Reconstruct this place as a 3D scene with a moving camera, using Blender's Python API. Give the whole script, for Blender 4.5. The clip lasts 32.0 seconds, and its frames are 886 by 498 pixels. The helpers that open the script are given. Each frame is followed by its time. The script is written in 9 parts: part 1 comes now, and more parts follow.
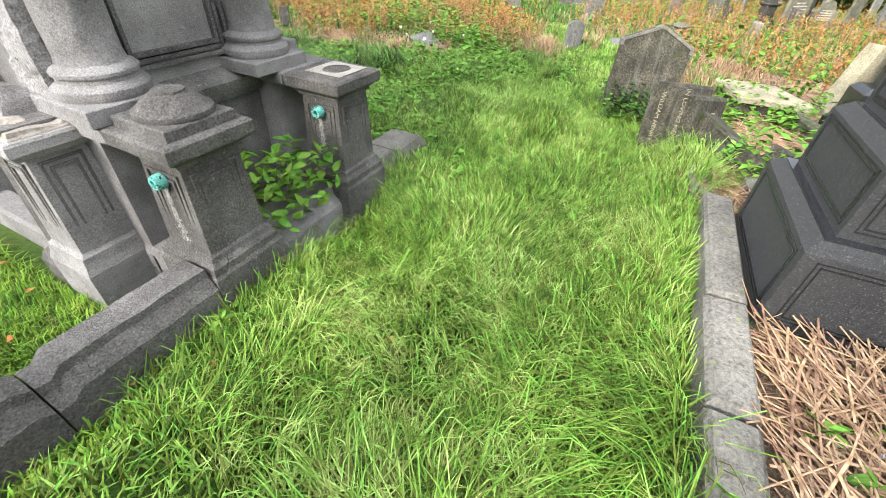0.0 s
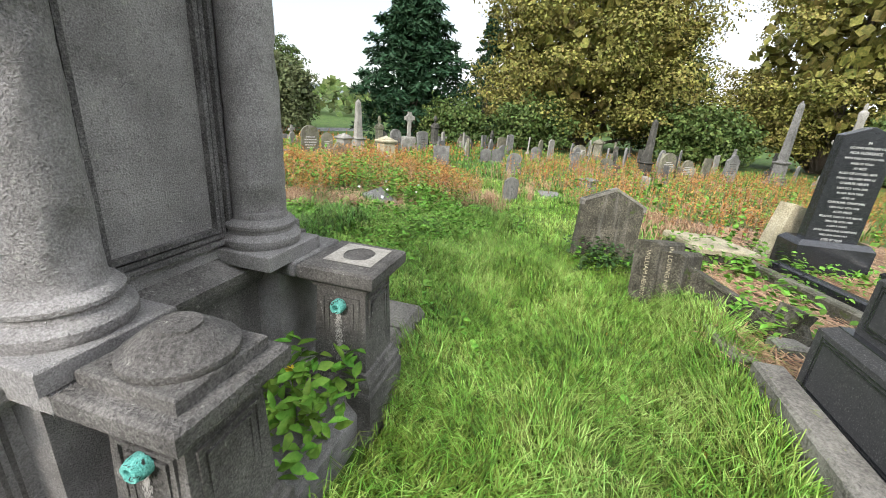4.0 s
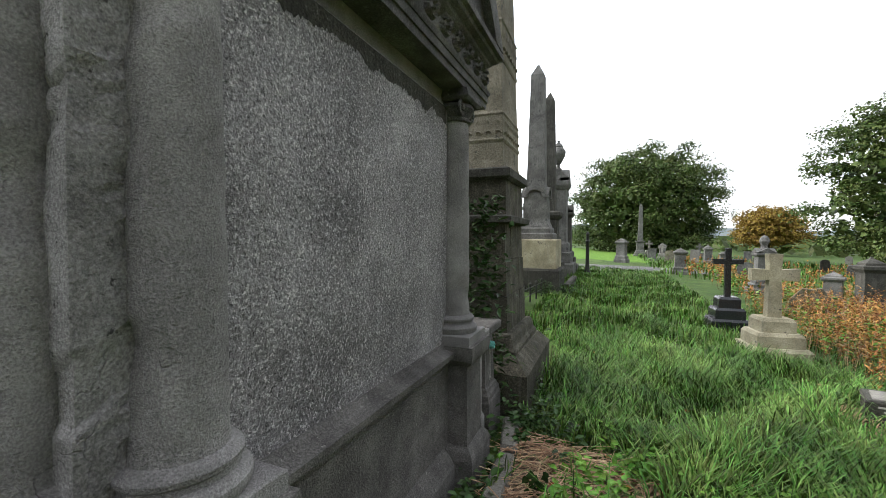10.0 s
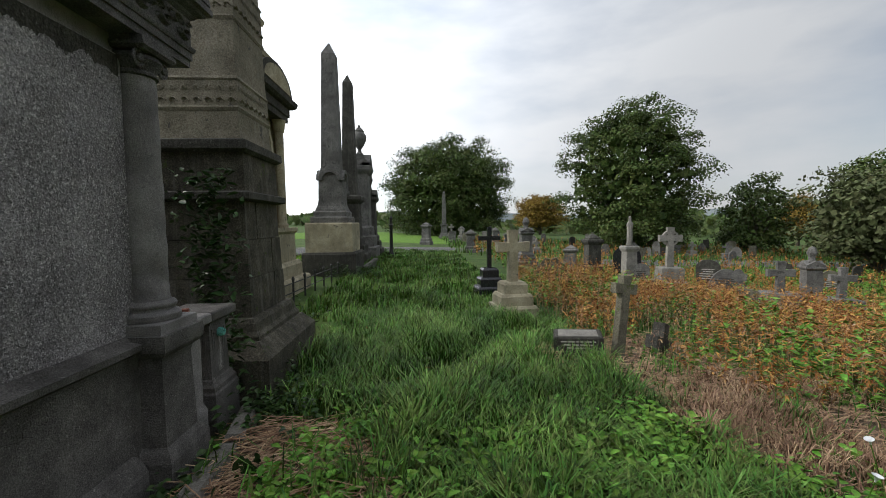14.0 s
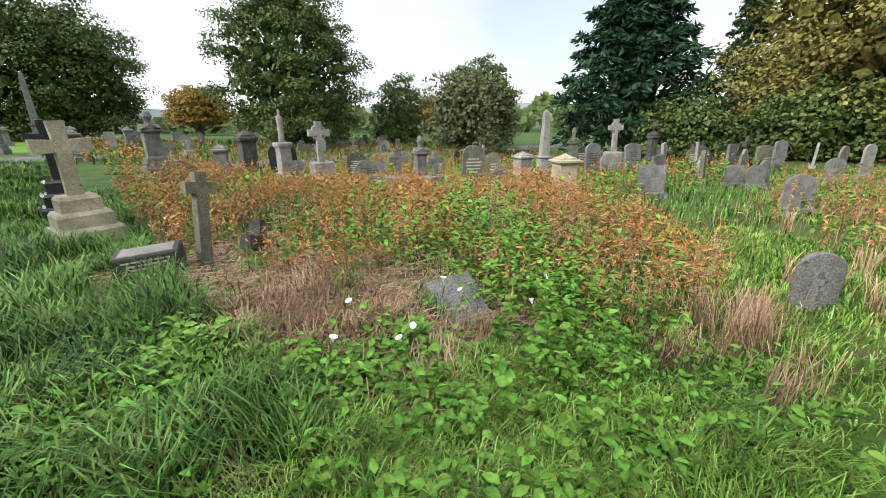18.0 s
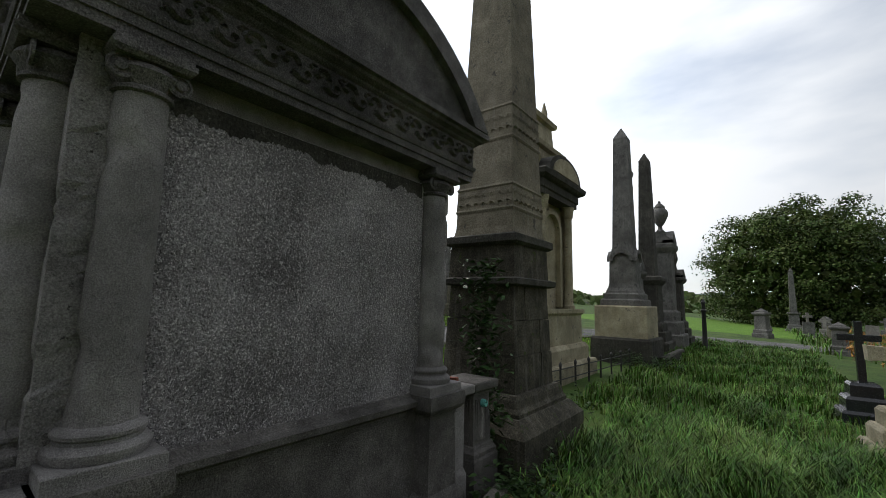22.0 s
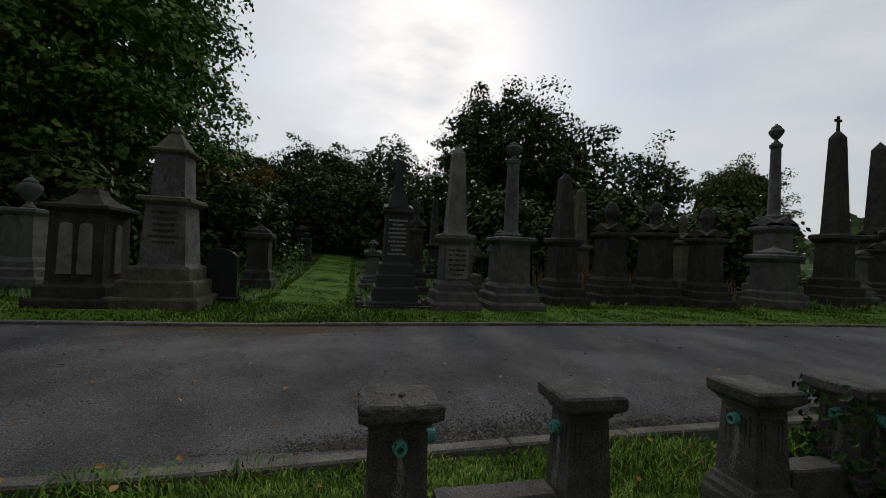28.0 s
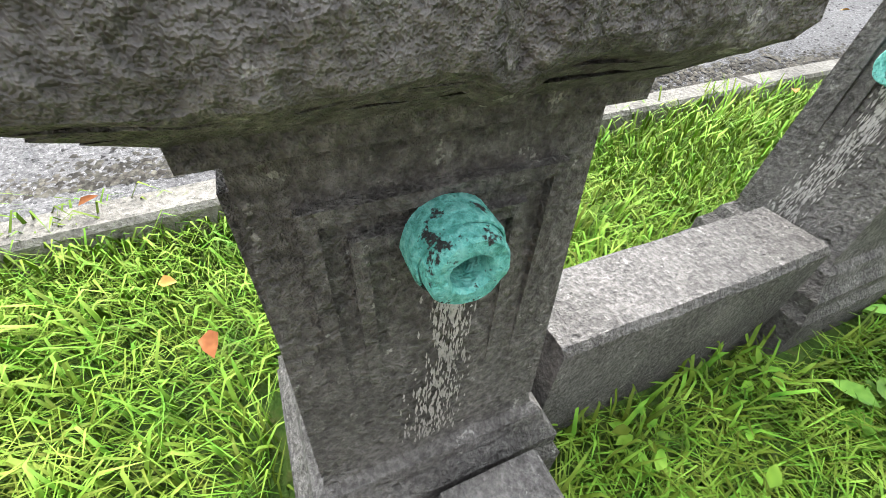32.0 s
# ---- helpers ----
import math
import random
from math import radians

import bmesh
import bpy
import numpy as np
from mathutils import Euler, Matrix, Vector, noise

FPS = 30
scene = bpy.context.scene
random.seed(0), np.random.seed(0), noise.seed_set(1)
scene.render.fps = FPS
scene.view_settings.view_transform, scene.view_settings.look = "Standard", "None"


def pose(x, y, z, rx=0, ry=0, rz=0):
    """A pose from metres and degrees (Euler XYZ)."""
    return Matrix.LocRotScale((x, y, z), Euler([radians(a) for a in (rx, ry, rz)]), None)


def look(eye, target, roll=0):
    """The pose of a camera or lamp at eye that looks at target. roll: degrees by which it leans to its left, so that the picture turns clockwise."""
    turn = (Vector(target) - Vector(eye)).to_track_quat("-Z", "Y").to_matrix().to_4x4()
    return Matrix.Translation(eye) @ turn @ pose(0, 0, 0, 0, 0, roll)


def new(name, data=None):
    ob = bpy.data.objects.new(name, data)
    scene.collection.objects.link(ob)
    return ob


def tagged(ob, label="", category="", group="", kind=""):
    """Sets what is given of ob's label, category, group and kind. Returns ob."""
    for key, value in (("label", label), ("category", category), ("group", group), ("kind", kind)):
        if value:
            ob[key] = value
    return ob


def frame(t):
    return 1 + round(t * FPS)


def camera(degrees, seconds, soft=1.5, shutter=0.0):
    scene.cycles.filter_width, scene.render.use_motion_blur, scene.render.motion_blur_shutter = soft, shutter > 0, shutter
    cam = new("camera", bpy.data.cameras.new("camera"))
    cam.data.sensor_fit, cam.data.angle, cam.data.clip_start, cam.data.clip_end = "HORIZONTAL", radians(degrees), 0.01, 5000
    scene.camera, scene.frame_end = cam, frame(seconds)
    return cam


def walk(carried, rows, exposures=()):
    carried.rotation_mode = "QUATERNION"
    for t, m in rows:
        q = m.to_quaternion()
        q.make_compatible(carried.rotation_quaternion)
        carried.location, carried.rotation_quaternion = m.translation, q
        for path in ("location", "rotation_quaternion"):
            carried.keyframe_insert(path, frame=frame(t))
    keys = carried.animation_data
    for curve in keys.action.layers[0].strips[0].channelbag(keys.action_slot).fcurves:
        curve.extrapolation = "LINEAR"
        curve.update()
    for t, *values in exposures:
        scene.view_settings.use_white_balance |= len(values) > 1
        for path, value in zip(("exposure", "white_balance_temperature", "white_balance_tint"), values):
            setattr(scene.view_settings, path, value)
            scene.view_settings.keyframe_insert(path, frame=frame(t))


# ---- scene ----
cam = camera(95.0, 32.0, soft=0.8)

PATH = [
    (0.0, (-1.735, 5.181, 1.640), (0.396, 6.173, -0.224), 3.27),
    (0.5, (-1.740, 5.224, 1.650), (0.351, 6.289, -0.219), 3.50),
    (1.0, (-1.693, 5.334, 1.628), (0.292, 6.569, -0.252), 3.87),
    (1.5, (-1.633, 5.508, 1.531), (0.198, 6.969, -0.343), 4.35),
    (2.0, (-1.690, 5.621, 1.538), (-0.043, 7.316, -0.310), 4.79),
    (2.5, (-1.685, 5.664, 1.534), (-0.010, 7.357, -0.292), 5.12),
    (3.0, (-1.656, 5.833, 1.550), (0.235, 7.425, -0.150), 4.40),
    (3.5, (-1.590, 5.911, 1.597), (0.717, 7.178, 0.157), 4.78),
    (4.0, (-1.475, 5.991, 1.689), (1.261, 6.725, 0.698), 4.45),
    (4.5, (-1.085, 6.116, 1.641), (1.859, 6.447, 1.169), 4.25),
    (6.5, (0.125, 5.565, 1.554), (3.087, 5.328, 1.139), 0.94),
    (7.0, (0.320, 5.556, 1.532), (3.285, 5.398, 1.102), 1.17),
    (7.5, (0.612, 5.725, 1.551), (3.564, 5.960, 1.072), 1.61),
    (8.0, (0.828, 5.936, 1.556), (3.489, 7.220, 1.043), 1.50),
    (8.5, (1.065, 6.139, 1.582), (2.951, 8.416, 1.070), 1.19),
    (9.0, (1.283, 6.701, 1.573), (2.113, 9.548, 1.121), 1.09),
    (9.5, (1.316, 6.839, 1.630), (1.169, 9.821, 1.336), 0.47),
    (10.0, (1.439, 6.871, 1.713), (0.308, 9.648, 1.623), 0.39),
    (10.5, (1.484, 6.849, 1.753), (-0.150, 9.363, 1.858), 0.28),
    (11.0, (1.515, 6.817, 1.772), (-0.340, 9.157, 2.062), 0.51),
    (11.5, (1.564, 6.811, 1.765), (-0.349, 9.097, 2.105), 0.50),
    (12.0, (1.608, 6.806, 1.750), (-0.317, 9.080, 2.099), 0.34),
    (12.5, (1.629, 6.810, 1.738), (-0.206, 9.168, 2.005), -0.12),
    (13.0, (1.698, 6.791, 1.665), (0.215, 9.398, 1.751), -1.11),
    (13.5, (1.932, 6.884, 1.600), (1.304, 9.816, 1.494), -1.13),
    (14.0, (2.179, 7.013, 1.620), (2.320, 10.003, 1.428), -0.51),
    (14.5, (2.350, 7.085, 1.618), (2.924, 10.022, 1.401), -0.39),
    (15.0, (2.664, 7.151, 1.589), (3.677, 9.955, 1.258), -0.68),
    (15.5, (2.972, 7.084, 1.638), (4.516, 9.592, 1.070), -1.17),
    (17.5, (3.601, 7.023, 1.462), (5.757, 8.884, 0.518), -1.51),
    (18.0, (3.596, 7.074, 1.437), (5.604, 9.102, 0.510), -0.90),
    (18.5, (3.435, 7.210, 1.419), (4.982, 9.653, 0.619), -0.39),
    (19.0, (3.251, 7.214, 1.541), (3.866, 10.127, 1.176), -0.10),
    (19.5, (3.141, 7.181, 1.635), (2.662, 10.141, 1.732), 0.63),
    (20.0, (3.089, 7.209, 1.657), (2.295, 10.091, 1.913), 0.42),
    (20.5, (3.081, 7.199, 1.700), (2.129, 10.024, 2.032), 0.29),
    (21.0, (3.033, 7.193, 1.680), (1.940, 9.962, 2.055), 0.46),
    (21.5, (2.913, 7.132, 1.683), (1.593, 9.797, 2.079), 0.66),
    (22.0, (2.586, 7.096, 1.674), (0.741, 9.432, 2.048), 1.61),
    (22.5, (2.389, 6.845, 1.601), (-0.115, 8.458, 1.957), 1.60),
    (23.0, (1.990, 6.678, 1.628), (-0.912, 7.374, 1.928), 2.01),
    (23.5, (1.639, 6.636, 1.622), (-1.335, 6.890, 1.919), 1.58),
    (24.0, (1.217, 6.540, 1.651), (-1.766, 6.664, 1.945), 1.28),
    (24.5, (0.771, 6.513, 1.621), (-2.214, 6.598, 1.913), 1.21),
    (25.0, (0.221, 6.513, 1.644), (-2.764, 6.619, 1.920), 1.36),
    (25.5, (-0.231, 6.465, 1.580), (-3.211, 6.689, 1.846), 1.18),
    (26.0, (-0.632, 6.496, 1.583), (-3.601, 6.832, 1.855), 0.93),
    (26.5, (-1.200, 6.637, 1.592), (-4.155, 7.081, 1.859), 1.02),
    (28.5, (-2.962, 6.718, 1.714), (-5.892, 7.364, 1.698), 3.01),
    (29.0, (-3.290, 6.651, 1.726), (-6.241, 7.174, 1.583), 2.88),
    (29.5, (-3.645, 6.685, 1.647), (-6.576, 7.169, 1.227), 3.26),
    (30.0, (-3.908, 6.748, 1.458), (-6.630, 7.459, 0.418), 1.89),
    (30.5, (-4.074, 6.779, 1.206), (-6.488, 7.720, -0.307), 1.66),
    (31.0, (-4.234, 6.834, 1.028), (-6.423, 7.812, -0.776), 1.89),
    (31.5, (-4.286, 6.856, 0.986), (-6.348, 7.824, -0.966), 2.24),
    (32.0, (-4.305, 6.869, 0.976), (-6.294, 7.806, -1.064), 3.14),
]

# exposure of the clip's camera along the walk
EXPOSURES = [(0, 1.35), (2, 1.2), (3, 1.1), (4.5, 0.85), (6.5, 0.4), (8, 0.45), (9, 0.45), (10, 0.7), (11.5, 0.8), (12.3, 0.45), (13, 0.1), (14, -0.2), (15, -0.35), (17.5, 0.65), (19, 0.7),
             (20, -0.4), (22, -0.5), (23, -0.2), (24.2, 0.15), (25, -0.25), (26, -1.1), (28.5, -1.75), (29.5, -1.45), (30, -1.0), (30.5, 0.35), (31, 1.05), (32, 1.8)]
walk(cam, [(t, look(eye, target, roll)) for t, eye, target, roll in PATH], EXPOSURES)

# ---- sky and sun: bright overcast, veiled sun in the west ----
SUN_YAW, SUN_UP = radians(81), radians(30)
world = bpy.data.worlds.new("overcast_sky")
scene.world = world
world.use_nodes = True
wn, wl = world.node_tree.nodes, world.node_tree.links
wn.clear()
sky = wn.new("ShaderNodeTexSky")
sky.sky_type, sky.sun_disc, sky.sun_elevation, sky.sun_rotation = "NISHITA", False, SUN_UP, -SUN_YAW
coord = wn.new("ShaderNodeTexCoord")
stretch = wn.new("ShaderNodeMapping")
stretch.inputs["Scale"].default_value = (1, 1, 3)
cloud = wn.new("ShaderNodeTexNoise")
cloud.inputs["Scale"].default_value, cloud.inputs["Detail"].default_value = 1.7, 6
veil = wn.new("ShaderNodeMapRange")
veil.inputs["From Min"].default_value, veil.inputs["From Max"].default_value = 0.40, 0.60
veil.inputs["To Min"].default_value, veil.inputs["To Max"].default_value = 0.5, 0.98
dim = wn.new("ShaderNodeMix")
dim.data_type, dim.blend_type, dim.inputs["Factor"].default_value = "RGBA", "MULTIPLY", 1.0
dim.inputs[7].default_value = (0.13, 0.13, 0.13, 1)
mixsky = wn.new("ShaderNodeMix")
mixsky.data_type = "RGBA"
mixsky.inputs[7].default_value = (0.90, 0.93, 0.97, 1)
back = wn.new("ShaderNodeBackground")
out = wn.new("ShaderNodeOutputWorld")
wl.new(coord.outputs["Generated"], stretch.inputs["Vector"])
wl.new(stretch.outputs[0], cloud.inputs["Vector"])
wl.new(cloud.outputs["Fac"], veil.inputs["Value"])
wl.new(sky.outputs[0], dim.inputs[6])
wl.new(dim.outputs[2], mixsky.inputs[6])
wl.new(veil.outputs[0], mixsky.inputs["Factor"])
# the cloud is brighter round the veiled sun
toward = wn.new("ShaderNodeVectorMath")
toward.operation = "DOT_PRODUCT"
toward.inputs[1].default_value = (-math.sin(SUN_YAW) * math.cos(SUN_UP), math.cos(SUN_YAW) * math.cos(SUN_UP), math.sin(SUN_UP))
glow = wn.new("ShaderNodeMapRange")
glow.interpolation_type = "SMOOTHSTEP"
glow.inputs["From Min"].default_value, glow.inputs["From Max"].default_value = -0.35, 1.0
glow.inputs["To Min"].default_value, glow.inputs["To Max"].default_value = 0.78, 2.5
wl.new(coord.outputs["Generated"], toward.inputs[0])
wl.new(toward.outputs["Value"], glow.inputs["Value"])
wl.new(glow.outputs[0], back.inputs["Strength"])
wl.new(mixsky.outputs[2], back.inputs["Color"])
wl.new(back.outputs[0], out.inputs["Surface"])
sun = new("sun", bpy.data.lights.new("sun", "SUN"))
sun.data.energy, sun.data.angle, sun.data.color = 1.9, radians(12), (1.0, 0.95, 0.88)
sun_from = Vector((-math.sin(SUN_YAW) * math.cos(SUN_UP), math.cos(SUN_YAW) * math.cos(SUN_UP), math.sin(SUN_UP)))
sun.matrix_world = look(sun_from * 50, (0, 0, 0))


# ---- materials ----
def material(name, cols, scale=6.0, fine=60.0, rough=0.85, bump=0.4, spots=None, metal=0.0, streak=0.0, island=0.0, coat=0.0, mottle=0.0, pits=0.0, cracks=0.0):
    """cols: two or three base colours mixed by coarse and fine noise; spots: (colour, amount, scale) of lichen or flecks;
    streak: runs of water stain down upright faces; island: spread of brightness between loose pieces;
    mottle: broad uneven soiling; pits: small weathered hollows; cracks: fine branching cracks."""
    m = bpy.data.materials.new(name)
    m.use_nodes = True
    n, l = m.node_tree.nodes, m.node_tree.links
    b = n["Principled BSDF"]
    b.inputs["Roughness"].default_value, b.inputs["Metallic"].default_value = rough, metal
    b.inputs["Coat Weight"].default_value = coat
    b.inputs["Specular IOR Level"].default_value = 0.12 if island and not bump else (0.3 if rough > 0.8 else 0.5)
    tc = n.new("ShaderNodeTexCoord")
    geo = n.new("ShaderNodeNewGeometry")

    def tex(sc, detail=5, rough_=0.6, vec=None):
        t = n.new("ShaderNodeTexNoise")
        t.inputs["Scale"].default_value, t.inputs["Detail"].default_value, t.inputs["Roughness"].default_value = sc, detail, rough_
        l.new(vec or geo.outputs["Position"], t.inputs["Vector"])
        return t

    ramp = n.new("ShaderNodeValToRGB")
    els = ramp.color_ramp.elements
    els[0].position, els[1].position = 0.33, 0.67
    els[0].color, els[1].color = (*cols[0], 1), (*cols[-1], 1)
    if len(cols) > 2:
        els.new(0.5).color = (*cols[1], 1)
    coarse, grain = tex(scale), tex(fine, 3, 0.7)
    add = n.new("ShaderNodeMath")
    add.operation = "MULTIPLY_ADD"
    add.inputs[1].default_value = 0.85
    sub = n.new("ShaderNodeMath")
    sub.operation = "SUBTRACT"
    sub.inputs[1].default_value = 0.2
    l.new(grain.outputs["Fac"], add.inputs[0])
    soft = n.new("ShaderNodeMath")
    soft.operation = "MULTIPLY"
    soft.inputs[1].default_value = 0.55
    l.new(coarse.outputs["Fac"], soft.inputs[0])
    l.new(soft.outputs[0], add.inputs[2])
    l.new(add.outputs[0], sub.inputs[0])
    l.new(sub.outputs[0], ramp.inputs["Fac"])
    color = ramp.outputs["Color"]

    def blend(fac, col, kind="MIX"):
        nonlocal color
        mx = n.new("ShaderNodeMix")
        mx.data_type, mx.blend_type = "RGBA", kind
        l.new(fac, mx.inputs["Factor"])
        l.new(color, mx.inputs[6])
        mx.inputs[7].default_value = (*col, 1)
        color = mx.outputs[2]

    if streak:
        squash = n.new("ShaderNodeMapping")
        squash.inputs["Scale"].default_value = (9, 9, 0.7)
        l.new(geo.outputs["Position"], squash.inputs["Vector"])
        run = tex(1.6, 4, 0.6, squash.outputs[0])
        rr = n.new("ShaderNodeMapRange")
        rr.inputs["From Min"].default_value, rr.inputs["From Max"].default_value, rr.inputs["To Max"].default_value = 0.52, 0.75, streak
        l.new(run.outputs["Fac"], rr.inputs["Value"])
        blend(rr.outputs[0], (0.30, 0.29, 0.26))
    for col, amount, sc in spots or ():
        sp = tex(sc, 4, 0.75)
        sr = n.new("ShaderNodeMapRange")
        sr.inputs["From Min"].default_value, sr.inputs["From Max"].default_value = 0.66 - amount * 0.3, 0.71 - amount * 0.3
        l.new(sp.outputs["Fac"], sr.inputs["Value"])
        blend(sr.outputs[0], col)
    height = add.outputs[0]

    def lower(fac, depth):
        nonlocal height
        mm = n.new("ShaderNodeMath")
        mm.operation = "MULTIPLY_ADD"
        mm.inputs[1].default_value = -depth
        l.new(fac, mm.inputs[0])
        l.new(height, mm.inputs[2])
        height = mm.outputs[0]

    def band(value, lo, hi, a, b_):
        mr = n.new("ShaderNodeMapRange")
        mr.inputs["From Min"].default_value, mr.inputs["From Max"].default_value = lo, hi
        mr.inputs["To Min"].default_value, mr.inputs["To Max"].default_value = a, b_
        l.new(value, mr.inputs["Value"])
        return mr.outputs[0]

    if mottle:
        big = tex(1.1, 7, 0.62)
        hv = n.new("ShaderNodeHueSaturation")
        l.new(band(big.outputs["Fac"], 0.36, 0.64, 1 - mottle, 1 + mottle * 0.55), hv.inputs["Value"])
        l.new(color, hv.inputs["Color"])
        color = hv.outputs["Color"]
    if pits:
        pt = tex(46, 2, 0.55)
        fac = band(pt.outputs["Fac"], 0.60, 0.68, 0.0, pits)
        blend(fac, tuple(v * 0.35 for v in cols[0]))
        lower(fac, 0.9)
    if cracks:
        warp = n.new("ShaderNodeMix")
        warp.data_type, warp.blend_type, warp.inputs["Factor"].default_value = "RGBA", "ADD", 0.5
        wob = tex(2.4, 4, 0.6)
        l.new(geo.outputs["Position"], warp.inputs[6])
        l.new(wob.outputs["Color"], warp.inputs[7])
        cell = n.new("ShaderNodeTexVoronoi")
        cell.feature = "DISTANCE_TO_EDGE"
        cell.inputs["Scale"].default_value = 1.7
        l.new(warp.outputs[2], cell.inputs["Vector"])
        mask = n.new("ShaderNodeMath")
        mask.operation = "MULTIPLY"
        l.new(band(cell.outputs["Distance"], 0.0, 0.006, 1.0, 0.0), mask.inputs[0])
        l.new(band(tex(1.9, 2).outputs["Fac"], 0.56, 0.66, 0.0, cracks), mask.inputs[1])
        blend(mask.outputs[0], tuple(v * 0.6 for v in cols[0]))
        lower(mask.outputs[0], 1.2)
    if island:
        hsv = n.new("ShaderNodeHueSaturation")
        vr = n.new("ShaderNodeMapRange")
        vr.inputs["To Min"].default_value, vr.inputs["To Max"].default_value = 1 - island, 1 + island
        l.new(geo.outputs["Random Per Island"], vr.inputs["Value"])
        l.new(vr.outputs[0], hsv.inputs["Value"])
        hr = n.new("ShaderNodeMapRange")
        hr.inputs["To Min"].default_value, hr.inputs["To Max"].default_value = 0.5 - island * 0.06, 0.5 + island * 0.04
        l.new(geo.outputs["Random Per Island"], hr.inputs["Value"])
        l.new(hr.outputs[0], hsv.inputs["Hue"])
        l.new(color, hsv.inputs["Color"])
        color = hsv.outputs["Color"]
    l.new(color, b.inputs["Base Color"])
    if bump:
        bp = n.new("ShaderNodeBump")
        bp.inputs["Strength"].default_value, bp.inputs["Distance"].default_value = min(1.0, bump * 1.6), 0.015
        l.new(height, bp.inputs["Height"])
        l.new(bp.outputs[0], b.inputs["Normal"])
    return m


STONE = material("weathered_dark_sandstone", [(0.17, 0.16, 0.155), (0.285, 0.27, 0.261), (0.44, 0.418, 0.404)], 4, 150, 0.9, 0.6,
                 [((0.40, 0.385, 0.35), 0.12, 38)], streak=0.3, mottle=0.34, pits=0.25, cracks=0.65)
SOOTY = material("sooty_forecourt_stone", [(0.072, 0.067, 0.062), (0.138, 0.129, 0.12), (0.235, 0.221, 0.206)], 5, 110, 0.9, 0.6, [((0.34, 0.33, 0.30), 0.10, 40)], streak=0.2, mottle=0.38, pits=0.25, cracks=0.4)
SOOT = material("soot_blackened_sandstone", [(0.055, 0.052, 0.051), (0.122, 0.115, 0.112), (0.24, 0.228, 0.22)], 5, 110, 0.9, 0.6, [((0.32, 0.31, 0.29), 0.08, 36)], streak=0.15, mottle=0.38, pits=0.25, cracks=0.3)
SPALL = material("spalled_pale_grey_stone", [(0.15, 0.142, 0.138), (0.28, 0.266, 0.258), (0.45, 0.43, 0.418)], 7, 120, 0.95, 0.4, [((0.06, 0.056, 0.053), 0.12, 16)], streak=0.3, mottle=0.3, pits=0.35, cracks=0.8)
PANEL = material("speckled_grey_granite_panel", [(0.07, 0.064, 0.064), (0.21, 0.195, 0.197), (0.44, 0.415, 0.418)], 2, 90, 0.6, 0.8,
                 [((0.66, 0.63, 0.63), 0.34, 80)], streak=0.25, mottle=0.14, pits=0.5)
PALE = material("broken_pale_stone", [(0.22, 0.19, 0.16), (0.33, 0.295, 0.255), (0.42, 0.38, 0.335)], 8, 60, 0.95, 0.6)
MORTAR = material("white_bedding_mortar", [(0.22, 0.205, 0.18), (0.38, 0.36, 0.32)], 14, 80, 0.95, 0.3)
STAIN = material("white_lime_run", [(0.30, 0.285, 0.265), (0.50, 0.475, 0.445)], 14, 150, 0.95, 0.3)
KERB = material("worn_kerb_stone", [(0.11, 0.10, 0.088), (0.18, 0.168, 0.145), (0.26, 0.245, 0.21)], 5, 60, 0.92, 0.5, [((0.20, 0.22, 0.10), 0.12, 9)], streak=0.2, mottle=0.3, pits=0.3)
MOSSY = material("mossy_old_sandstone", [(0.07, 0.065, 0.047), (0.14, 0.13, 0.094), (0.24, 0.222, 0.165)], 5, 60, 0.95, 0.5, [((0.10, 0.12, 0.04), 0.25, 6)], streak=0.3, mottle=0.3, pits=0.3)
TAN = material("brown_sandstone", [(0.12, 0.105, 0.075), (0.21, 0.187, 0.136), (0.31, 0.28, 0.212)], 4, 60, 0.92, 0.45, [((0.09, 0.085, 0.07), 0.15, 5)], streak=0.25, mottle=0.25, pits=0.25)
BUFF = material("buff_sandstone", [(0.24, 0.21, 0.135), (0.39, 0.345, 0.235), (0.53, 0.475, 0.345)], 4, 60, 0.92, 0.45, [((0.11, 0.10, 0.08), 0.12, 4)], streak=0.3, mottle=0.3, pits=0.3)
GREY = material("grey_gritstone", [(0.07, 0.068, 0.063), (0.145, 0.14, 0.13), (0.25, 0.243, 0.226)], 5, 60, 0.92, 0.45, [((0.08, 0.08, 0.074), 0.2, 5)], streak=0.25, mottle=0.3, pits=0.3)
LIGHT = material("light_weathered_stone", [(0.15, 0.14, 0.122), (0.235, 0.222, 0.195), (0.33, 0.312, 0.275)], 5, 60, 0.9, 0.4, [((0.16, 0.155, 0.14), 0.2, 6)], streak=0.2, mottle=0.25)
BLACKSTONE = material("sooty_black_stone", [(0.028, 0.027, 0.022), (0.055, 0.052, 0.043), (0.10, 0.095, 0.08)], 5, 60, 0.9, 0.45, [((0.20, 0.20, 0.18), 0.08, 30)], streak=0.15, mottle=0.3, pits=0.3)
BLACK = material("polished_black_granite", [(0.012, 0.013, 0.015), (0.03, 0.031, 0.034)], 30, 240, 0.16, 0.03, [((0.10, 0.10, 0.105), 0.25, 160)])
HAMMERED = material("hammered_dark_granite", [(0.03, 0.03, 0.031), (0.065, 0.064, 0.064)], 40, 160, 0.7, 0.7, [((0.16, 0.155, 0.15), 0.3, 110)])
PINK = material("pink_granite", [(0.17, 0.085, 0.066), (0.30, 0.158, 0.125), (0.42, 0.25, 0.205)], 20, 130, 0.5, 0.2, [((0.07, 0.05, 0.045), 0.36, 90)], streak=0.2, mottle=0.15)
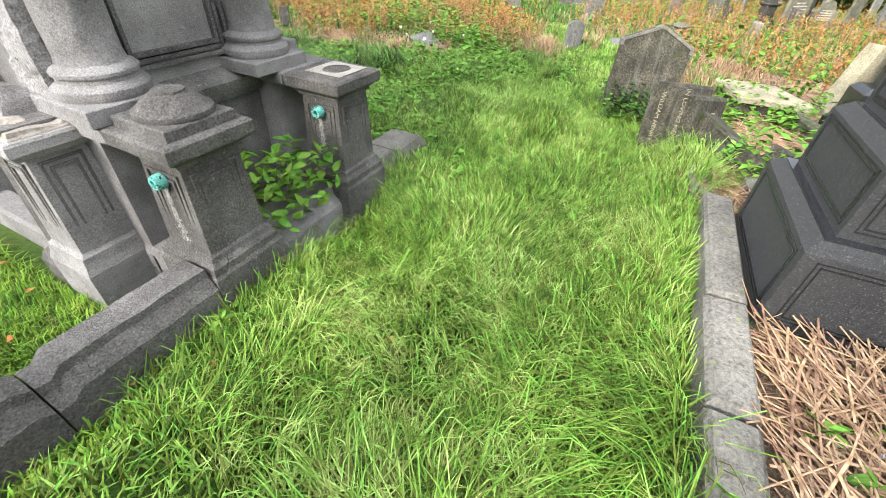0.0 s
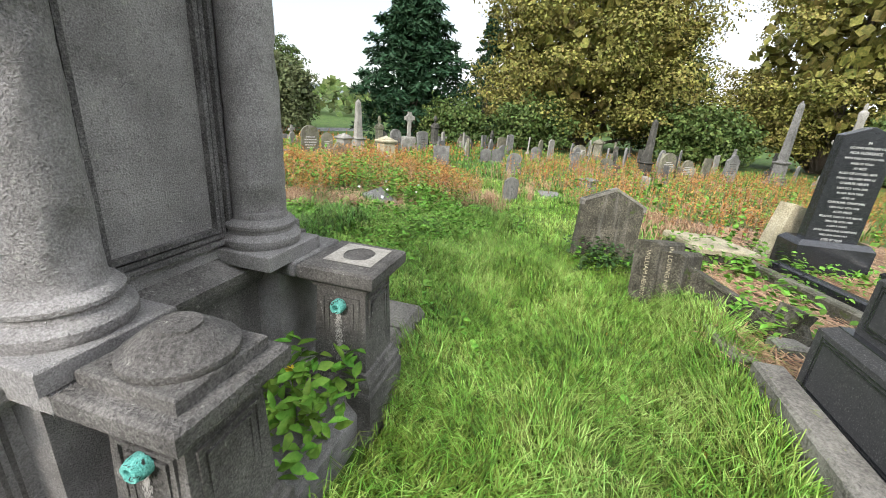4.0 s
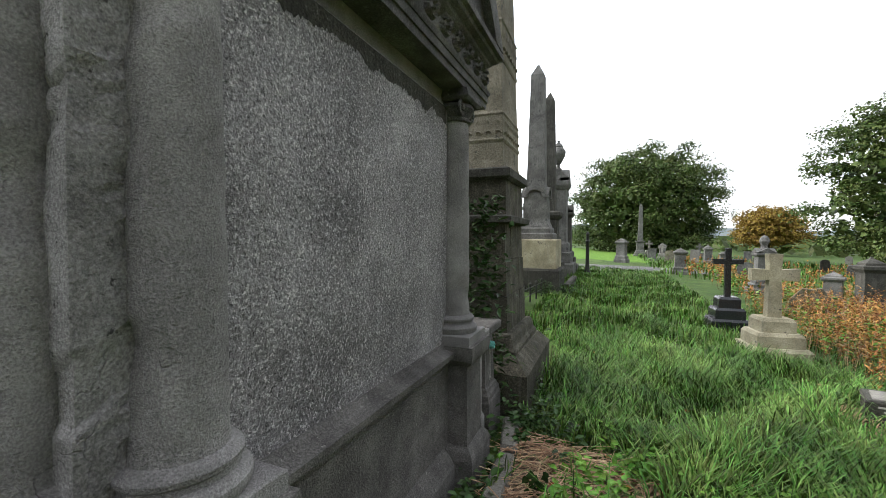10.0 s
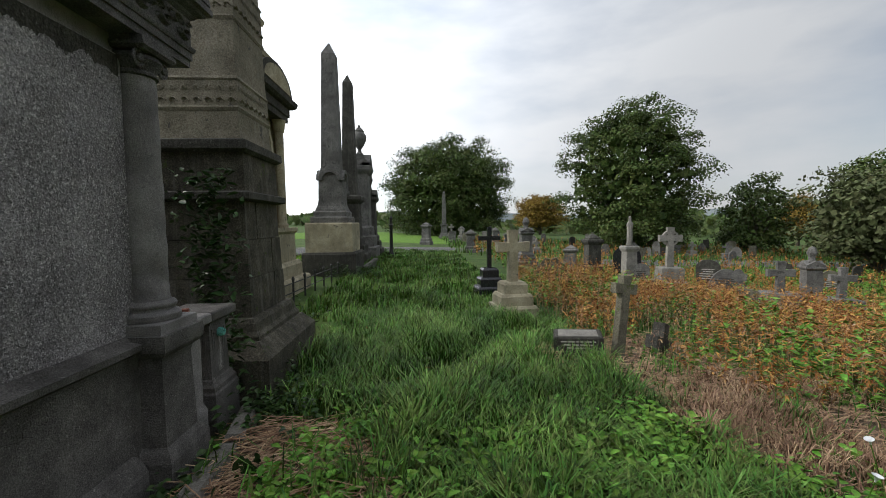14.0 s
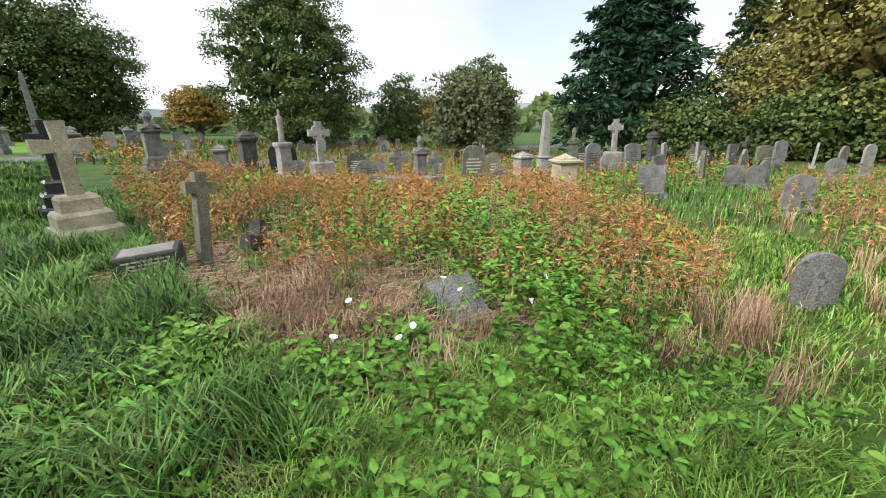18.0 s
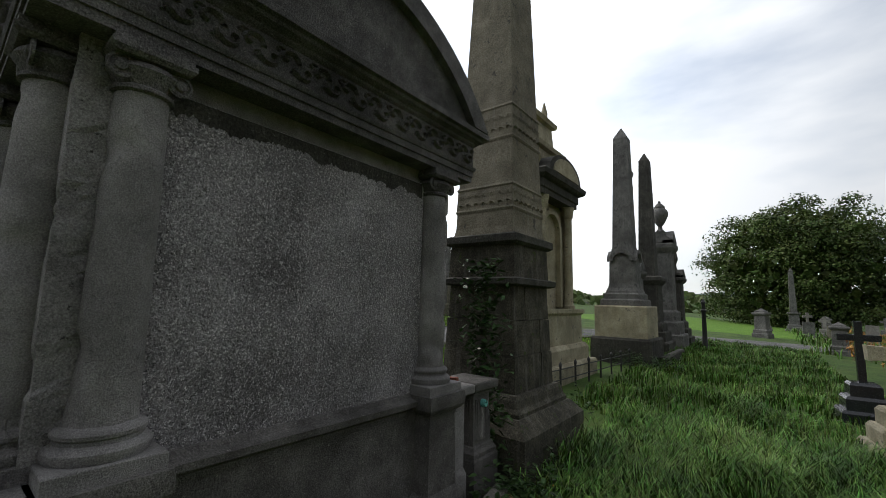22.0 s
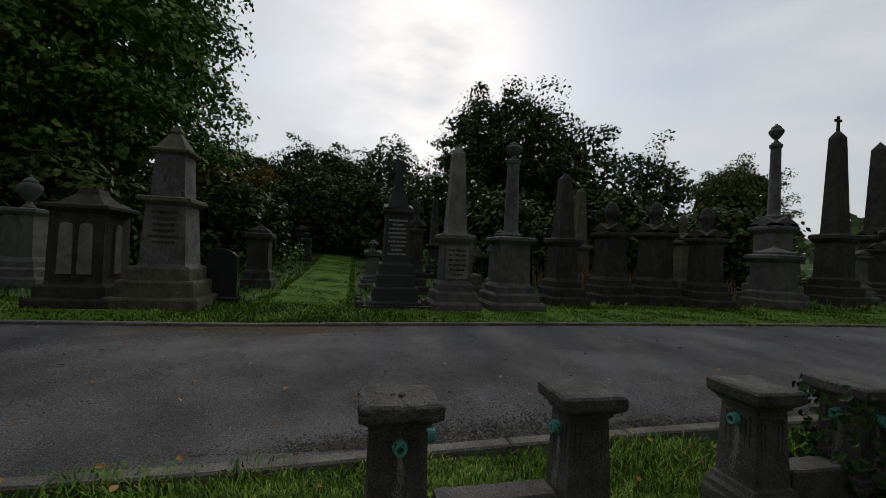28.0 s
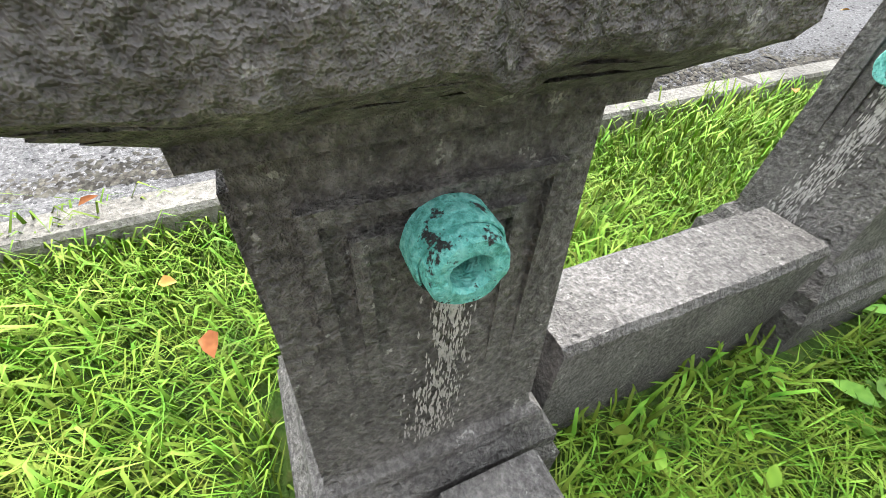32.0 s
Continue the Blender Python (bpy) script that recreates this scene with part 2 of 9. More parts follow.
BRONZE = material("green_verdigris_bronze", [(0.06, 0.30, 0.25), (0.13, 0.46, 0.40), (0.22, 0.58, 0.52)], 40, 160, 0.75, 0.4, [((0.02, 0.022, 0.02), 0.33, 45)])
IRON = material("black_painted_iron", [(0.012, 0.012, 0.012), (0.03, 0.028, 0.026)], 20, 120, 0.55, 0.3)
CONCRETE = material("poured_concrete", [(0.17, 0.142, 0.10), (0.25, 0.213, 0.155), (0.34, 0.295, 0.225)], 3, 50, 0.95, 0.3, [((0.16, 0.15, 0.12), 0.15, 5)], mottle=0.3)
ASPHALT = material("worn_asphalt", [(0.05, 0.048, 0.048), (0.105, 0.101, 0.10), (0.19, 0.184, 0.18)], 0.5, 70, 0.9, 1.0, [((0.30, 0.29, 0.285), 0.26, 75), ((0.03, 0.03, 0.03), 0.2, 50)], mottle=0.3)
GROUND = material("grassy_ground", [(0.025, 0.05, 0.008), (0.05, 0.10, 0.014), (0.085, 0.10, 0.025)], 0.6, 26, 1.0, 0.6, [((0.09, 0.07, 0.035), 0.1, 1.3)], mottle=0.3)
SOIL = material("dry_stalk_litter", [(0.07, 0.05, 0.032), (0.14, 0.10, 0.066), (0.25, 0.19, 0.13)], 6, 60, 1.0, 0.8)
GRAVEL = material("white_grave_chippings", [(0.45, 0.44, 0.42), (0.72, 0.70, 0.67)], 30, 90, 0.8, 0.3, island=0.3)
GRASS = material("lush_grass_blades", [(0.034, 0.078, 0.009), (0.125, 0.225, 0.03), (0.30, 0.395, 0.105)], 1.1, 9, 0.45, 0, island=0.7)
# Duller long grass than GRASS, some of its shade put into the colour.
TALL = material("long_dark_shaded_grass_blades", [(0.02, 0.054, 0.009), (0.07, 0.148, 0.022), (0.19, 0.275, 0.07)], 1.1, 9, 0.45, 0, island=0.7)
LAWN = material("short_lawn_blades", [(0.058, 0.135, 0.012), (0.135, 0.245, 0.024), (0.235, 0.34, 0.052)], 1.4, 9, 0.6, 0, island=0.5)
STRAW = material("dry_straw", [(0.20, 0.115, 0.066), (0.35, 0.225, 0.138), (0.48, 0.35, 0.225)], 2, 20, 0.9, 0, island=0.3)
RUST = material("rust_brown_dead_leaves", [(0.20, 0.082, 0.022), (0.36, 0.17, 0.05), (0.50, 0.31, 0.12)], 0.8, 14, 0.85, 0, island=0.35)
STALK = material("dead_brown_stalks", [(0.12, 0.075, 0.045), (0.24, 0.15, 0.09)], 3, 20, 0.9, 0, island=0.3)
WEED = material("broad_weed_leaves", [(0.05, 0.135, 0.015), (0.11, 0.24, 0.03), (0.19, 0.34, 0.055)], 2.5, 14, 0.5, 0, island=0.35)
IVY = material("dark_ivy_leaves", [(0.02, 0.05, 0.015), (0.05, 0.09, 0.025)], 4, 20, 0.4, 0, island=0.35)
PETAL = material("white_bindweed_petals", [(0.75, 0.74, 0.72), (0.85, 0.84, 0.84)], 20, 60, 0.6, 0)
YELLOW = material("yellow_petals", [(0.65, 0.45, 0.02), (0.8, 0.58, 0.04)], 20, 60, 0.6, 0)
BARK = material("tree_bark", [(0.05, 0.04, 0.03), (0.11, 0.09, 0.07)], 6, 50, 0.95, 0.8)
LEAF = {"syc": material("sycamore_leaves_turning", [(0.062, 0.075, 0.018), (0.14, 0.135, 0.032), (0.25, 0.205, 0.065)], 0.35, 4, 0.55, 0, island=0.4),
        "dark": material("dark_green_leaves", [(0.027, 0.048, 0.014), (0.058, 0.09, 0.023), (0.11, 0.135, 0.038)], 0.35, 4, 0.5, 0, island=0.4),
        "con": material("cypress_needles", [(0.012, 0.034, 0.016), (0.026, 0.06, 0.026)], 0.5, 5, 0.6, 0, island=0.4),
        "wil": material("olive_shrub_leaves", [(0.055, 0.07, 0.03), (0.11, 0.125, 0.055)], 0.4, 5, 0.6, 0, island=0.35),
        "ash": material("ash_tree_leaves", [(0.05, 0.105, 0.022), (0.115, 0.20, 0.042), (0.20, 0.29, 0.08)], 0.35, 4, 0.5, 0, island=0.4),
        "light": material("pale_birch_leaves", [(0.09, 0.12, 0.035), (0.17, 0.19, 0.07)], 0.4, 5, 0.6, 0, island=0.35),
        "aut": material("autumn_leaves", [(0.14, 0.10, 0.02), (0.26, 0.17, 0.035)], 0.4, 5, 0.6, 0, island=0.35)}
# Distance haze is put into the hills' blue-grey base colour.
HILL = material("hazy_distant_hills", [(0.16, 0.19, 0.19), (0.20, 0.23, 0.23)], 0.01, 0.1, 1.0, 0)
MOWN = material("mown_grass", [(0.055, 0.13, 0.009), (0.095, 0.195, 0.015), (0.145, 0.24, 0.034)], 1.2, 60, 1.0, 0.8)
DMOSS = material("dark_mossy_stone", [(0.028, 0.026, 0.019), (0.066, 0.06, 0.044), (0.145, 0.133, 0.10)], 5, 60, 0.95, 0.5, [((0.06, 0.08, 0.022), 0.15, 6)], streak=0.3, mottle=0.3, pits=0.3)
GRIT = material("dark_gutter_grit", [(0.03, 0.028, 0.024), (0.065, 0.06, 0.05), (0.13, 0.118, 0.095)], 3, 40, 1.0, 0, island=0.4)
CHIPS = material("loose_road_chippings", [(0.008, 0.008, 0.008), (0.03, 0.029, 0.028), (0.30, 0.29, 0.28)], 3, 40, 0.95, 0, island=0.45)
EARTH = material("brown_earth_wash", [(0.10, 0.072, 0.045), (0.17, 0.125, 0.08)], 3, 40, 1.0, 0, island=0.35)
BRICK = material("old_red_brick", [(0.16, 0.05, 0.03), (0.25, 0.085, 0.055)], 12, 90, 0.95, 0.5)
LETTER = material("pale_cut_letters", [(0.42, 0.42, 0.40), (0.5, 0.5, 0.48)], 20, 60, 0.8, 0)


# ---- mesh helpers ----
def finish(bm, name, mat, smooth=False):
    me = bpy.data.meshes.new(name)
    bm.normal_update()
    bm.to_mesh(me)
    bm.free()
    me.materials.append(mat)
    if smooth:
        me.shade_smooth()
        me.set_sharp_from_angle(angle=radians(35))
    return me


def part(name, bm, mat, parent=None, label="", smooth=False):
    ob = new(name, finish(bm, name, mat, smooth))
    if parent:
        ob.parent = parent
    return tagged(ob, label)


def thing(name, label, category, group="", at=None):
    ob = new(name)
    ob.empty_display_size = 0.1
    if at is not None:
        ob.matrix_basis = at if isinstance(at, Matrix) else Matrix.Translation(at)
    return tagged(ob, label, category, group)


def soften(bm, off=0.008):
    edges = [e for e in bm.edges if len(e.link_faces) == 2 and e.calc_face_angle(0) > 0.6]
    bmesh.ops.bevel(bm, geom=edges, offset=off, segments=2, affect="EDGES", profile=0.6, clamp_overlap=True)
    return bm


def loft(x0, x1, y0, y1, rows, bm=None, bevel=0.0, seed=None, chip=0.0):
    """A stack of rectangles: rows of (z, inset). chip: uneven, worn corners."""
    bm = bm or bmesh.new()
    rnd = random.Random(seed if seed is not None else int((x0 + y0) * 997))
    rings = []
    for z, d in rows:
        ring = []
        for cx, cy, sx, sy in ((x0, y0, 1, 1), (x1, y0, -1, 1), (x1, y1, -1, -1), (x0, y1, 1, -1)):
            j = chip * rnd.uniform(0, 1)
            ring.append(bm.verts.new((cx + sx * (d + j), cy + sy * (d + j), z + (rnd.uniform(-chip, chip) * 0.3 if chip else 0))))
        rings.append(ring)
    for a, b in zip(rings, rings[1:]):
        for i in range(4):
            bm.faces.new((a[i], a[(i + 1) % 4], b[(i + 1) % 4], b[i]))
    bm.faces.new(rings[0][::-1])
    bm.faces.new(rings[-1])
    if bevel:
        soften(bm, bevel)
    return bm


def lathe(cx, cy, rows, n=28, bm=None, squash=1.0):
    bm = bm or bmesh.new()
    rings = []
    for r, z in rows:
        rings.append([bm.verts.new((cx + r * math.cos(2 * math.pi * i / n), cy + squash * r * math.sin(2 * math.pi * i / n), z)) for i in range(n)])
    for a, b in zip(rings, rings[1:]):
        for i in range(n):
            bm.faces.new((a[i], a[(i + 1) % n], b[(i + 1) % n], b[i]))
    bm.faces.new(rings[0][::-1])
    bm.faces.new(rings[-1])
    return bm


def prism(outline, a0, a1, axis="x", bm=None, bevel=0.0):
    """An outline of (u, z) pushed from a0 to a1 along the axis; u is the other level axis."""
    bm = bm or bmesh.new()
    def at(a, u, z):
        return (a, u, z) if axis == "x" else (u, a, z)
    lo = [bm.verts.new(at(a0, u, z)) for u, z in outline]
    hi = [bm.verts.new(at(a1, u, z)) for u, z in outline]
    k = len(outline)
    for i in range(k):
        bm.faces.new((lo[i], lo[(i + 1) % k], hi[(i + 1) % k], hi[i]))
    bm.faces.new(lo[::-1])
    bm.faces.new(hi)
    bmesh.ops.recalc_face_normals(bm, faces=bm.faces[:])
    if bevel:
        soften(bm, bevel)
    return bm


def moved(bm, m):
    bmesh.ops.transform(bm, matrix=m, verts=bm.verts[:])
    return bm


SLOPE_X = (-140, -40, -16, -9.5, -5.5, -1, 4, 20, 60, 150, 700)
SLOPE_Z = (6.5, 2.0, 0.62, 0.42, 0.26, 0.0, -0.22, -0.95, -2.0, -3.0, -4.0)


def gzv(x, y):
    """Height of the ground: it falls from west to east and into the north-east field, with low terraces on the south side."""
    def ramp(v):
        return np.clip(v, 0, 1)
    base = np.interp(x, SLOPE_X, SLOPE_Z)
    west = np.clip(0.275 - base, 0, 1) * ramp((-1.2 - x) / 0.6) * ramp((6.62 - y) / 0.25) * ramp((x + 5.6) / 0.7) * ramp((y - 1.0) / 0.8)
    east = 0.28 * ramp((x + 1.6) / 0.4) * ramp((5.0 - y) / 0.45) * ramp((9 - x) / 3) * ramp((y + 6) / 3)
    dip = 0.075 * np.clip(y - 12, 0, 12) * ramp((x - 7) / 4) * ramp((60 - y) / 25)
    hollow = 0.065 * np.exp(-((x + 4.22) ** 2 + (y - 6.78) ** 2) / 0.22)
    return base + np.maximum(west, east) - dip - hollow


def gz(x, y):
    return float(gzv(x, y))


# ---- ground and road ----
def axis_steps(a, b, fine_a, fine_b, step):
    mid = list(np.arange(fine_a, fine_b + 1e-6, step))
    lo, hi, d = [], [], step
    v = fine_a
    while v > a:
        d *= 1.22
        v -= d
        lo.append(max(v, a))
    d, v = step, fine_b
    while v < b:
        d *= 1.22
        v += d
        hi.append(min(v, b))
    return lo[::-1] + mid + hi


def build_ground():
    xs, ys = axis_steps(-600, 700, -7, 14, 0.22), axis_steps(-600, 700, -2, 20, 0.22)
    verts = [(x, y, gz(x, y) + 0.018 * noise.noise((x * 1.3, y * 1.3, 0)) - (0.02 if -12 < x < 15 else 0)) for y in ys for x in xs]
    w = len(xs)
    faces = [(j * w + i, j * w + i + 1, (j + 1) * w + i + 1, (j + 1) * w + i) for j in range(len(ys) - 1) for i in range(w - 1)]
    me = bpy.data.meshes.new("ground")
    me.from_pydata(verts, [], faces)
    me.materials.append(GROUND)
    me.shade_smooth()
    return tagged(new("ground", me), "sloping cemetery ground with rough grass and earth", "ground", kind="structure")


build_ground()

ROAD = [(-8.6, -60), (-7.9, -20), (-7.5, 0), (-7.35, 5), (-7.5, 8), (-7.65, 14), (-7.5, 20), (-6.0, 26), (-2.3, 31), (3, 34.5), (12, 37), (30, 39), (60, 38)]


def road_line(off, count=90):
    pts = [Vector((x, y, 0)) for x, y in ROAD]
    out_, total = [], len(pts) - 1
    for k in range(count + 1):
        s = k / count * total
        i = min(int(s), total - 1)
        f = s - i
        p0, p1, p2, p3 = pts[max(i - 1, 0)], pts[i], pts[i + 1], pts[min(i + 2, total)]
        p = 0.5 * (2 * p1 + (p2 - p0) * f + (2 * p0 - 5 * p1 + 4 * p2 - p3) * f * f + (3 * p1 - p0 - 3 * p2 + p3) * f ** 3)
        d = (0.5 * ((p2 - p0) + 2 * (2 * p0 - 5 * p1 + 4 * p2 - p3) * f + 3 * (3 * p1 - p0 - 3 * p2 + p3) * f * f)).normalized()
        n_ = Vector((-d.y, d.x, 0))
        out_.append(p + n_ * off)
    return out_


def build_road():
    lanes = [2.0, 1.4, 0.5, -0.5, -1.4, -2.0]
    lines = [road_line(o) for o in lanes]
    verts, faces = [], []
    for k in range(len(lines[0])):
        for o, ln in zip(lanes, lines):
            p = ln[k]
            verts.append((p.x, p.y, gz(p.x, p.y) + 0.03 + 0.05 * (1 - (o / 2.0) ** 2)))
    w = len(lanes)
    for k in range(len(lines[0]) - 1):
        for i in range(w - 1):
            faces.append((k * w + i, (k + 1) * w + i, (k + 1) * w + i + 1, k * w + i + 1))
    me = bpy.data.meshes.new("road")
    me.from_pydata(verts, [], faces)
    me.materials.append(ASPHALT)
    me.shade_smooth()
    tagged(new("road", me), "narrow worn grey asphalt cemetery lane", "road", kind="structure")
    # kerb stones along both edges, one object each
    for side, off in (("near", -2.05), ("far", 2.05)):
        kerb = tagged(new("road_kerb"), "low flush stone edging along the lane", "kerb", kind="structure")
        ln = road_line(off, 400)
        acc, start = 0.0, ln[0]
        for a, b in zip(ln, ln[1:]):
            acc += (b - a).length
            if acc >= 0.9:
                mid, d = (start + b) / 2, (b - start)
                if -6 < mid.y < 30 and mid.x < 2:
                    L_ = d.length / 2 - 0.006
                    bm = loft(-L_, L_, -0.06, 0.06, [(-0.12, 0), (0.035, 0), (0.05, 0.012)])
                    moved(bm, Matrix.Translation((mid.x, mid.y, gz(mid.x, mid.y) + 0.025)) @ Matrix.Rotation(math.atan2(d.y, d.x), 4, "Z"))
                    part("kerb_stone", bm, KERB, kerb)
                acc, start = 0.0, b


build_road()


# ---- the family monument: body, columns, entablature, arched pediment ----
X0, X1, Y0, Y1 = -0.90, 0.30, 7.44, 9.96      # core
TOP = 2.78                                    # underside of the architrave
mausoleum = thing("mausoleum", "soot-darkened classical stone family monument with columns and arched pediments", "mausoleum", at=(-0.3, 8.7, 0))


def mp(name, bm, mat=STONE, label="", smooth=False, parent=None):
    bm.transform(Matrix.Translation((0.3, -8.7, 0)))
    return part(name, bm, mat, parent or mausoleum, label, smooth)


def boxes(*specs, bevel=0.0):
    bm = bmesh.new()
    for x0, x1, y0, y1, z0, z1 in specs:
        loft(x0, x1, y0, y1, [(z0, 0), (z1, 0)], bm)
    if bevel:
        soften(bm, bevel)
    return bm


# core walls with the gated opening in the west front
mp("south_wall", boxes((X0 + 0.003, X1 - 0.003, Y0, Y0 + 0.2, -0.2, TOP)), STONE, "plain dark stone side wall")
mp("north_wall", boxes((X0 + 0.003, X1 - 0.003, Y1 - 0.2, Y1, -0.2, TOP)))
mp("east_wall", boxes((X1 - 0.2, X1, Y0 + 0.2, Y1 - 0.2, -0.2, TOP)))
mp("west_wall", boxes((X0, X0 + 0.2, Y0 + 0.2, 8.03, -0.2, TOP), (X0, X0 + 0.2, 8.78, Y1 - 0.2, -0.2, TOP), (X0, X0 + 0.2, 8.03, 8.78, 2.25, TOP)))
mp("inner_floor", boxes((X0 + 0.2, X1 - 0.2, Y0 + 0.2, Y1 - 0.2, -0.1, 0.12)))
for ya, yb in ((7.87, 8.05), (8.76, 8.94)):
    bm = boxes((X0 - 0.12, X0 + 0.02, ya, yb, 0.05, 2.3))
    jamb = mp("door_jamb", bm, STONE, "moulded stone jamb of the gate")
    for k in range(3):
        mp("jamb_fillet", loft(X0 - 0.135 - 0.006 * k, X0 - 0.11, ya + 0.03 + 0.05 * k, ya + 0.055 + 0.05 * k, [(0.15, 0), (2.28, 0)]), STONE, parent=jamb)
mp("door_head", boxes((X0 - 0.14, X0 + 0.02, 7.85, 8.96, 2.3, 2.48)))
gate = mp("iron_gate", boxes((X0 + 0.05, X0 + 0.075, 8.05, 8.76, 1.2, 1.24)), IRON, "black iron gate in the doorway")
for zr in (0.3, 2.15):
    bm = boxes((X0 + 0.05, X0 + 0.075, 8.05, 8.76, zr, zr + 0.04))
    mp("gate_rail", bm, IRON, parent=gate)
for k in range(8):
    part("gate_bar", lathe(0.3 + X0 + 0.062, -8.7 + 8.09 + k * 0.09, [(0.009, 0.15), (0.009, 2.24)], 8), IRON, gate)
mp("door_step", loft(-1.07, X0, 7.68, 9.0, [(-0.2, 0), (0.13, 0), (0.15, 0.02)], bevel=0.01), STONE, "worn stone step before the gate")

# east face: granite panel set in a frame, with the dado below
mp("granite_panel", boxes((X1 - 0.01, X1 + 0.03, 7.74, 9.66, 0.93, 2.66), bevel=0.006), PANEL, "speckled grey granite panel stained dark at the top")
# sooty runs below the cornice on the panel
bm, prev = bmesh.new(), None
for k in range(481):
    y = 7.76 + 1.88 * k / 480
    d = 0.10 + 0.06 * noise.noise((y * 2.2, 0, 0)) + 0.04 * noise.noise((y * 9, 4, 0)) + 0.035 * max(0.0, noise.noise((y * 38, 7, 0))) + 0.012 * noise.noise((y * 90, 7, 0))
    ring = [bm.verts.new((X1 + 0.0315, y, 2.655)), bm.verts.new((X1 + 0.0315, y, 2.655 - d))]
    if prev:
        bm.faces.new((prev[0], prev[1], ring[1], ring[0]))
    prev = ring
mp("soot_run", bm, BLACKSTONE, "black soot stain dripping down the panel's top")
mp("dado_wall", boxes((X1, X1 + 0.07, 7.6, 9.85, -0.2, 0.80)), SOOTY)
mp("dado_ledge", prism([(X1, 0.78), (X1 + 0.08, 0.78), (X1 + 0.09, 0.82), (X1 + 0.135, 0.85), (X1 + 0.14, 0.89), (X1 + 0.07, 0.905), (X1 + 0.05, 0.93), (X1, 0.935)], 7.72, 9.62, "y"), SOOTY)
mp("base_moulding", prism([(X1, -0.2), (X1 + 0.16, -0.2), (X1 + 0.16, 0.1), (X1 + 0.12, 0.17), (X1 + 0.075, 0.2), (X1, 0.2)], 7.86, 9.52, "y"), SOOTY)
# south face: recessed panel between mouldings
bm = bmesh.new()
for k, (w, d) in enumerate(((0.30, 0.030), (0.265, 0.02), (0.23, 0.03))):
    for xa, xb in ((-0.31 - w - 0.02, -0.31 - w), (-0.31 + w, -0.31 + w + 0.02)):
        loft(xa, xb, Y0 - d, Y0 + 0.01, [(1.05 - 0.03 * (1 - k), 0), (2.33 + 0.03 * (1 - k), 0)], bm)
    for za in (1.05 - 0.03 * (1 - k), 2.31 + 0.03 * (1 - k)):
        loft(-0.31 - w + 0.001, -0.31 + w - 0.001, Y0 - d + 0.002, Y0 + 0.01, [(za, 0), (za + 0.02, 0)], bm)
mp("panel_moulding", bm, SOOT, "moulded border of the side panel")
mp("side_ledge", prism([(Y0, 0.80), (Y0 - 0.09, 0.80), (Y0 - 0.12, 0.86), (Y0 - 0.13, 0.90), (Y0 - 0.05, 0.93), (Y0, 0.95)], -0.52, 0.1, "x"), SOOTY)
mp("side_dado", boxes((-0.55, 0.12, Y0 - 0.05, Y0, -0.1, 0.8)), SOOTY)
mp("scroll_block", boxes((-0.37, -0.25, Y0 - 0.06, Y0, 2.42, 2.70), bevel=0.015), SOOT, "carved keystone block above the panel")
swag = mp("fruit_swag", boxes((-0.62, 0.0, Y0 - 0.012, Y0, 2.55, 2.60)), SOOT, "carved swag of fruit above the side panel")
for k in range(9):
    f = k / 8
    bm = lathe(-0.62 + 0.62 * f, Y0 - 0.03, [(0.012, 2.60 - 0.16 * math.sin(math.pi * f)), (0.045, 2.62 - 0.16 * math.sin(math.pi * f)), (0.05, 2.65 - 0.16 * math.sin(math.pi * f)), (0.03, 2.69 - 0.16 * math.sin(math.pi * f)), (0.006, 2.70 - 0.16 * math.sin(math.pi * f))], 8)
    mp("fruit", bm, SOOT, parent=swag, smooth=True)
# corner posts between the paired columns
for cx, cy in ((X1 - 0.08, Y0 + 0.06), (X0 + 0.08, Y0 + 0.06), (X1 - 0.08, Y1 - 0.06), (X0 + 0.08, Y1 - 0.06)):
    bm = loft(cx - 0.11, cx + 0.11, cy - 0.11, cy + 0.11, [(0.93, 0), (TOP, 0)], bevel=0.02)
    bmesh.ops.subdivide_edges(bm, edges=[e for e in bm.edges if abs(e.verts[0].co.z - e.verts[1].co.z) > 0.5], cuts=70)
    bmesh.ops.subdivide_edges(bm, edges=[e for e in bm.edges if (e.verts[0].co.xy - e.verts[1].co.xy).length > 0.05], cuts=4)
    for v in bm.verts:
        out_way = Vector((v.co.x - cx, v.co.y - cy, 0)).normalized()
        deep = noise.noise(v.co * 5.5 + Vector((3, 1, 0))) + 0.45 * noise.noise(v.co * 19)
        spall = (0.016 if deep > 0.16 else 0.006 if deep > 0.0 else 0.0) + abs(noise.noise(v.co * 31)) * 0.002
        v.co -= out_way * spall * min(1.0, (v.co.z - 0.93) * 6, (TOP - v.co.z) * 6)
    mp("corner_post", bm, SPALL, "chipped and spalled corner post between columns")


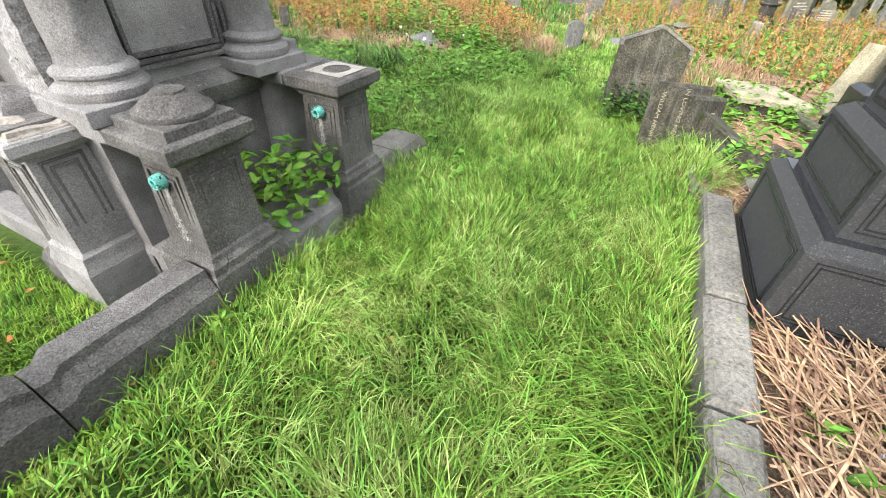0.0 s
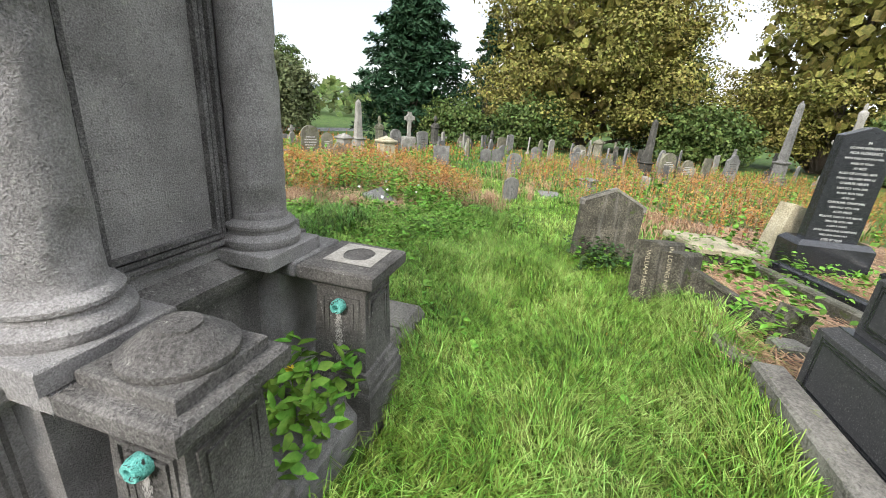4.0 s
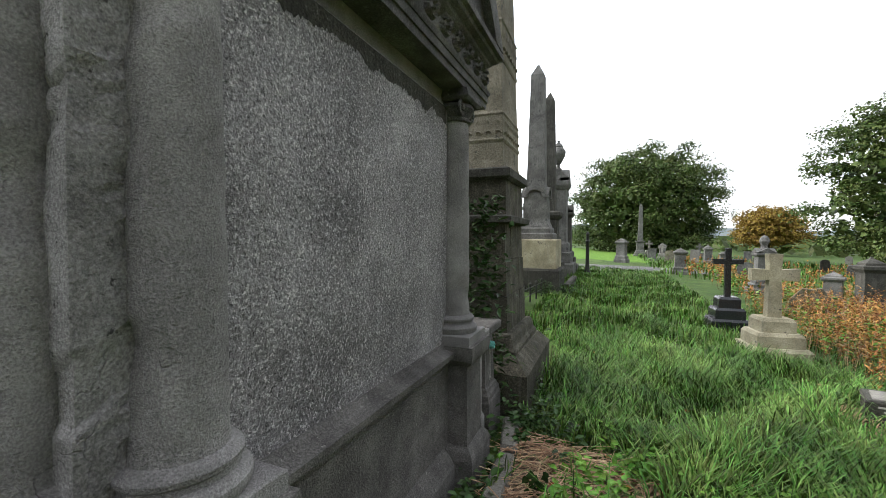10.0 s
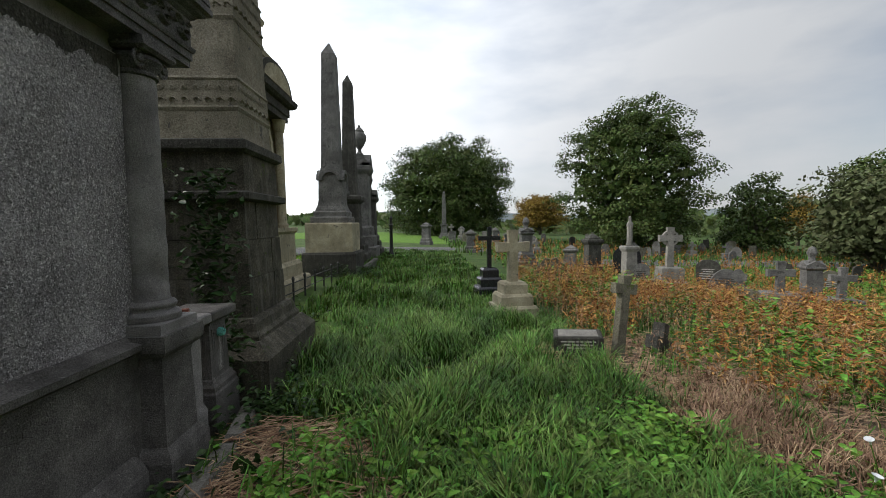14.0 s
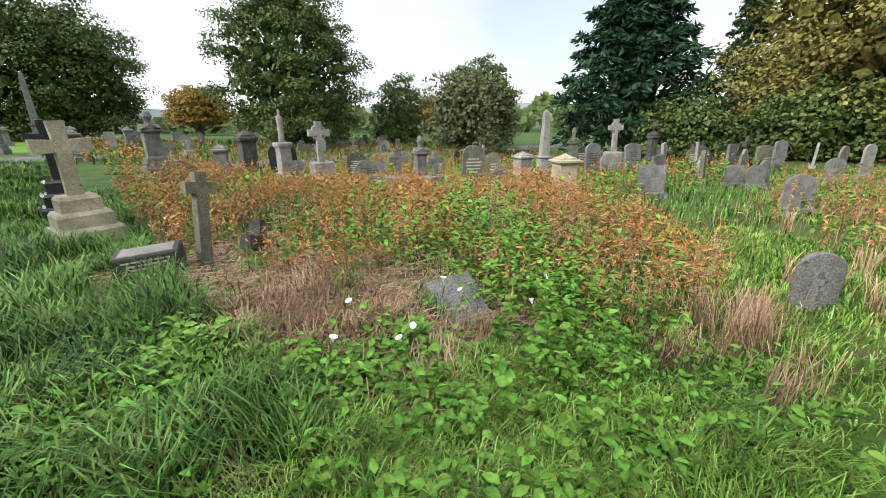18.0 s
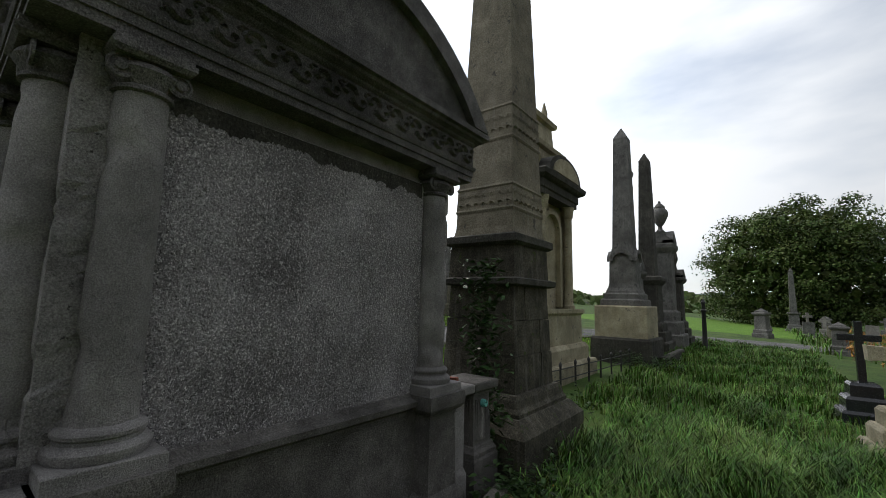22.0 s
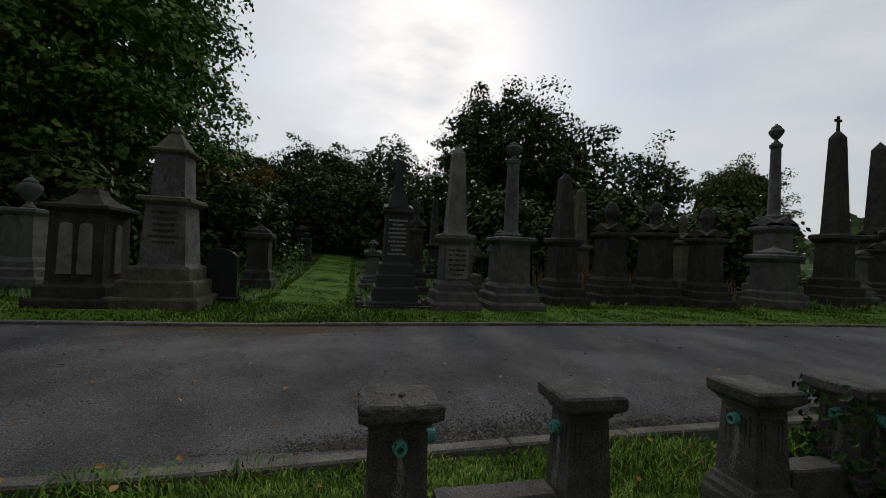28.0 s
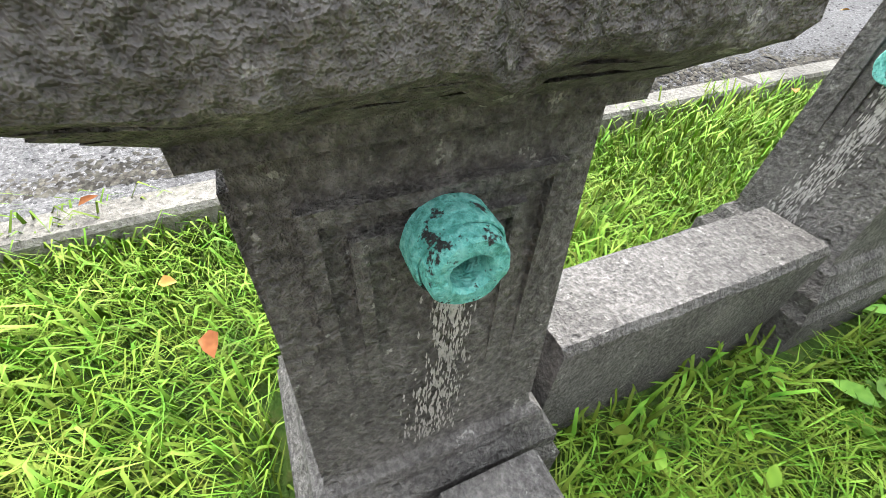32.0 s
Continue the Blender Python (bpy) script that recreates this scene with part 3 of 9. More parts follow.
def column(cx, cy, face, broken=False):
    """One attached column with its base and scrolled capital; face: the way its scrolls look."""
    r = 0.125
    rows = [(r + 0.055, 1.0), (r + 0.062, 1.015), (r + 0.062, 1.04), (r + 0.05, 1.055), (r + 0.03, 1.065), (r + 0.028, 1.08), (r + 0.038, 1.09), (r + 0.04, 1.105),
            (r + 0.028, 1.12), (r + 0.006, 1.13), (r, 1.16)]
    if not broken:
        mp("column_base", lathe(cx, cy, rows, 32), STONE, smooth=True)
        mp("column_plinth", loft(cx - 0.2, cx + 0.2, cy - 0.2, cy + 0.2, [(0.93, 0), (0.995, 0), (1.0, 0.006)], bevel=0.006), STONE)
        shaft = [(r, 1.16)] + [(r - 0.018 * ((k / 64) ** 1.5), 1.16 + 1.42 * k / 64) for k in range(1, 65)]
    else:
        shaft = [(0.03, 1.52), (0.10, 1.56), (r - 0.004, 1.66)] + [(r - 0.006 - 0.012 * k / 8, 1.66 + 0.92 * k / 8) for k in range(1, 9)]
    bm = lathe(cx, cy, shaft, 48)
    for v in bm.verts:
        flake = max(0.0, noise.noise(v.co * 5 + Vector((cx * 9, 2, 0))) - 0.28) * 0.06 + abs(noise.noise(v.co * 26)) * 0.004
        v.co -= Vector((v.co.x - cx, v.co.y - cy, 0)).normalized() * flake
        v.co += Vector((noise.noise(v.co * 9), noise.noise(v.co * 9 + Vector((7, 0, 0))), 0)) * (0.004 if not broken else 0.012)
    mp("column_shaft", bm, STONE, "worn grey stone column shaft" if not broken else "broken column shaft without its foot", True)
    rt = r - 0.018
    cap = mp("capital", lathe(cx, cy, [(rt, 2.56), (rt + 0.018, 2.568), (rt + 0.018, 2.584), (rt + 0.005, 2.595), (rt + 0.01, 2.61), (rt + 0.045, 2.66), (rt + 0.03, 2.69)], 28), SOOT, "capital with carved scrolls", True)
    fx, fy = face
    sx, sy = -fy, fx
    for s in (-1, 1):
        bm = lathe(0, 0, [(0.02, -0.012), (0.055, -0.012), (0.055, 0.0), (0.043, 0.004), (0.038, -0.002), (0.027, -0.002), (0.023, 0.012), (0.011, 0.016)], 18)
        rot = Vector((0, 0, 1)).rotation_difference(Vector((fx, fy, 0))).to_matrix().to_4x4()
        bm.transform(Matrix.Translation((0.3 + cx + fx * 0.105 + sx * s * 0.115, -8.7 + cy + fy * 0.105 + sy * s * 0.115, 2.652)) @ rot)
        part("scroll", bm, SOOT, cap, smooth=True)
    mp("abacus", loft(cx - 0.165, cx + 0.165, cy - 0.165, cy + 0.165, [(2.70, 0.02), (2.72, 0.0), (2.745, 0.0), (2.75, 0.012), (TOP, 0.012)], bevel=0.004), SOOT)


COLS = [(-0.75, 7.34, (0, -1), False), (0.13, 7.36, (0, -1), False), (0.34, 7.63, (1, 0), False), (0.34, 9.78, (1, 0), False),
        (-0.94, 7.63, (-1, 0), True), (-0.94, 9.78, (-1, 0), False)]
for c in COLS:
    column(*c)

# entablature all round
EX0, EX1, EY0, EY1 = -1.09, 0.49, 7.2, 10.2
mp("architrave", loft(EX0, EX1, EY0, EY1, [(TOP, 0.02), (2.83, 0.02), (2.831, 0.008), (2.885, 0.008), (2.886, 0), (2.91, -0.01), (2.92, -0.01)]), SOOT, "stepped stone architrave")
mp("frieze", loft(EX0 + 0.012, EX1 - 0.012, EY0 + 0.012, EY1 - 0.012, [(2.92, 0), (3.12, 0)]), SOOT)
# carved frieze of scrolling leaves, raised off the band
rnd = random.Random(4)
carve = bmesh.new()


def leaf_scroll(bm, origin, along, outw, up, size):
    """A small curled acanthus leaf in relief."""
    turns = 9
    prev = None
    for k in range(turns + 1):
        a = k / turns * 4.6
        rr = size * (1 - k / turns * 0.72)
        c = origin + along * (math.cos(a) * rr) + up * (math.sin(a) * rr * 0.8)
        w = size * 0.26 * (1 - 0.5 * k / turns)
        d = (along * math.cos(a) + up * math.sin(a) * 0.8)
        ring = [bm.verts.new(c - d * w), bm.verts.new(c + outw * size * 0.42), bm.verts.new(c + d * w)]
        if prev:
            bm.faces.new((prev[0], prev[1], ring[1], ring[0]))
            bm.faces.new((prev[1], prev[2], ring[2], ring[1]))
        prev = ring


for k in range(27):
    y = EY0 + 0.08 + k * 0.1085
    leaf_scroll(carve, Vector((EX1 - 0.012, y, 3.02 + (0.02 if k % 2 else -0.02))), Vector((0, 1 if k % 2 else -1, 0)), Vector((1, 0, 0)), Vector((0, 0, 1 if k % 2 else -1)), 0.072)
    leaf_scroll(carve, Vector((EX1 - 0.012, y + 0.054, 3.02 - (0.05 if k % 2 else -0.05))), Vector((0, -1 if k % 2 else 1, 0)), Vector((1, 0, 0)), Vector((0, 0, 1)), 0.036)
for k in range(11):
    x = EX0 + 0.12 + k * 0.135
    leaf_scroll(carve, Vector((x, EY0 + 0.012, 3.02 + (0.02 if k % 2 else -0.02))), Vector((1 if k % 2 else -1, 0, 0)), Vector((0, -1, 0)), Vector((0, 0, 1 if k % 2 else -1)), 0.062)
mp("leaf_carving", carve, SOOT, "carved scrolling leaf frieze")
mp("cornice", loft(EX0, EX1, EY0, EY1, [(3.12, 0.01), (3.135, -0.01), (3.15, -0.02), (3.17, -0.06), (3.19, -0.07), (3.20, -0.10), (3.245, -0.10), (3.26, -0.085)]), SOOT, "projecting stone cornice")


def arc(half, rise, base, n=26, shift=0.0):
    R = (half * half + rise * rise) / (2 * rise)
    return [(8.7 + half * math.cos(math.pi * k / n) * (1 if True else 0) if False else 8.7 + (-half + 2 * half * k / n), base - R + rise + math.sqrt(max(R * R - (-half + 2 * half * k / n) ** 2, 0)) + shift) for k in range(n + 1)]


outer, inner = arc(1.58, 0.84, 3.26), arc(1.36, 0.66, 3.26)
for xa, xb in ((EX1 - 0.12, EX1 + 0.1), (EX0 - 0.1, EX0 + 0.12)):
    bm = bmesh.new()
    n_ = len(outer)
    ringo = [[bm.verts.new((x, y, z)) for y, z in outer] for x in (xa, xb)]
    ringi = [[bm.verts.new((x, y, z)) for y, z in inner] for x in (xa, xb)]
    for k in range(n_ - 1):
        bm.faces.new((ringo[0][k], ringo[0][k + 1], ringo[1][k + 1], ringo[1][k]))
        bm.faces.new((ringi[0][k], ringi[0][k + 1], ringi[1][k + 1], ringi[1][k]))
        for s in (0, 1):
            bm.faces.new((ringo[s][k], ringo[s][k + 1], ringi[s][k + 1], ringi[s][k]))
    for e in (0, -1):
        bm.faces.new((ringo[0][e], ringo[1][e], ringi[1][e], ringi[0][e]))
    bmesh.ops.recalc_face_normals(bm, faces=bm.faces[:])
    mp("arched_moulding", bm, SOOT, "curved moulding of the arched pediment")
    in2 = arc(1.40, 0.72, 3.25)
    mid = 0.5 * (xa + xb) + (0.02 if xa > 0 else -0.02)
    mp("tympanum", prism(in2, mid - 0.06, mid + 0.02 if xa > 0 else mid + 0.06, "x"), SOOT, "plain dark tympanum")
mp("vault_roof", prism(arc(1.5, 0.76, 3.24), EX0 + 0.1, EX1 - 0.1, "x"), SOOT, "barrel-vaulted stone roof")
for yy in (7.16, 10.24):
    for xx in (EX1 + 0.02, EX0 - 0.02):
        mp("corner_ornament", lathe(xx, yy, [(0.02, 3.24), (0.055, 3.25), (0.065, 3.30), (0.045, 3.35), (0.02, 3.38), (0.005, 3.385)], 14), SOOT, "weathered leaf ornament at the corner")

# pedestals beneath the columns
for (cx, cy, f, _) in COLS:
    if f[0]:
        s = f[0]
        xa, xb = (X1 - 0.12, X1 + 0.25) if s > 0 else (X0 - 0.25, X0 + 0.12)
        mp("column_pedestal", loft(xa, xb, cy - 0.2, cy + 0.2, [(-0.2, -0.03), (0.12, -0.03), (0.17, -0.01), (0.2, 0.025), (0.74, 0.04), (0.78, 0.03), (0.80, 0.0), (0.83, -0.02), (0.88, -0.025), (0.93, -0.02)], bevel=0.006), SOOTY)


# ---- chain pedestals ----
def boss(parent, at, face, r=0.055):
    """Round bronze chain boss with a hollow ring."""
    bm = lathe(0, 0, [(r * 0.9, 0), (r, 0.004), (r, 0.030), (r * 0.96, 0.034), (r * 0.92, 0.034), (r * 0.90, 0.030), (r * 0.86, 0.046), (r * 0.80, 0.049), (r * 0.5, 0.050), (r * 0.42, 0.046), (r * 0.38, 0.018), (0.001, 0.014)], 30)
    for v in bm.verts:
        v.co += Vector((0, 0, 0.003 * noise.noise(v.co * 60)))
    rot = Vector((0, 0, 1)).rotation_difference(Vector(face)).to_matrix().to_4x4()
    bm.transform(Matrix.Translation(Vector(at)) @ rot)
    return part("bronze_boss", bm, BRONZE, parent, "round green verdigris bronze chain boss", True)


def sunk_panel(parent, x0, x1, y0, y1, z0, z1, faces="xXyY", wid=0.012, d=0.006):
    """Raised fillets round a panel on the faces of a shaft."""
    for f in faces:
        for k in (0, 1):
            bm = bmesh.new()
            i = 0.035 + 0.03 * k
            if f in "yY":
                y = y0 if f == "y" else y1
                ya, yb = (y - d, y + 0.004) if f == "y" else (y - 0.004, y + d)
                for xa, xb, za, zb in ((x0 + i, x0 + i + wid, z0 + i, z1 - i), (x1 - i - wid, x1 - i, z0 + i, z1 - i), (x0 + i, x1 - i, z0 + i - wid, z0 + i), (x0 + i, x1 - i, z1 - i, z1 - i + wid)):
                    loft(xa, xb, ya, yb, [(za, 0), (zb, 0)], bm)
            else:
                x = x0 if f == "x" else x1
                xa, xb = (x - d, x + 0.004) if f == "x" else (x - 0.004, x + d)
                for ya, yb, za, zb in ((y0 + i, y0 + i + wid, z0 + i, z1 - i), (y1 - i - wid, y1 - i, z0 + i, z1 - i), (y0 + i, y1 - i, z0 + i - wid, z0 + i), (y0 + i, y1 - i, z1 - i, z1 - i + wid)):
                    loft(xa, xb, ya, yb, [(za, 0), (zb, 0)], bm)
            part("panel_fillet", bm, SOOTY, parent)


def chain_pedestal(x0, x1, y0, y1, top, low, label, bosses=(), chip=0.0, runs=()):
    """Moulded stone pedestal: foot, tapered die with sunk panels, overhanging cap."""
    cx, cy = (x0 + x1) / 2, (y0 + y1) / 2
    t = thing("chain_pedestal", label, "pedestal", "chain pedestals round the monument", at=(cx, cy, low))
    def lp(name, bm, mat=SOOTY, lab="", smooth=False):
        bm.transform(Matrix.Translation((-cx, -cy, -low)))
        return part(name, bm, mat, t, lab, smooth)
    lp("foot", loft(x0, x1, y0, y1, [(low - 0.15, 0.0), (top - 0.68, 0.0), (top - 0.66, 0.012), (top - 0.625, 0.012), (top - 0.6, 0.03), (top - 0.575, 0.036), (top - 0.565, 0.05), (top - 0.54, 0.055)], bevel=0.005))
    lp("shaft", loft(x0, x1, y0, y1, [(top - 0.54, 0.052), (top - 0.13, 0.068), (top - 0.12, 0.05), (top - 0.105, 0.05), (top - 0.09, 0.03)], bevel=0.004))
    sunk_panel(t, x0 - cx + 0.062, x1 - cx - 0.062, y0 - cy + 0.062, y1 - cy - 0.062, top - 0.53 - low, top - 0.14 - low)
    bm = loft(x0, x1, y0, y1, [(top - 0.09, 0.03), (top - 0.072, 0.004), (top - 0.06, 0.0), (top - 0.012, 0.0), (top, 0.014)])
    if chip:
        bmesh.ops.subdivide_edges(bm, edges=bm.edges[:], cuts=20 if chip > 0.08 else 11, use_grid_fill=True)
        for v in bm.verts:
            c = v.co
            edge = max(abs(c.x - cx) / ((x1 - x0) / 2), abs(c.y - cy) / ((y1 - y0) / 2))
            if edge > 0.9:
                k = (max(0, noise.noise(c * 7)) + 0.5 * abs(noise.noise(c * 24)) + 0.5 * (0.5 - noise.voronoi(c * 22)[0][0])) * chip * 1.2
                c.x += (cx - c.x) * k
                c.y += (cy - c.y) * k
            c.z += (noise.noise(c * 11) + 0.5 * noise.noise(c * 37)) * chip * 0.07
            crack = abs(c.y - cy - 0.015 - 0.02 * noise.noise(Vector((c.x * 9, 0, 0))))
            if chip > 0.08 and crack < 0.009 and c.x > cx:
                c.z -= 0.012
                c.x -= 0.008
    else:
        soften(bm, 0.005)
    lp("cap", bm, SOOTY, "weathered cap slab" if not chip else "chipped and pitted cap slab")
    zb = top - 0.205 - low
    for f in bosses:
        fx, fy = {"x": (-1, 0), "X": (1, 0), "y": (0, -1), "Y": (0, 1)}[f]
        d = (x1 - x0) / 2 - 0.06 if fx else (y1 - y0) / 2 - 0.06
        boss(t, (fx * d, fy * d, zb), (fx, fy, 0), 0.036)
        # pale lime specks run down below the boss
        bm = bmesh.new()
        rr = random.Random(len(label))
        for k in range(620):
            f = rr.random() ** 1.1
            z, o = zb - 0.03 - 0.29 * f, rr.gauss(0.008 * math.sin(f * 5), 0.007 + 0.012 * f)
            w, hh = rr.uniform(0.0006, 0.0018), rr.uniform(0.002, 0.010)
            dd = d + 0.0035 + 0.011 * f
            q = [(o - w, z - hh * 0.3), (o, z - hh), (o + w, z), (o, z + hh)]
            bm.faces.new([bm.verts.new((fx * dd, u, v) if fx else (u, fy * dd, v)) for u, v in q])
        part("lime_run", bm, STAIN, t, "whitish stain run below the boss")
    return t


dome_ped = chain_pedestal(-0.93, -0.50, 6.74, 7.14, 0.93, 0.0, "dark stone pedestal with a domed cap beside the monument", "xX")
bm = lathe(0, 0, [(0.152, 0.975), (0.157, 0.985), (0.155, 1.0), (0.143, 1.008), (0.135, 1.01), (0.115, 1.033), (0.088, 1.052), (0.064, 1.062), (0.062, 1.072), (0.0005, 1.076)], 36)
part("dome", bm, SOOTY, dome_ped, "shallow domed stone disc", True)
part("dome_plinth", loft(-0.165, 0.165, -0.155, 0.175, [(0.93, 0), (0.97, 0), (0.976, 0.006)], bevel=0.004), SOOTY, dome_ped)
flat_ped = chain_pedestal(0.08, 0.50, 6.73, 7.13, 0.93, -0.05, "dark stone pedestal with a pale mortar square on its cap", "x")
bm = bmesh.new()
N = 40
sq, el = [], []
for k in range(N):
    a = 2 * math.pi * k / N
    c, s = math.cos(a), math.sin(a)
    m_ = max(abs(c), abs(s))
    sq.append(bm.verts.new((0.025 + 0.135 * c / m_, -0.01 + 0.13 * s / m_, 0.984)))
    j = 1 + 0.10 * noise.noise((c * 2, s * 2, 3))
    el.append(bm.verts.new((0.03 + 0.092 * c * j, -0.01 + 0.078 * s * j, 0.984)))
for k in range(N):
    bm.faces.new((sq[k], sq[(k + 1) % N], el[(k + 1) % N], el[k]))
part("mortar_square", bm, MORTAR, flat_ped, "square of white bedding mortar where an ornament stood")
north_ped = chain_pedestal(0.08, 0.50, 10.27, 10.67, 0.93, -0.05, "dark stone pedestal between the monument and the great obelisk", "X")
chain_pedestal(-0.93, -0.50, 10.27, 10.67, 0.93, 0.0, "dark stone pedestal at the north side of the monument", "x")
for x0, x1 in ((-0.93, -0.50), (0.08, 0.50)):
    mp("tie_slab", loft(x0, x1, 9.84, 10.258, [(0.845, 0.02), (0.86, 0.0), (0.918, 0.0), (0.93, 0.012)], bevel=0.004), STONE, "stone slab between pedestal and column")
    mp("slab_support", loft(x0 + 0.03, x1 - 0.03, 9.9, 10.14, [(-0.2, -0.02), (0.2, -0.02), (0.25, 0.0), (0.845, 0.0)], bevel=0.006), STONE)
brick = thing("brick", "broken red brick lying on a stone slab", "brick", at=Matrix.Translation((0.36, 10.08, 0.932)) @ Matrix.Rotation(radians(24), 4, "Z"))
part("block", loft(-0.07, 0.07, -0.05, 0.05, [(0, 0), (0.06, 0.0), (0.065, 0.006)], bevel=0.004, chip=0.012, seed=3), BRICK, brick)
# slabs and supports that tie these pedestals to the wall
for x0, x1 in ((-0.93, -0.50), (0.08, 0.50)):
    mp("tie_slab", loft(x0, x1, 7.142, 7.56, [(0.845, 0.02), (0.86, 0.0), (0.918, 0.0), (0.93, 0.012)], bevel=0.004), STONE, "stone slab between pedestal and column")
    mp("slab_support", loft(x0 + 0.03, x1 - 0.03, 7.26, 7.5, [(-0.2, -0.02), (0.2, -0.02), (0.25, 0.0), (0.845, 0.0)], bevel=0.006), STONE)
    mp("plinth_link", loft(x0 + 0.01, x1 - 0.01, 7.142, 7.26, [(-0.2, 0), (0.24, 0), (0.26, 0.015)]), STONE)
mp("planter_kerb", prism([(6.80, -0.2), (6.80, 0.14), (6.86, 0.2), (6.87, 0.26), (7.05, 0.26), (7.06, -0.2)], -0.498, 0.078, "x", bevel=0.006), STONE, "low stone kerb of the planted recess")
for k, (xa, xb, h) in enumerate(((0.505, 0.95, 0.17), (0.955, 1.42, 0.13))):
    edging = thing("edging_stone", "mossy low block of worn stone at the monument's foot", "stone block", at=(xa, 6.9, -0.1))
    part("block", loft(0, xb - xa, -0.02, 0.36, [(-0.1, 0), (h + 0.02, 0), (h + 0.1, 0.04)], bevel=0.012), KERB, edging)

# broken-capped pedestals by the gate
for yc, broken in ((7.49, True), (9.32, False)):
    low = 0.02
    t = thing("gate_pedestal", "dark pedestal beside the gate with a broken pale cap" if broken else "dark pedestal beside the gate", "pedestal", at=(-1.02, yc, low))
    part("foot", loft(-0.17, 0.17, -0.17, 0.17, [(-0.2, 0), (0.2, 0), (0.24, 0.014), (0.29, 0.02), (0.31, 0.045)], bevel=0.005), STONE, t)
    part("shaft", loft(-0.17, 0.17, -0.17, 0.17, [(0.31, 0.04), (0.80, 0.055)], bevel=0.004), STONE, t)
    sunk_panel(t, -0.12, 0.12, -0.12, 0.12, 0.33, 0.79, "xy")
    bm = loft(-0.17, 0.17, -0.17, 0.17, [(0.80, 0.02), (0.83, 0.0), (0.87, 0.0), (0.882, 0.008)])
    if broken:
        part("cap", bm, STONE, t)
        bm = loft(-0.14, 0.14, -0.14, 0.15, [(0.884, 0.0), (0.90, 0.02)])
        bmesh.ops.subdivide_edges(bm, edges=bm.edges[:], cuts=6, use_grid_fill=True)
        for v in bm.verts:
            if v.co.z > 0.895:
                v.co.z += 0.03 * noise.noise(v.co * 8) + 0.01
    part("break" if broken else "cap", bm, PALE if broken else STONE, t, "fresh pale break on the cap" if broken else "")
rubble = thing("broken_column_foot", "dark broken stub of the missing column foot", "broken stone", at=(-0.98, 7.63, 0.93))
bm = loft(-0.09, 0.08, -0.09, 0.09, [(0, 0), (0.05, 0.01), (0.10, 0.04)])
bmesh.ops.subdivide_edges(bm, edges=bm.edges[:], cuts=4, use_grid_fill=True)
for v in bm.verts:
    v.co += Vector((noise.noise(v.co * 9), noise.noise(v.co * 9 + Vector((5, 0, 0))), noise.noise(v.co * 9 + Vector((9, 0, 0))))) * 0.04 * min(1, v.co.z * 8)
part("stub", bm, STONE, rubble)


# ---- forecourt: pedestals along the lane and low kerbs ----
def low_kerb(p, q, h, label, cracked=None, w=0.2):
    """Run of low kerb with a chamfered top, between two pedestals."""
    a, b = Vector(p), Vector(q)
    L_ = (b - a).length
    t = thing("low_kerb", label, "kerb", "kerbs of the forecourt", at=Matrix.Translation((a + b) / 2) @ Matrix.Rotation(math.atan2(b.y - a.y, b.x - a.x), 4, "Z"))
    cuts = [-L_ / 2] + ([cracked] if cracked is not None else []) + [L_ / 2]
    for k, (u, v) in enumerate(zip(cuts, cuts[1:])):
        bm = prism([(-w / 2, -0.2), (-w / 2, h * 0.62), (-w * 0.26, h * 0.86), (-w * 0.24, h), (w / 2 - 0.01, h + 0.004), (w / 2, h - 0.01), (w / 2, -0.2)], u + 0.003, v - 0.004, "x")
        bmesh.ops.subdivide_edges(bm, edges=[e for e in bm.edges if abs(e.verts[0].co.x - e.verts[1].co.x) > 0.3], cuts=14)
        for vv in bm.verts:
            n_ = noise.noise(vv.co * 6 + Vector((k * 9, p[0], 0)))
            vv.co += Vector((0, 0.006 * n_, 0.006 * noise.noise(vv.co * 9)))
            if cracked is not None and abs(vv.co.x - cracked) < 0.05 and vv.co.z > h * 0.5:
                vv.co.z -= 0.03 + 0.03 * abs(noise.noise(vv.co * 30))
        part("kerb_piece", bm, SOOTY, t)
    return t


G = lambda x, y: gz(x, y)
PEDS = [(-4.77, -4.455, 6.77, 7.165, "XY", 0.10, "chipped stone pedestal at the forecourt corner with a bronze boss"),
        (-2.81, -2.47, 6.78, 7.12, "xX", 0.0, "square stone pedestal on the forecourt kerb with a bronze boss"),
        (-4.80, -4.47, 7.79, 8.15, "yY", 0.06, "stone pedestal beside the forecourt entrance with a bronze boss"),
        (-4.80, -4.44, 8.95, 9.31, "yY", 0.05, "stone pedestal across the forecourt entrance"),
        (-4.80, -4.44, 9.75, 10.11, "yX", 0.0, "ivy-grown stone pedestal at the far forecourt corner"),
        (-2.81, -2.47, 9.78, 10.12, "xX", 0.0, "stone pedestal on the far forecourt kerb")]
for x0, x1, y0, y1, fs, chip, lab in PEDS:
    chain_pedestal(x0, x1, y0, y1, 0.985 if x0 < -3 else 0.965, G(x0, y0), lab, fs, chip)
holes = thing("cap_sockets", "two dark sockets in a pedestal's cap", "socket", at=(-4.62, 6.97, 0.988))
for hx, hy, hr in ((0.0, -0.035, 0.016), (-0.005, 0.012, 0.018)):
    part("socket", lathe(hx, hy, [(hr, 0.0), (hr * 0.6, 0.001), (0.0005, 0.0012)], 12), BLACKSTONE, holes)
low_kerb((-2.468, 6.84, G(-1.7, 6.85)), (-0.932, 6.84, G(-1.7, 6.85)), 0.28, "cracked dark stone kerb beside the forecourt lawn", 0.06)
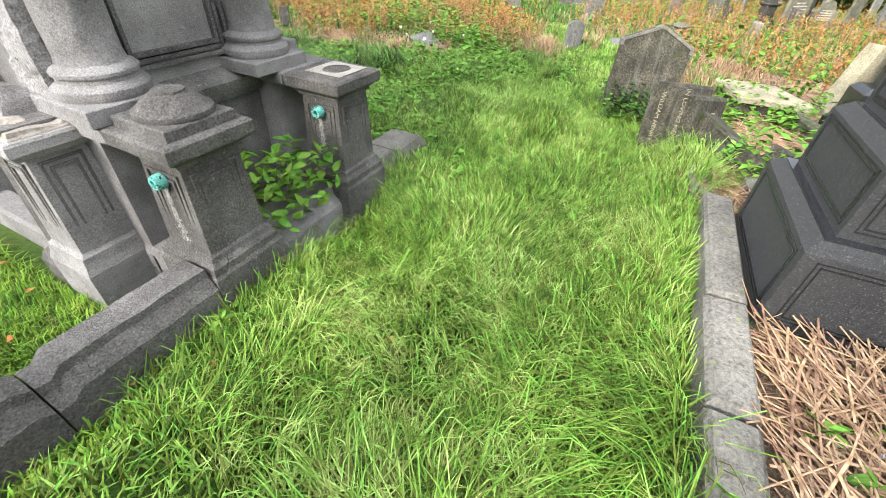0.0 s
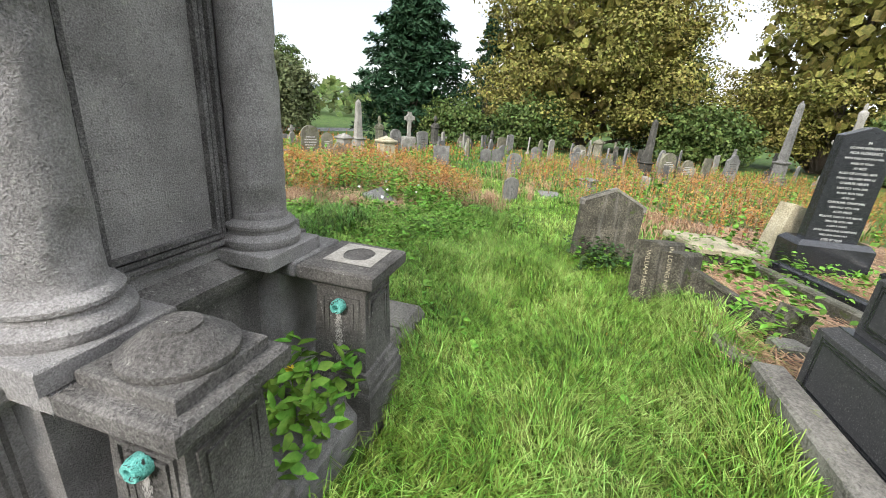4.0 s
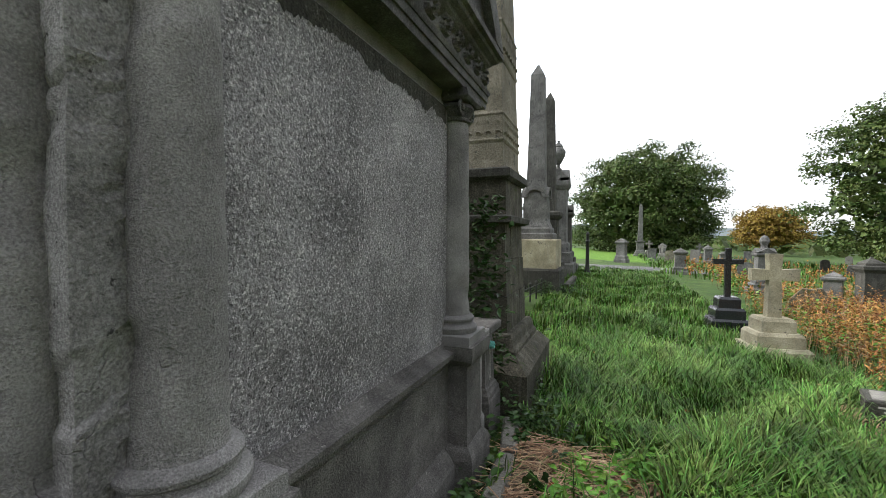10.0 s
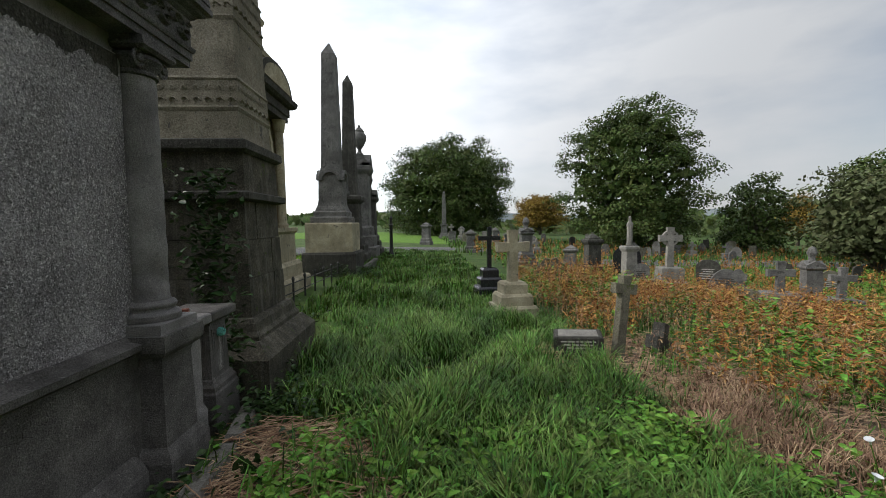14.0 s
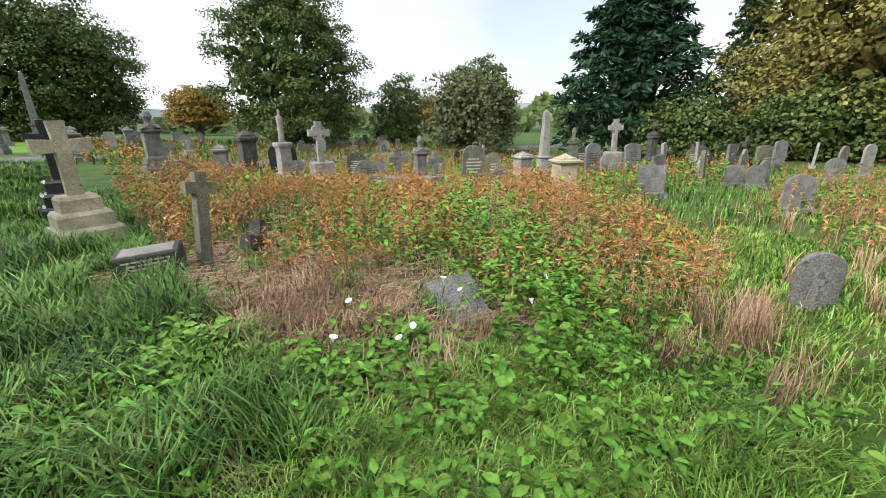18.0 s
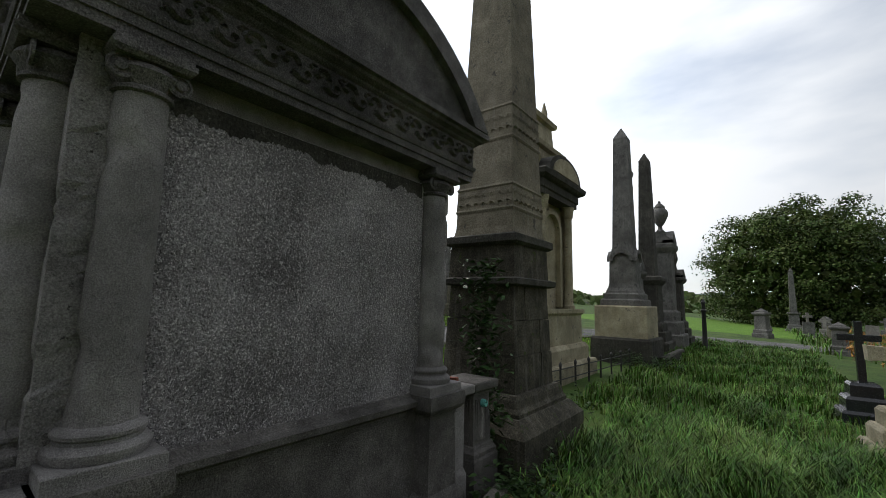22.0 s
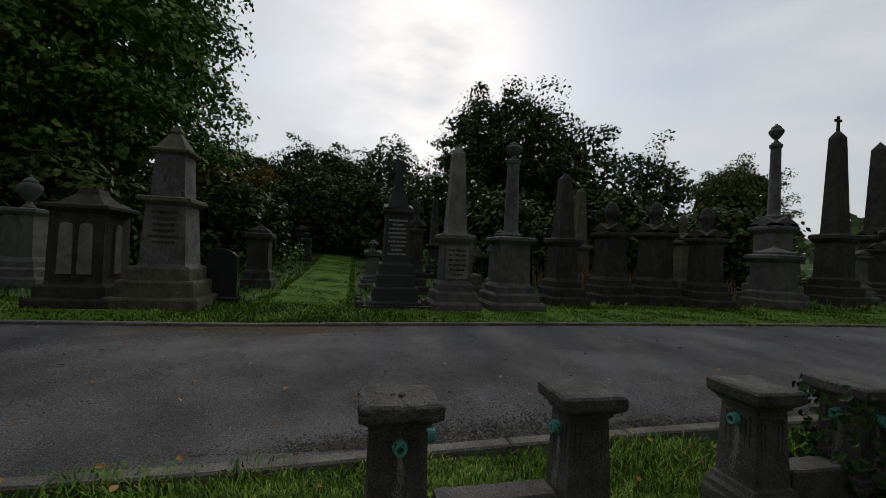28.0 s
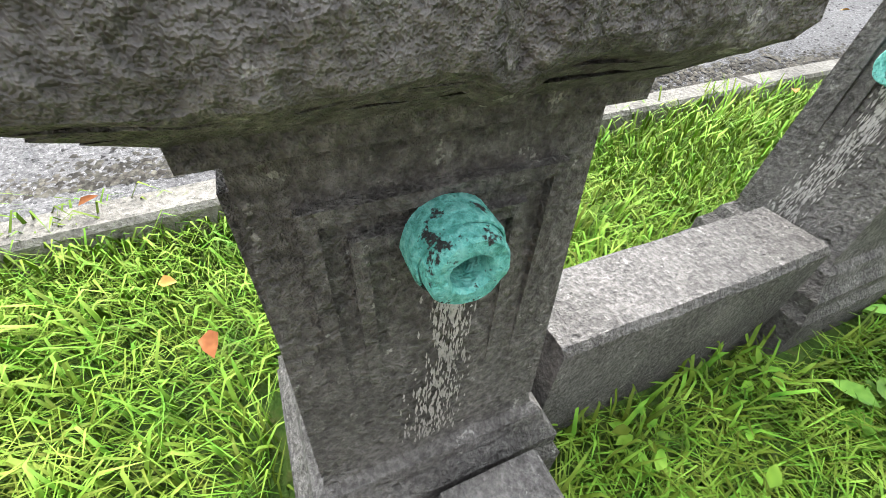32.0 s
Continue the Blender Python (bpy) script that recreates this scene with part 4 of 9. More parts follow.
low_kerb((-4.453, 7.0, G(-3.6, 6.85)), (-2.812, 7.0, G(-3.6, 6.85)), 0.26, "dark stone kerb beside the forecourt lawn")
low_kerb((-4.62, 7.79, G(-4.6, 7)), (-4.62, 7.167, G(-4.6, 7)), 0.30, "short stone kerb between two pedestals")
low_kerb((-4.62, 9.75, G(-4.6, 9)), (-4.62, 9.312, G(-4.6, 9)), 0.28, "short stone kerb between two far pedestals")
low_kerb((-4.438, 9.95, G(-3.6, 9.9)), (-2.812, 9.95, G(-3.6, 9.9)), 0.26, "stone kerb with ivy on the far side of the forecourt")
low_kerb((-2.468, 9.95, G(-1.7, 9.9)), (-1.0, 9.95, G(-1.7, 9.9)), 0.26, "stone kerb on the far side of the forecourt")
for k, yy in enumerate((10.75, 11.6)):
    t = thing("grave_kerb", "pale worn stone kerb of a neighbouring plot", "kerb", at=(-3.2, yy, G(-3.2, yy)))
    part("kerb_piece", loft(-1.6, 2.0, -0.07, 0.07, [(-0.1, 0), (0.12, 0), (0.14, 0.015)], bevel=0.008), CONCRETE, t)
# edging stones along the back of the monument
y = 7.4
for k in range(5):
    xx = 0.95 - 0.105 * (y - 7.4)
    ln = (0.62, 0.75, 0.5, 0.66, 0.6)[k]
    t = thing("edging_stone", "loose mossy edging stone behind the monument", "stone block", "edging stones", at=Matrix.Translation((xx, y + ln / 2, G(xx, y))) @ Matrix.Rotation(radians((3, -5, 6, -2, 4)[k] + 6), 4, "Z"))
    bm = loft(-0.085, 0.085, -ln / 2 + 0.01, ln / 2 - 0.01, [(-0.1, 0), (0.09, 0.004), (0.115, 0.02)], chip=0.02, bevel=0.01, seed=k)
    part("block", bm, KERB, t)
    y += ln + 0.02


# ---- monuments: shared pieces; each is made at the origin facing -y and then set in its place ----
def at(x, y, rz=0.0, lean=(0, 0), sink=0.03, z=None):
    return Matrix.Translation((x, y, (gz(x, y) if z is None else z) - sink)) @ Matrix.Rotation(radians(rz), 4, "Z") @ Matrix.Rotation(radians(lean[0]), 4, "X") @ Matrix.Rotation(radians(lean[1]), 4, "Y")


def block(t, name, hx, hy, rows, mat, label="", bevel=0.012, cx=0.0, cy=0.0, chip=0.006, parent=None):
    """Square stone block with rows of (z, inset)."""
    bm = loft(cx - hx, cx + hx, cy - hy, cy + hy, rows, bevel=bevel, chip=chip, seed=int(hx * 1000 + rows[-1][0] * 77))
    return part(name, bm, mat, parent or t, label)


def steps(t, tiers, mat, z=-0.25):
    """tiers: (half width, half depth, top height)."""
    for hx, hy, top in tiers:
        ch = min(0.05, (top - max(z, 0)) * 0.25)
        block(t, "base_step", hx, hy, [(z, 0), (top - ch, 0), (top, ch * 0.7)], mat)
        z = top - 0.002
    return z


def outline_head(w, h, shape, z0=0.0):
    """Upright outline of a headstone: (x, z) pairs."""
    a = w / 2
    pts = [(-a, z0 - 0.2), (a, z0 - 0.2)]
    n = 14
    if shape == "round":
        s = h - a * 0.8
        pts += [(a * math.cos(math.pi * k / n), s + a * 0.8 * math.sin(math.pi * k / n)) for k in range(n + 1)]
    elif shape == "low":
        s = h - a * 0.35
        pts += [(a * math.cos(math.pi * k / n), s + a * 0.35 * math.sin(math.pi * k / n)) for k in range(n + 1)]
    elif shape == "gothic":
        s = h - w * 0.62
        pts += [(a, s)] + [(a - a * (k / 8) ** 1.5, s + w * 0.62 * math.sin(math.pi / 2 * k / 8)) for k in range(1, 8)]
        pts += [(0, h)] + [(-a + a * (k / 8) ** 1.5, s + w * 0.62 * math.sin(math.pi / 2 * k / 8)) for k in range(7, 0, -1)] + [(-a, s)]
    elif shape == "ornate":
        s = h - w * 0.42
        pts += [(a, s), (a * 1.04, s + 0.03 * h), (a * 0.86, s + 0.10 * h), (a * 0.80, s + 0.06 * h), (a * 0.62, s + 0.12 * h), (a * 0.56, s + w * 0.25)]
        pts += [(a * 0.5 * math.cos(math.pi * k / 8), s + w * 0.25 + w * 0.17 * math.sin(math.pi * k / 8)) for k in range(9)]
        pts += [(-a * 0.56, s + w * 0.25), (-a * 0.62, s + 0.12 * h), (-a * 0.80, s + 0.06 * h), (-a * 0.86, s + 0.10 * h), (-a * 1.04, s + 0.03 * h), (-a, s)]
    elif shape == "gable":
        pts += [(a, h - w * 0.22), (a * 0.94, h - w * 0.20), (0.04 * w, h), (-0.04 * w, h), (-a * 0.94, h - w * 0.20), (-a, h - w * 0.22)]
    elif shape == "rocky":
        pts += [(a, h * 0.5), (a * 0.85, h * 0.72), (a * 0.55, h * 0.8), (a * 0.3, h), (-a * 0.1, h * 0.93), (-a * 0.45, h * 0.97), (-a * 0.8, h * 0.7), (-a, h * 0.55)]
    else:
        pts += [(a, h), (-a, h)]
    return pts


def plate(pts, y0, y1, bevel=0.0):
    bm = bmesh.new()
    lo = [bm.verts.new((u, y0, z)) for u, z in pts]
    hi = [bm.verts.new((u, y1, z)) for u, z in pts]
    k = len(pts)
    for i in range(k):
        bm.faces.new((lo[i], lo[(i + 1) % k], hi[(i + 1) % k], hi[i]))
    bm.faces.new(lo[::-1])
    bm.faces.new(hi)
    bmesh.ops.recalc_face_normals(bm, faces=bm.faces[:])
    if bevel:
        soften(bm, bevel)
    return bm


def letters(parent, text, size, x, y, z, mat=None, rot=None, align="CENTER"):
    """One line of cut lettering on a face that looks to -y."""
    cu = bpy.data.curves.new("lettering", "FONT")
    cu.body, cu.size, cu.align_x, cu.extrude, cu.resolution_u = text, size, align, 0.0012, 2
    tmp = bpy.data.objects.new("lettering", cu)
    scene.collection.objects.link(tmp)
    me = bpy.data.meshes.new_from_object(tmp)
    bpy.data.objects.remove(tmp)
    bpy.data.curves.remove(cu)
    me.name = "lettering"
    me.materials.clear()
    me.materials.append(mat or LETTER)
    ob = new("lettering", me)
    ob.parent = parent
    ob.matrix_basis = (rot or Matrix.Identity(4)) @ Matrix.Translation((x, y, z)) @ Matrix.Rotation(radians(90), 4, "X")
    return tagged(ob, "cut lettering")


def text_bars(parent, w, z0, z1, y, n, mat=None, seed=1):
    """Lines of writing too small to read, as rows of short bars."""
    bm, rr = bmesh.new(), random.Random(seed)
    hgt = (z1 - z0) / n
    for k in range(n):
        z, half = z1 - hgt * (k + 0.7), w / 2 * rr.choice((0.6, 0.9, 1.0, 0.75))
        u = -half
        while u < half - 0.02:
            l_ = rr.uniform(0.03, 0.11)
            loft(u, min(u + l_, half), y - 0.002, y + 0.004, [(z, 0), (z + hgt * 0.42, 0)], bm)
            u += l_ + 0.015
    tagged(part("inscription", bm, mat or LETTER, parent), "rows of worn lettering", kind="stuff")


def headstone(x, y, w, h, shape="round", mat=GREY, rz=0.0, lean=(0, 0), label="", base=True, thick=None, group="headstones in the field", bars=0):
    t = thing("headstone", label or "weathered grey stone headstone standing in rough grass", "headstone", group, at=at(x, y, rz, lean))
    d = thick or max(0.07, min(0.14, w * 0.15))
    part("slab", plate(outline_head(w, h, shape), -d / 2, d / 2, 0.008), mat, t)
    if base and h > 0.7:
        block(t, "base", w * 0.62, d * 1.3, [(-0.25, 0), (0.14, 0), (0.17, 0.02)], mat)
    if bars:
        text_bars(t, w * 0.7, h * 0.35, h * 0.72, -d / 2, bars, STAIN if mat in (BLACKSTONE, MOSSY) else BLACKSTONE, int(x * 10))
    return t


def cross_shape(w, h, a, z0, flare=0.0, bm=None, th=0.1):
    """Upright and arms as one outline; a: half width of the limbs."""
    c = h - w * 0.5
    f = a * (1 + flare)
    pts = [(-f, z0), (f, z0), (a, c - a), (w / 2 - 0.01, c - f), (w / 2, c + f), (a, c + a), (f, h), (-f, h), (-a, c + a), (-w / 2, c + f), (-w / 2 + 0.01, c - f), (-a, c - a)]
    return plate(pts, -th / 2, th / 2, 0.006)


def cross(x, y, w, h, mat=GREY, rz=0.0, lean=(0, 0), label="", tiers=3, ring=False, arm=None, group="crosses in the field", flare=0.2, z=None):
    t = thing("stone_cross", label or "grey stone cross on a stepped base", "cross", group, at=at(x, y, rz, lean, z=z))
    b = 0.0
    if tiers:
        hh = h * 0.40 / tiers
        b = steps(t, [(w * (0.62 - 0.13 * k), w * (0.52 - 0.1 * k), hh * (k + 1)) for k in range(tiers)], mat)
    a = arm or w * 0.13
    part("cross", cross_shape(w, h, a, b - 0.01, flare, th=a * 1.7), mat, t)
    if ring:
        bm = bmesh.new()
        c, r0, r1, n = h - w * 0.5, w * 0.27, w * 0.36, 28
        rings = [[bm.verts.new((r * math.cos(2 * math.pi * k / n), yy, c + r * math.sin(2 * math.pi * k / n))) for k in range(n)] for r, yy in ((r0, -a * 0.6), (r1, -a * 0.6), (r1, a * 0.6), (r0, a * 0.6))]
        for i in range(4):
            for k in range(n):
                bm.faces.new((rings[i][k], rings[i][(k + 1) % n], rings[(i + 1) % 4][(k + 1) % n], rings[(i + 1) % 4][k]))
        part("wheel_ring", bm, mat, t)
    return t


def cap_slab(t, hx, z, mat, over=0.06, th=0.12, hy=None, name="cap"):
    hy = hy or hx
    block(t, name, hx + over, hy + over, [(z, over), (z + th * 0.35, over * 0.25), (z + th * 0.5, 0), (z + th * 0.85, 0), (z + th, over * 0.5)], mat, bevel=0.004)
    return z + th


def pediment(t, hx, hy, z, rise, mat, over=0.05):
    """Four small gables, one on each side of a die's cap."""
    for k in range(4):
        a, d = (hx, hy) if k % 2 == 0 else (hy, hx)
        bm = plate([(-a - over, z), (a + over, z), (a + over, z + rise * 0.22), (0, z + rise), (-a - over, z + rise * 0.22)], -d - over, -d * 0.35)
        bm.transform(Matrix.Rotation(math.pi / 2 * k, 4, "Z"))
        part("gable", bm, mat, t)


def obelisk(x, y, w, h, mat=GREY, label="", rz=0.0, split=0.42, lean=(0, 0), group="tall monuments", bars=0, tip=0.05, shaft_mat=None, gables=False, panel=None):
    """Steps, die with cap, tapering shaft with a pyramid tip."""
    t = thing("obelisk", label or "grey stone obelisk on a stepped pedestal", "obelisk", group, at=at(x, y, rz, lean))
    e = w / 2
    pz = h * split
    b = steps(t, [(e, e, pz * 0.14), (e * 0.84, e * 0.84, pz * 0.27), (e * 0.70, e * 0.70, pz * 0.38)], mat)
    block(t, "die", e * 0.56, e * 0.56, [(b, -0.03), (b + 0.04, 0), (pz * 0.88, e * 0.03)], mat, "inscribed die" if bars else "")
    if panel:
        part("inscription_panel", loft(-e * 0.46, e * 0.46, -e * 0.56 - 0.012, -e * 0.5, [(b + 0.08, 0), (pz * 0.84, 0)]), panel, t, "pale inscription panel")
    if bars:
        text_bars(t, e * 0.8, b + 0.12, pz * 0.82, -e * 0.56 - (0.013 if panel else 0.0), bars, BLACKSTONE if panel else STAIN, int(y * 7))
    z = cap_slab(t, e * 0.56, pz * 0.88, mat, e * 0.16, pz * 0.12)
    if gables:
        pediment(t, e * 0.5, e * 0.5, z - 0.01, pz * 0.14, mat)
    s = e * 0.40
    th = min(0.35, h * tip)
    block(t, "shaft", s, s, [(z - 0.005, -0.02), (z + 0.08, 0), (h - th, s * 0.38), (h, s * 0.97)], shaft_mat or mat, bevel=0.006, chip=0.002)
    return t


def urn_rows(r, z, h):
    return [(r * 0.55, z), (r * 0.58, z + h * 0.06), (r * 0.28, z + h * 0.14), (r * 0.25, z + h * 0.22), (r * 0.6, z + h * 0.34), (r * 0.95, z + h * 0.52), (r, z + h * 0.62),
            (r * 0.86, z + h * 0.70), (r * 0.62, z + h * 0.76), (r * 0.66, z + h * 0.80), (r * 0.4, z + h * 0.88), (r * 0.16, z + h * 0.93), (r * 0.18, z + h * 0.97), (r * 0.02, z + h)]


def draped_urn(t, r, z, h, mat, name="draped_urn"):
    """Urn under a hanging cloth: ridged folds that spread towards the foot."""
    n, rows = 40, 18
    bm = bmesh.new()
    rings = []
    for k in range(rows):
        f = k / (rows - 1)
        if f < 0.62:
            base = r * (0.82 - 0.25 * math.sin(math.pi * min(1, f / 0.5)) + 0.18 * (f / 0.62))
        else:
            base = r * 0.88 * math.sqrt(max(0.0, 1 - ((f - 0.62) / 0.38) ** 2)) + 0.002
        fold = 0.16 * (1 - f) + 0.03
        ring = []
        for i in range(n):
            a = 2 * math.pi * i / n
            rr = base * (1 + fold * 0.5 * math.sin(5 * a + 3.0 * f) + fold * 0.4 * math.sin(9 * a - 5 * f) + 0.05 * noise.noise((math.cos(a) * 2, math.sin(a) * 2, f * 5)))
            ring.append(bm.verts.new((rr * math.cos(a), rr * math.sin(a), z + h * f)))
        rings.append(ring)
    for a, b in zip(rings, rings[1:]):
        for i in range(n):
            bm.faces.new((a[i], a[(i + 1) % n], b[(i + 1) % n], b[i]))
    bm.faces.new(rings[0][::-1])
    bm.faces.new(rings[-1])
    return part(name, bm, mat, t, "urn hung with a carved cloth", True)


def urn_monument(x, y, w, h, mat=GREY, label="", rz=0.0, lean=(0, 0), draped=True, gables=True, column=False, bars=0, group="tall monuments", urn=0.24):
    """Steps, die, gabled cap, and an urn above, on a column where asked."""
    t = thing("urn_monument", label or "grey stone pedestal monument crowned by a draped urn", "monument", group, at=at(x, y, rz, lean))
    e = w / 2
    pz = h * (0.45 if column else 1 - urn - 0.03)
    b = steps(t, [(e, e, pz * 0.13), (e * 0.84, e * 0.84, pz * 0.24), (e * 0.70, e * 0.70, pz * 0.33)], mat)
    block(t, "die", e * 0.56, e * 0.56, [(b, -0.04), (b + 0.06, 0), (pz * 0.86, e * 0.03)], mat)
    if bars:
        text_bars(t, e * 0.8, b + 0.12, pz * 0.8, -e * 0.56, bars, STAIN, int(y * 7))
    z = cap_slab(t, e * 0.56, pz * 0.86, mat, e * 0.15, pz * 0.09)
    if gables:
        pediment(t, e * 0.56, e * 0.56, z - 0.012, pz * 0.12, mat, e * 0.1)
        z = cap_slab(t, e * 0.26, z + pz * 0.02, mat, 0.03, pz * 0.08, name="urn_plinth")
    if column:
        r = e * 0.26
        part("column_shaft", lathe(0, 0, [(r * 1.5, z - 0.01), (r * 1.5, z + 0.06), (r * 1.15, z + 0.10), (r, z + 0.16), (r * 0.8, h * 0.86), (r * 1.0, h * 0.865), (r * 1.05, h * 0.88), (r * 0.8, h * 0.885)], 20), mat, t, "slender round column", True)
        part("urn", lathe(0, 0, urn_rows(r * 1.2, h * 0.884, h * 0.116), 20), mat, t, "small stone urn", True)
    elif draped:
        draped_urn(t, e * 0.34, z - 0.006, h - z, mat)
    else:
        part("urn", lathe(0, 0, urn_rows(e * 0.42, z - 0.006, h - z), 24), mat, t, "stone urn", True)
    return t


def pedestal_stone(x, y, w, h, mat=GREY, label="", rz=0.0, lean=(0, 0), finial=True, group="pedestal stones in the field"):
    t = thing("pedestal_tombstone", label or "square grey stone pedestal tombstone with a moulded cap", "tombstone", group, at=at(x, y, rz, lean))
    e = w / 2
    b = steps(t, [(e, e, h * 0.16), (e * 0.86, e * 0.86, h * 0.28)], mat)
    block(t, "die", e * 0.7, e * 0.7, [(b, -0.02), (b + 0.03, 0), (h * 0.74, 0.01)], mat)
    z = cap_slab(t, e * 0.7, h * 0.74, mat, e * 0.2, h * 0.12)
    if finial:
        block(t, "pyramid_top", e * 0.66, e * 0.66, [(z - 0.004, 0), (z + h * 0.04, 0.02), (h * 0.97, e * 0.52), (h, e * 0.6)], mat, bevel=0.004)
    return t


def statue_monument(x, y, w, h, mat=LIGHT, label="", rz=0.0, split=0.58):
    """A plain weathered figure on a square pedestal."""
    t = thing("statue_pedestal", label or "square pale stone pedestal below a carved figure", "pedestal", at=at(x, y, rz))
    e, z = w / 2, h * split
    b = steps(t, [(e, e, z * 0.2), (e * 0.85, e * 0.85, z * 0.32)], mat)
    block(t, "die", e * 0.68, e * 0.68, [(b, -0.02), (b + 0.04, 0), (z * 0.86, 0.02)], mat)
    cap_slab(t, e * 0.68, z * 0.86, mat, e * 0.16, z * 0.14)
    r, hh = e * 0.42, h - z
    bm = lathe(0, 0, [(r * 0.95, 0), (r, hh * 0.05), (r * 0.82, hh * 0.12), (r * 0.78, hh * 0.35), (r * 0.7, hh * 0.55), (r * 0.85, hh * 0.68), (r * 0.8, hh * 0.76), (r * 0.35, hh * 0.82), (r * 0.36, hh * 0.90), (r * 0.3, hh * 0.97), (r * 0.05, hh)], 24, squash=0.75)
    for v in bm.verts:
        a = math.atan2(v.co.y, v.co.x)
        v.co.x *= 1 + 0.08 * math.sin(6 * a + v.co.z * 3)
        v.co.y *= 1 + 0.08 * math.sin(7 * a)
    me = finish(bm, "statue", mat, True)
    st = new("statue", me)
    st.matrix_basis = at(x, y, rz) @ Matrix.Translation((0, 0, z - 0.005))
    tagged(st, "weathered pale stone figure on a pedestal", "statue")
    return t


# ---- black granite stepped monument beside the path ----
zb0 = 0.0
t = thing("stepped_monument", "dark granite stepped monument with polished bands and cut inscriptions", "monument", at=Matrix.Translation((0.645, 3.91, zb0 + 0.14)) @ Matrix.Rotation(radians(1.5), 4, "Z"))
def sm(z):
    return z - zb0
block(t, "base_step", 0.5, 0.5, [(sm(-0.2), 0), (sm(0.51), 0), (sm(0.56), 0.06)], HAMMERED, "hammered dark granite base", 0.01, chip=0)
block(t, "step", 0.40, 0.40, [(sm(0.558), 0), (sm(0.87), 0), (sm(0.92), 0.05)], HAMMERED, "hammered granite step", 0.008, chip=0)
block(t, "step", 0.32, 0.32, [(sm(0.918), 0), (sm(1.20), 0), (sm(1.24), 0.04)], HAMMERED, "", 0.008, chip=0)
block(t, "die", 0.26, 0.26, [(sm(1.238), 0), (sm(2.15), 0.03), (sm(2.2), 0.02), (sm(2.26), 0.0), (sm(2.30), 0.03)], BLACK, "polished black die", 0.006, chip=0)
for half, ztop in ((0.5, 0.562), (0.40, 0.922), (0.32, 1.242)):
    bm = bmesh.new()
    o, i_ = half - 0.055, half - 0.115
    for x0, x1, y0, y1 in ((-o, o, -o, -i_), (-o, o, i_, o), (-o, -i_, -i_, i_), (i_, o, -i_, i_)):
        loft(x0, x1, y0, y1, [(sm(ztop - 0.01), 0), (sm(ztop), 0)], bm)
    part("polished_band", bm, BLACK, t, "polished band on the step's top")
turn_w = Matrix.Rotation(radians(-90), 4, "Z")
for half, zc0, zc1, d in ((0.36, 0.60, 0.85, 0.40), (0.28, 0.96, 1.18, 0.32), (0.44, 0.14, 0.48, 0.50)):
    for side in (0, 1):
        bm = bmesh.new()
        for k in range(2):
            h_, lo_, hi_ = half - 0.02 * k, sm(zc0) + 0.02 * k, sm(zc1) - 0.02 * k
            for u0, u1, z0, z1 in ((-h_, -h_ + 0.006, lo_, hi_), (h_ - 0.006, h_, lo_, hi_), (-h_, h_, lo_, lo_ + 0.006), (-h_, h_, hi_ - 0.006, hi_)):
                loft(u0, u1, -d - 0.003 - 0.001 * k, -d + 0.004, [(z0, 0), (z1, 0)], bm)
        bm.transform(turn_w if side == 0 else Matrix.Rotation(radians(180), 4, "Z"))
        part("panel_border", bm, BLACK, t, "polished double border line")
for txt, size, z, d in (("ALSO OF", 0.06, 0.76, 0.402), ("DAUGHTER", 0.06, 0.66, 0.402), ("WINNIE", 0.07, 1.05, 0.322)):
    letters(t, txt, size, 0, -d - 0.001, sm(z), LETTER, turn_w)

# ---- kerbed grave before it, with a litter of dry stalks ----
for xa, xb in ((-1.32, -0.56), (-0.55, 0.105), (0.115, 1.2)):
    k = thing("grave_kerb", "pale worn stone kerb of a grave beside the path", "kerb", "grave kerbs beside the path",
              at=Matrix.Translation(((xa + xb) / 2, 4.55, 0.34 - 0.165)) @ Matrix.Rotation(radians(0.6), 4, "Z"))
    part("kerb_piece", loft(-(xb - xa) / 2 + 0.004, (xb - xa) / 2 - 0.004, -0.095, 0.095, [(-0.35, 0), (0.14, 0), (0.165, 0.02)], bevel=0.008, chip=0.008), KERB, k)


def bed(name, x0, x1, y0, y1, mat, label, cat, lift=0.02, seed=1, n=26, rise=0.03):
    """A low uneven patch lying on the ground."""
    bm = bmesh.new()
    grid = [[None] * (n + 1) for _ in range(n + 1)]
    cx, cy = (x0 + x1) / 2, (y0 + y1) / 2
    for j in range(n + 1):
        for i in range(n + 1):
            x, y = x0 + (x1 - x0) * i / n, y0 + (y1 - y0) * j / n
            edge = min(i, n - i, j, n - j) / n
            z = gz(x, y) + (lift + rise * noise.noise((x * 5, y * 5, seed))) * min(1, edge * 9 + 0.01) - 0.05 * (edge < 0.01)
            grid[j][i] = bm.verts.new((x + 0.04 * noise.noise((x * 4, y * 4, 3)) - cx, y + 0.04 * noise.noise((x * 4, y * 4, 8)) - cy, z))
    for j in range(n):
        for i in range(n):
            bm.faces.new((grid[j][i], grid[j][i + 1], grid[j + 1][i + 1], grid[j + 1][i]))
    ob = new(name, finish(bm, name, mat, True))
    ob.location = (cx, cy, 0)
    return tagged(ob, label, cat, kind="structure")


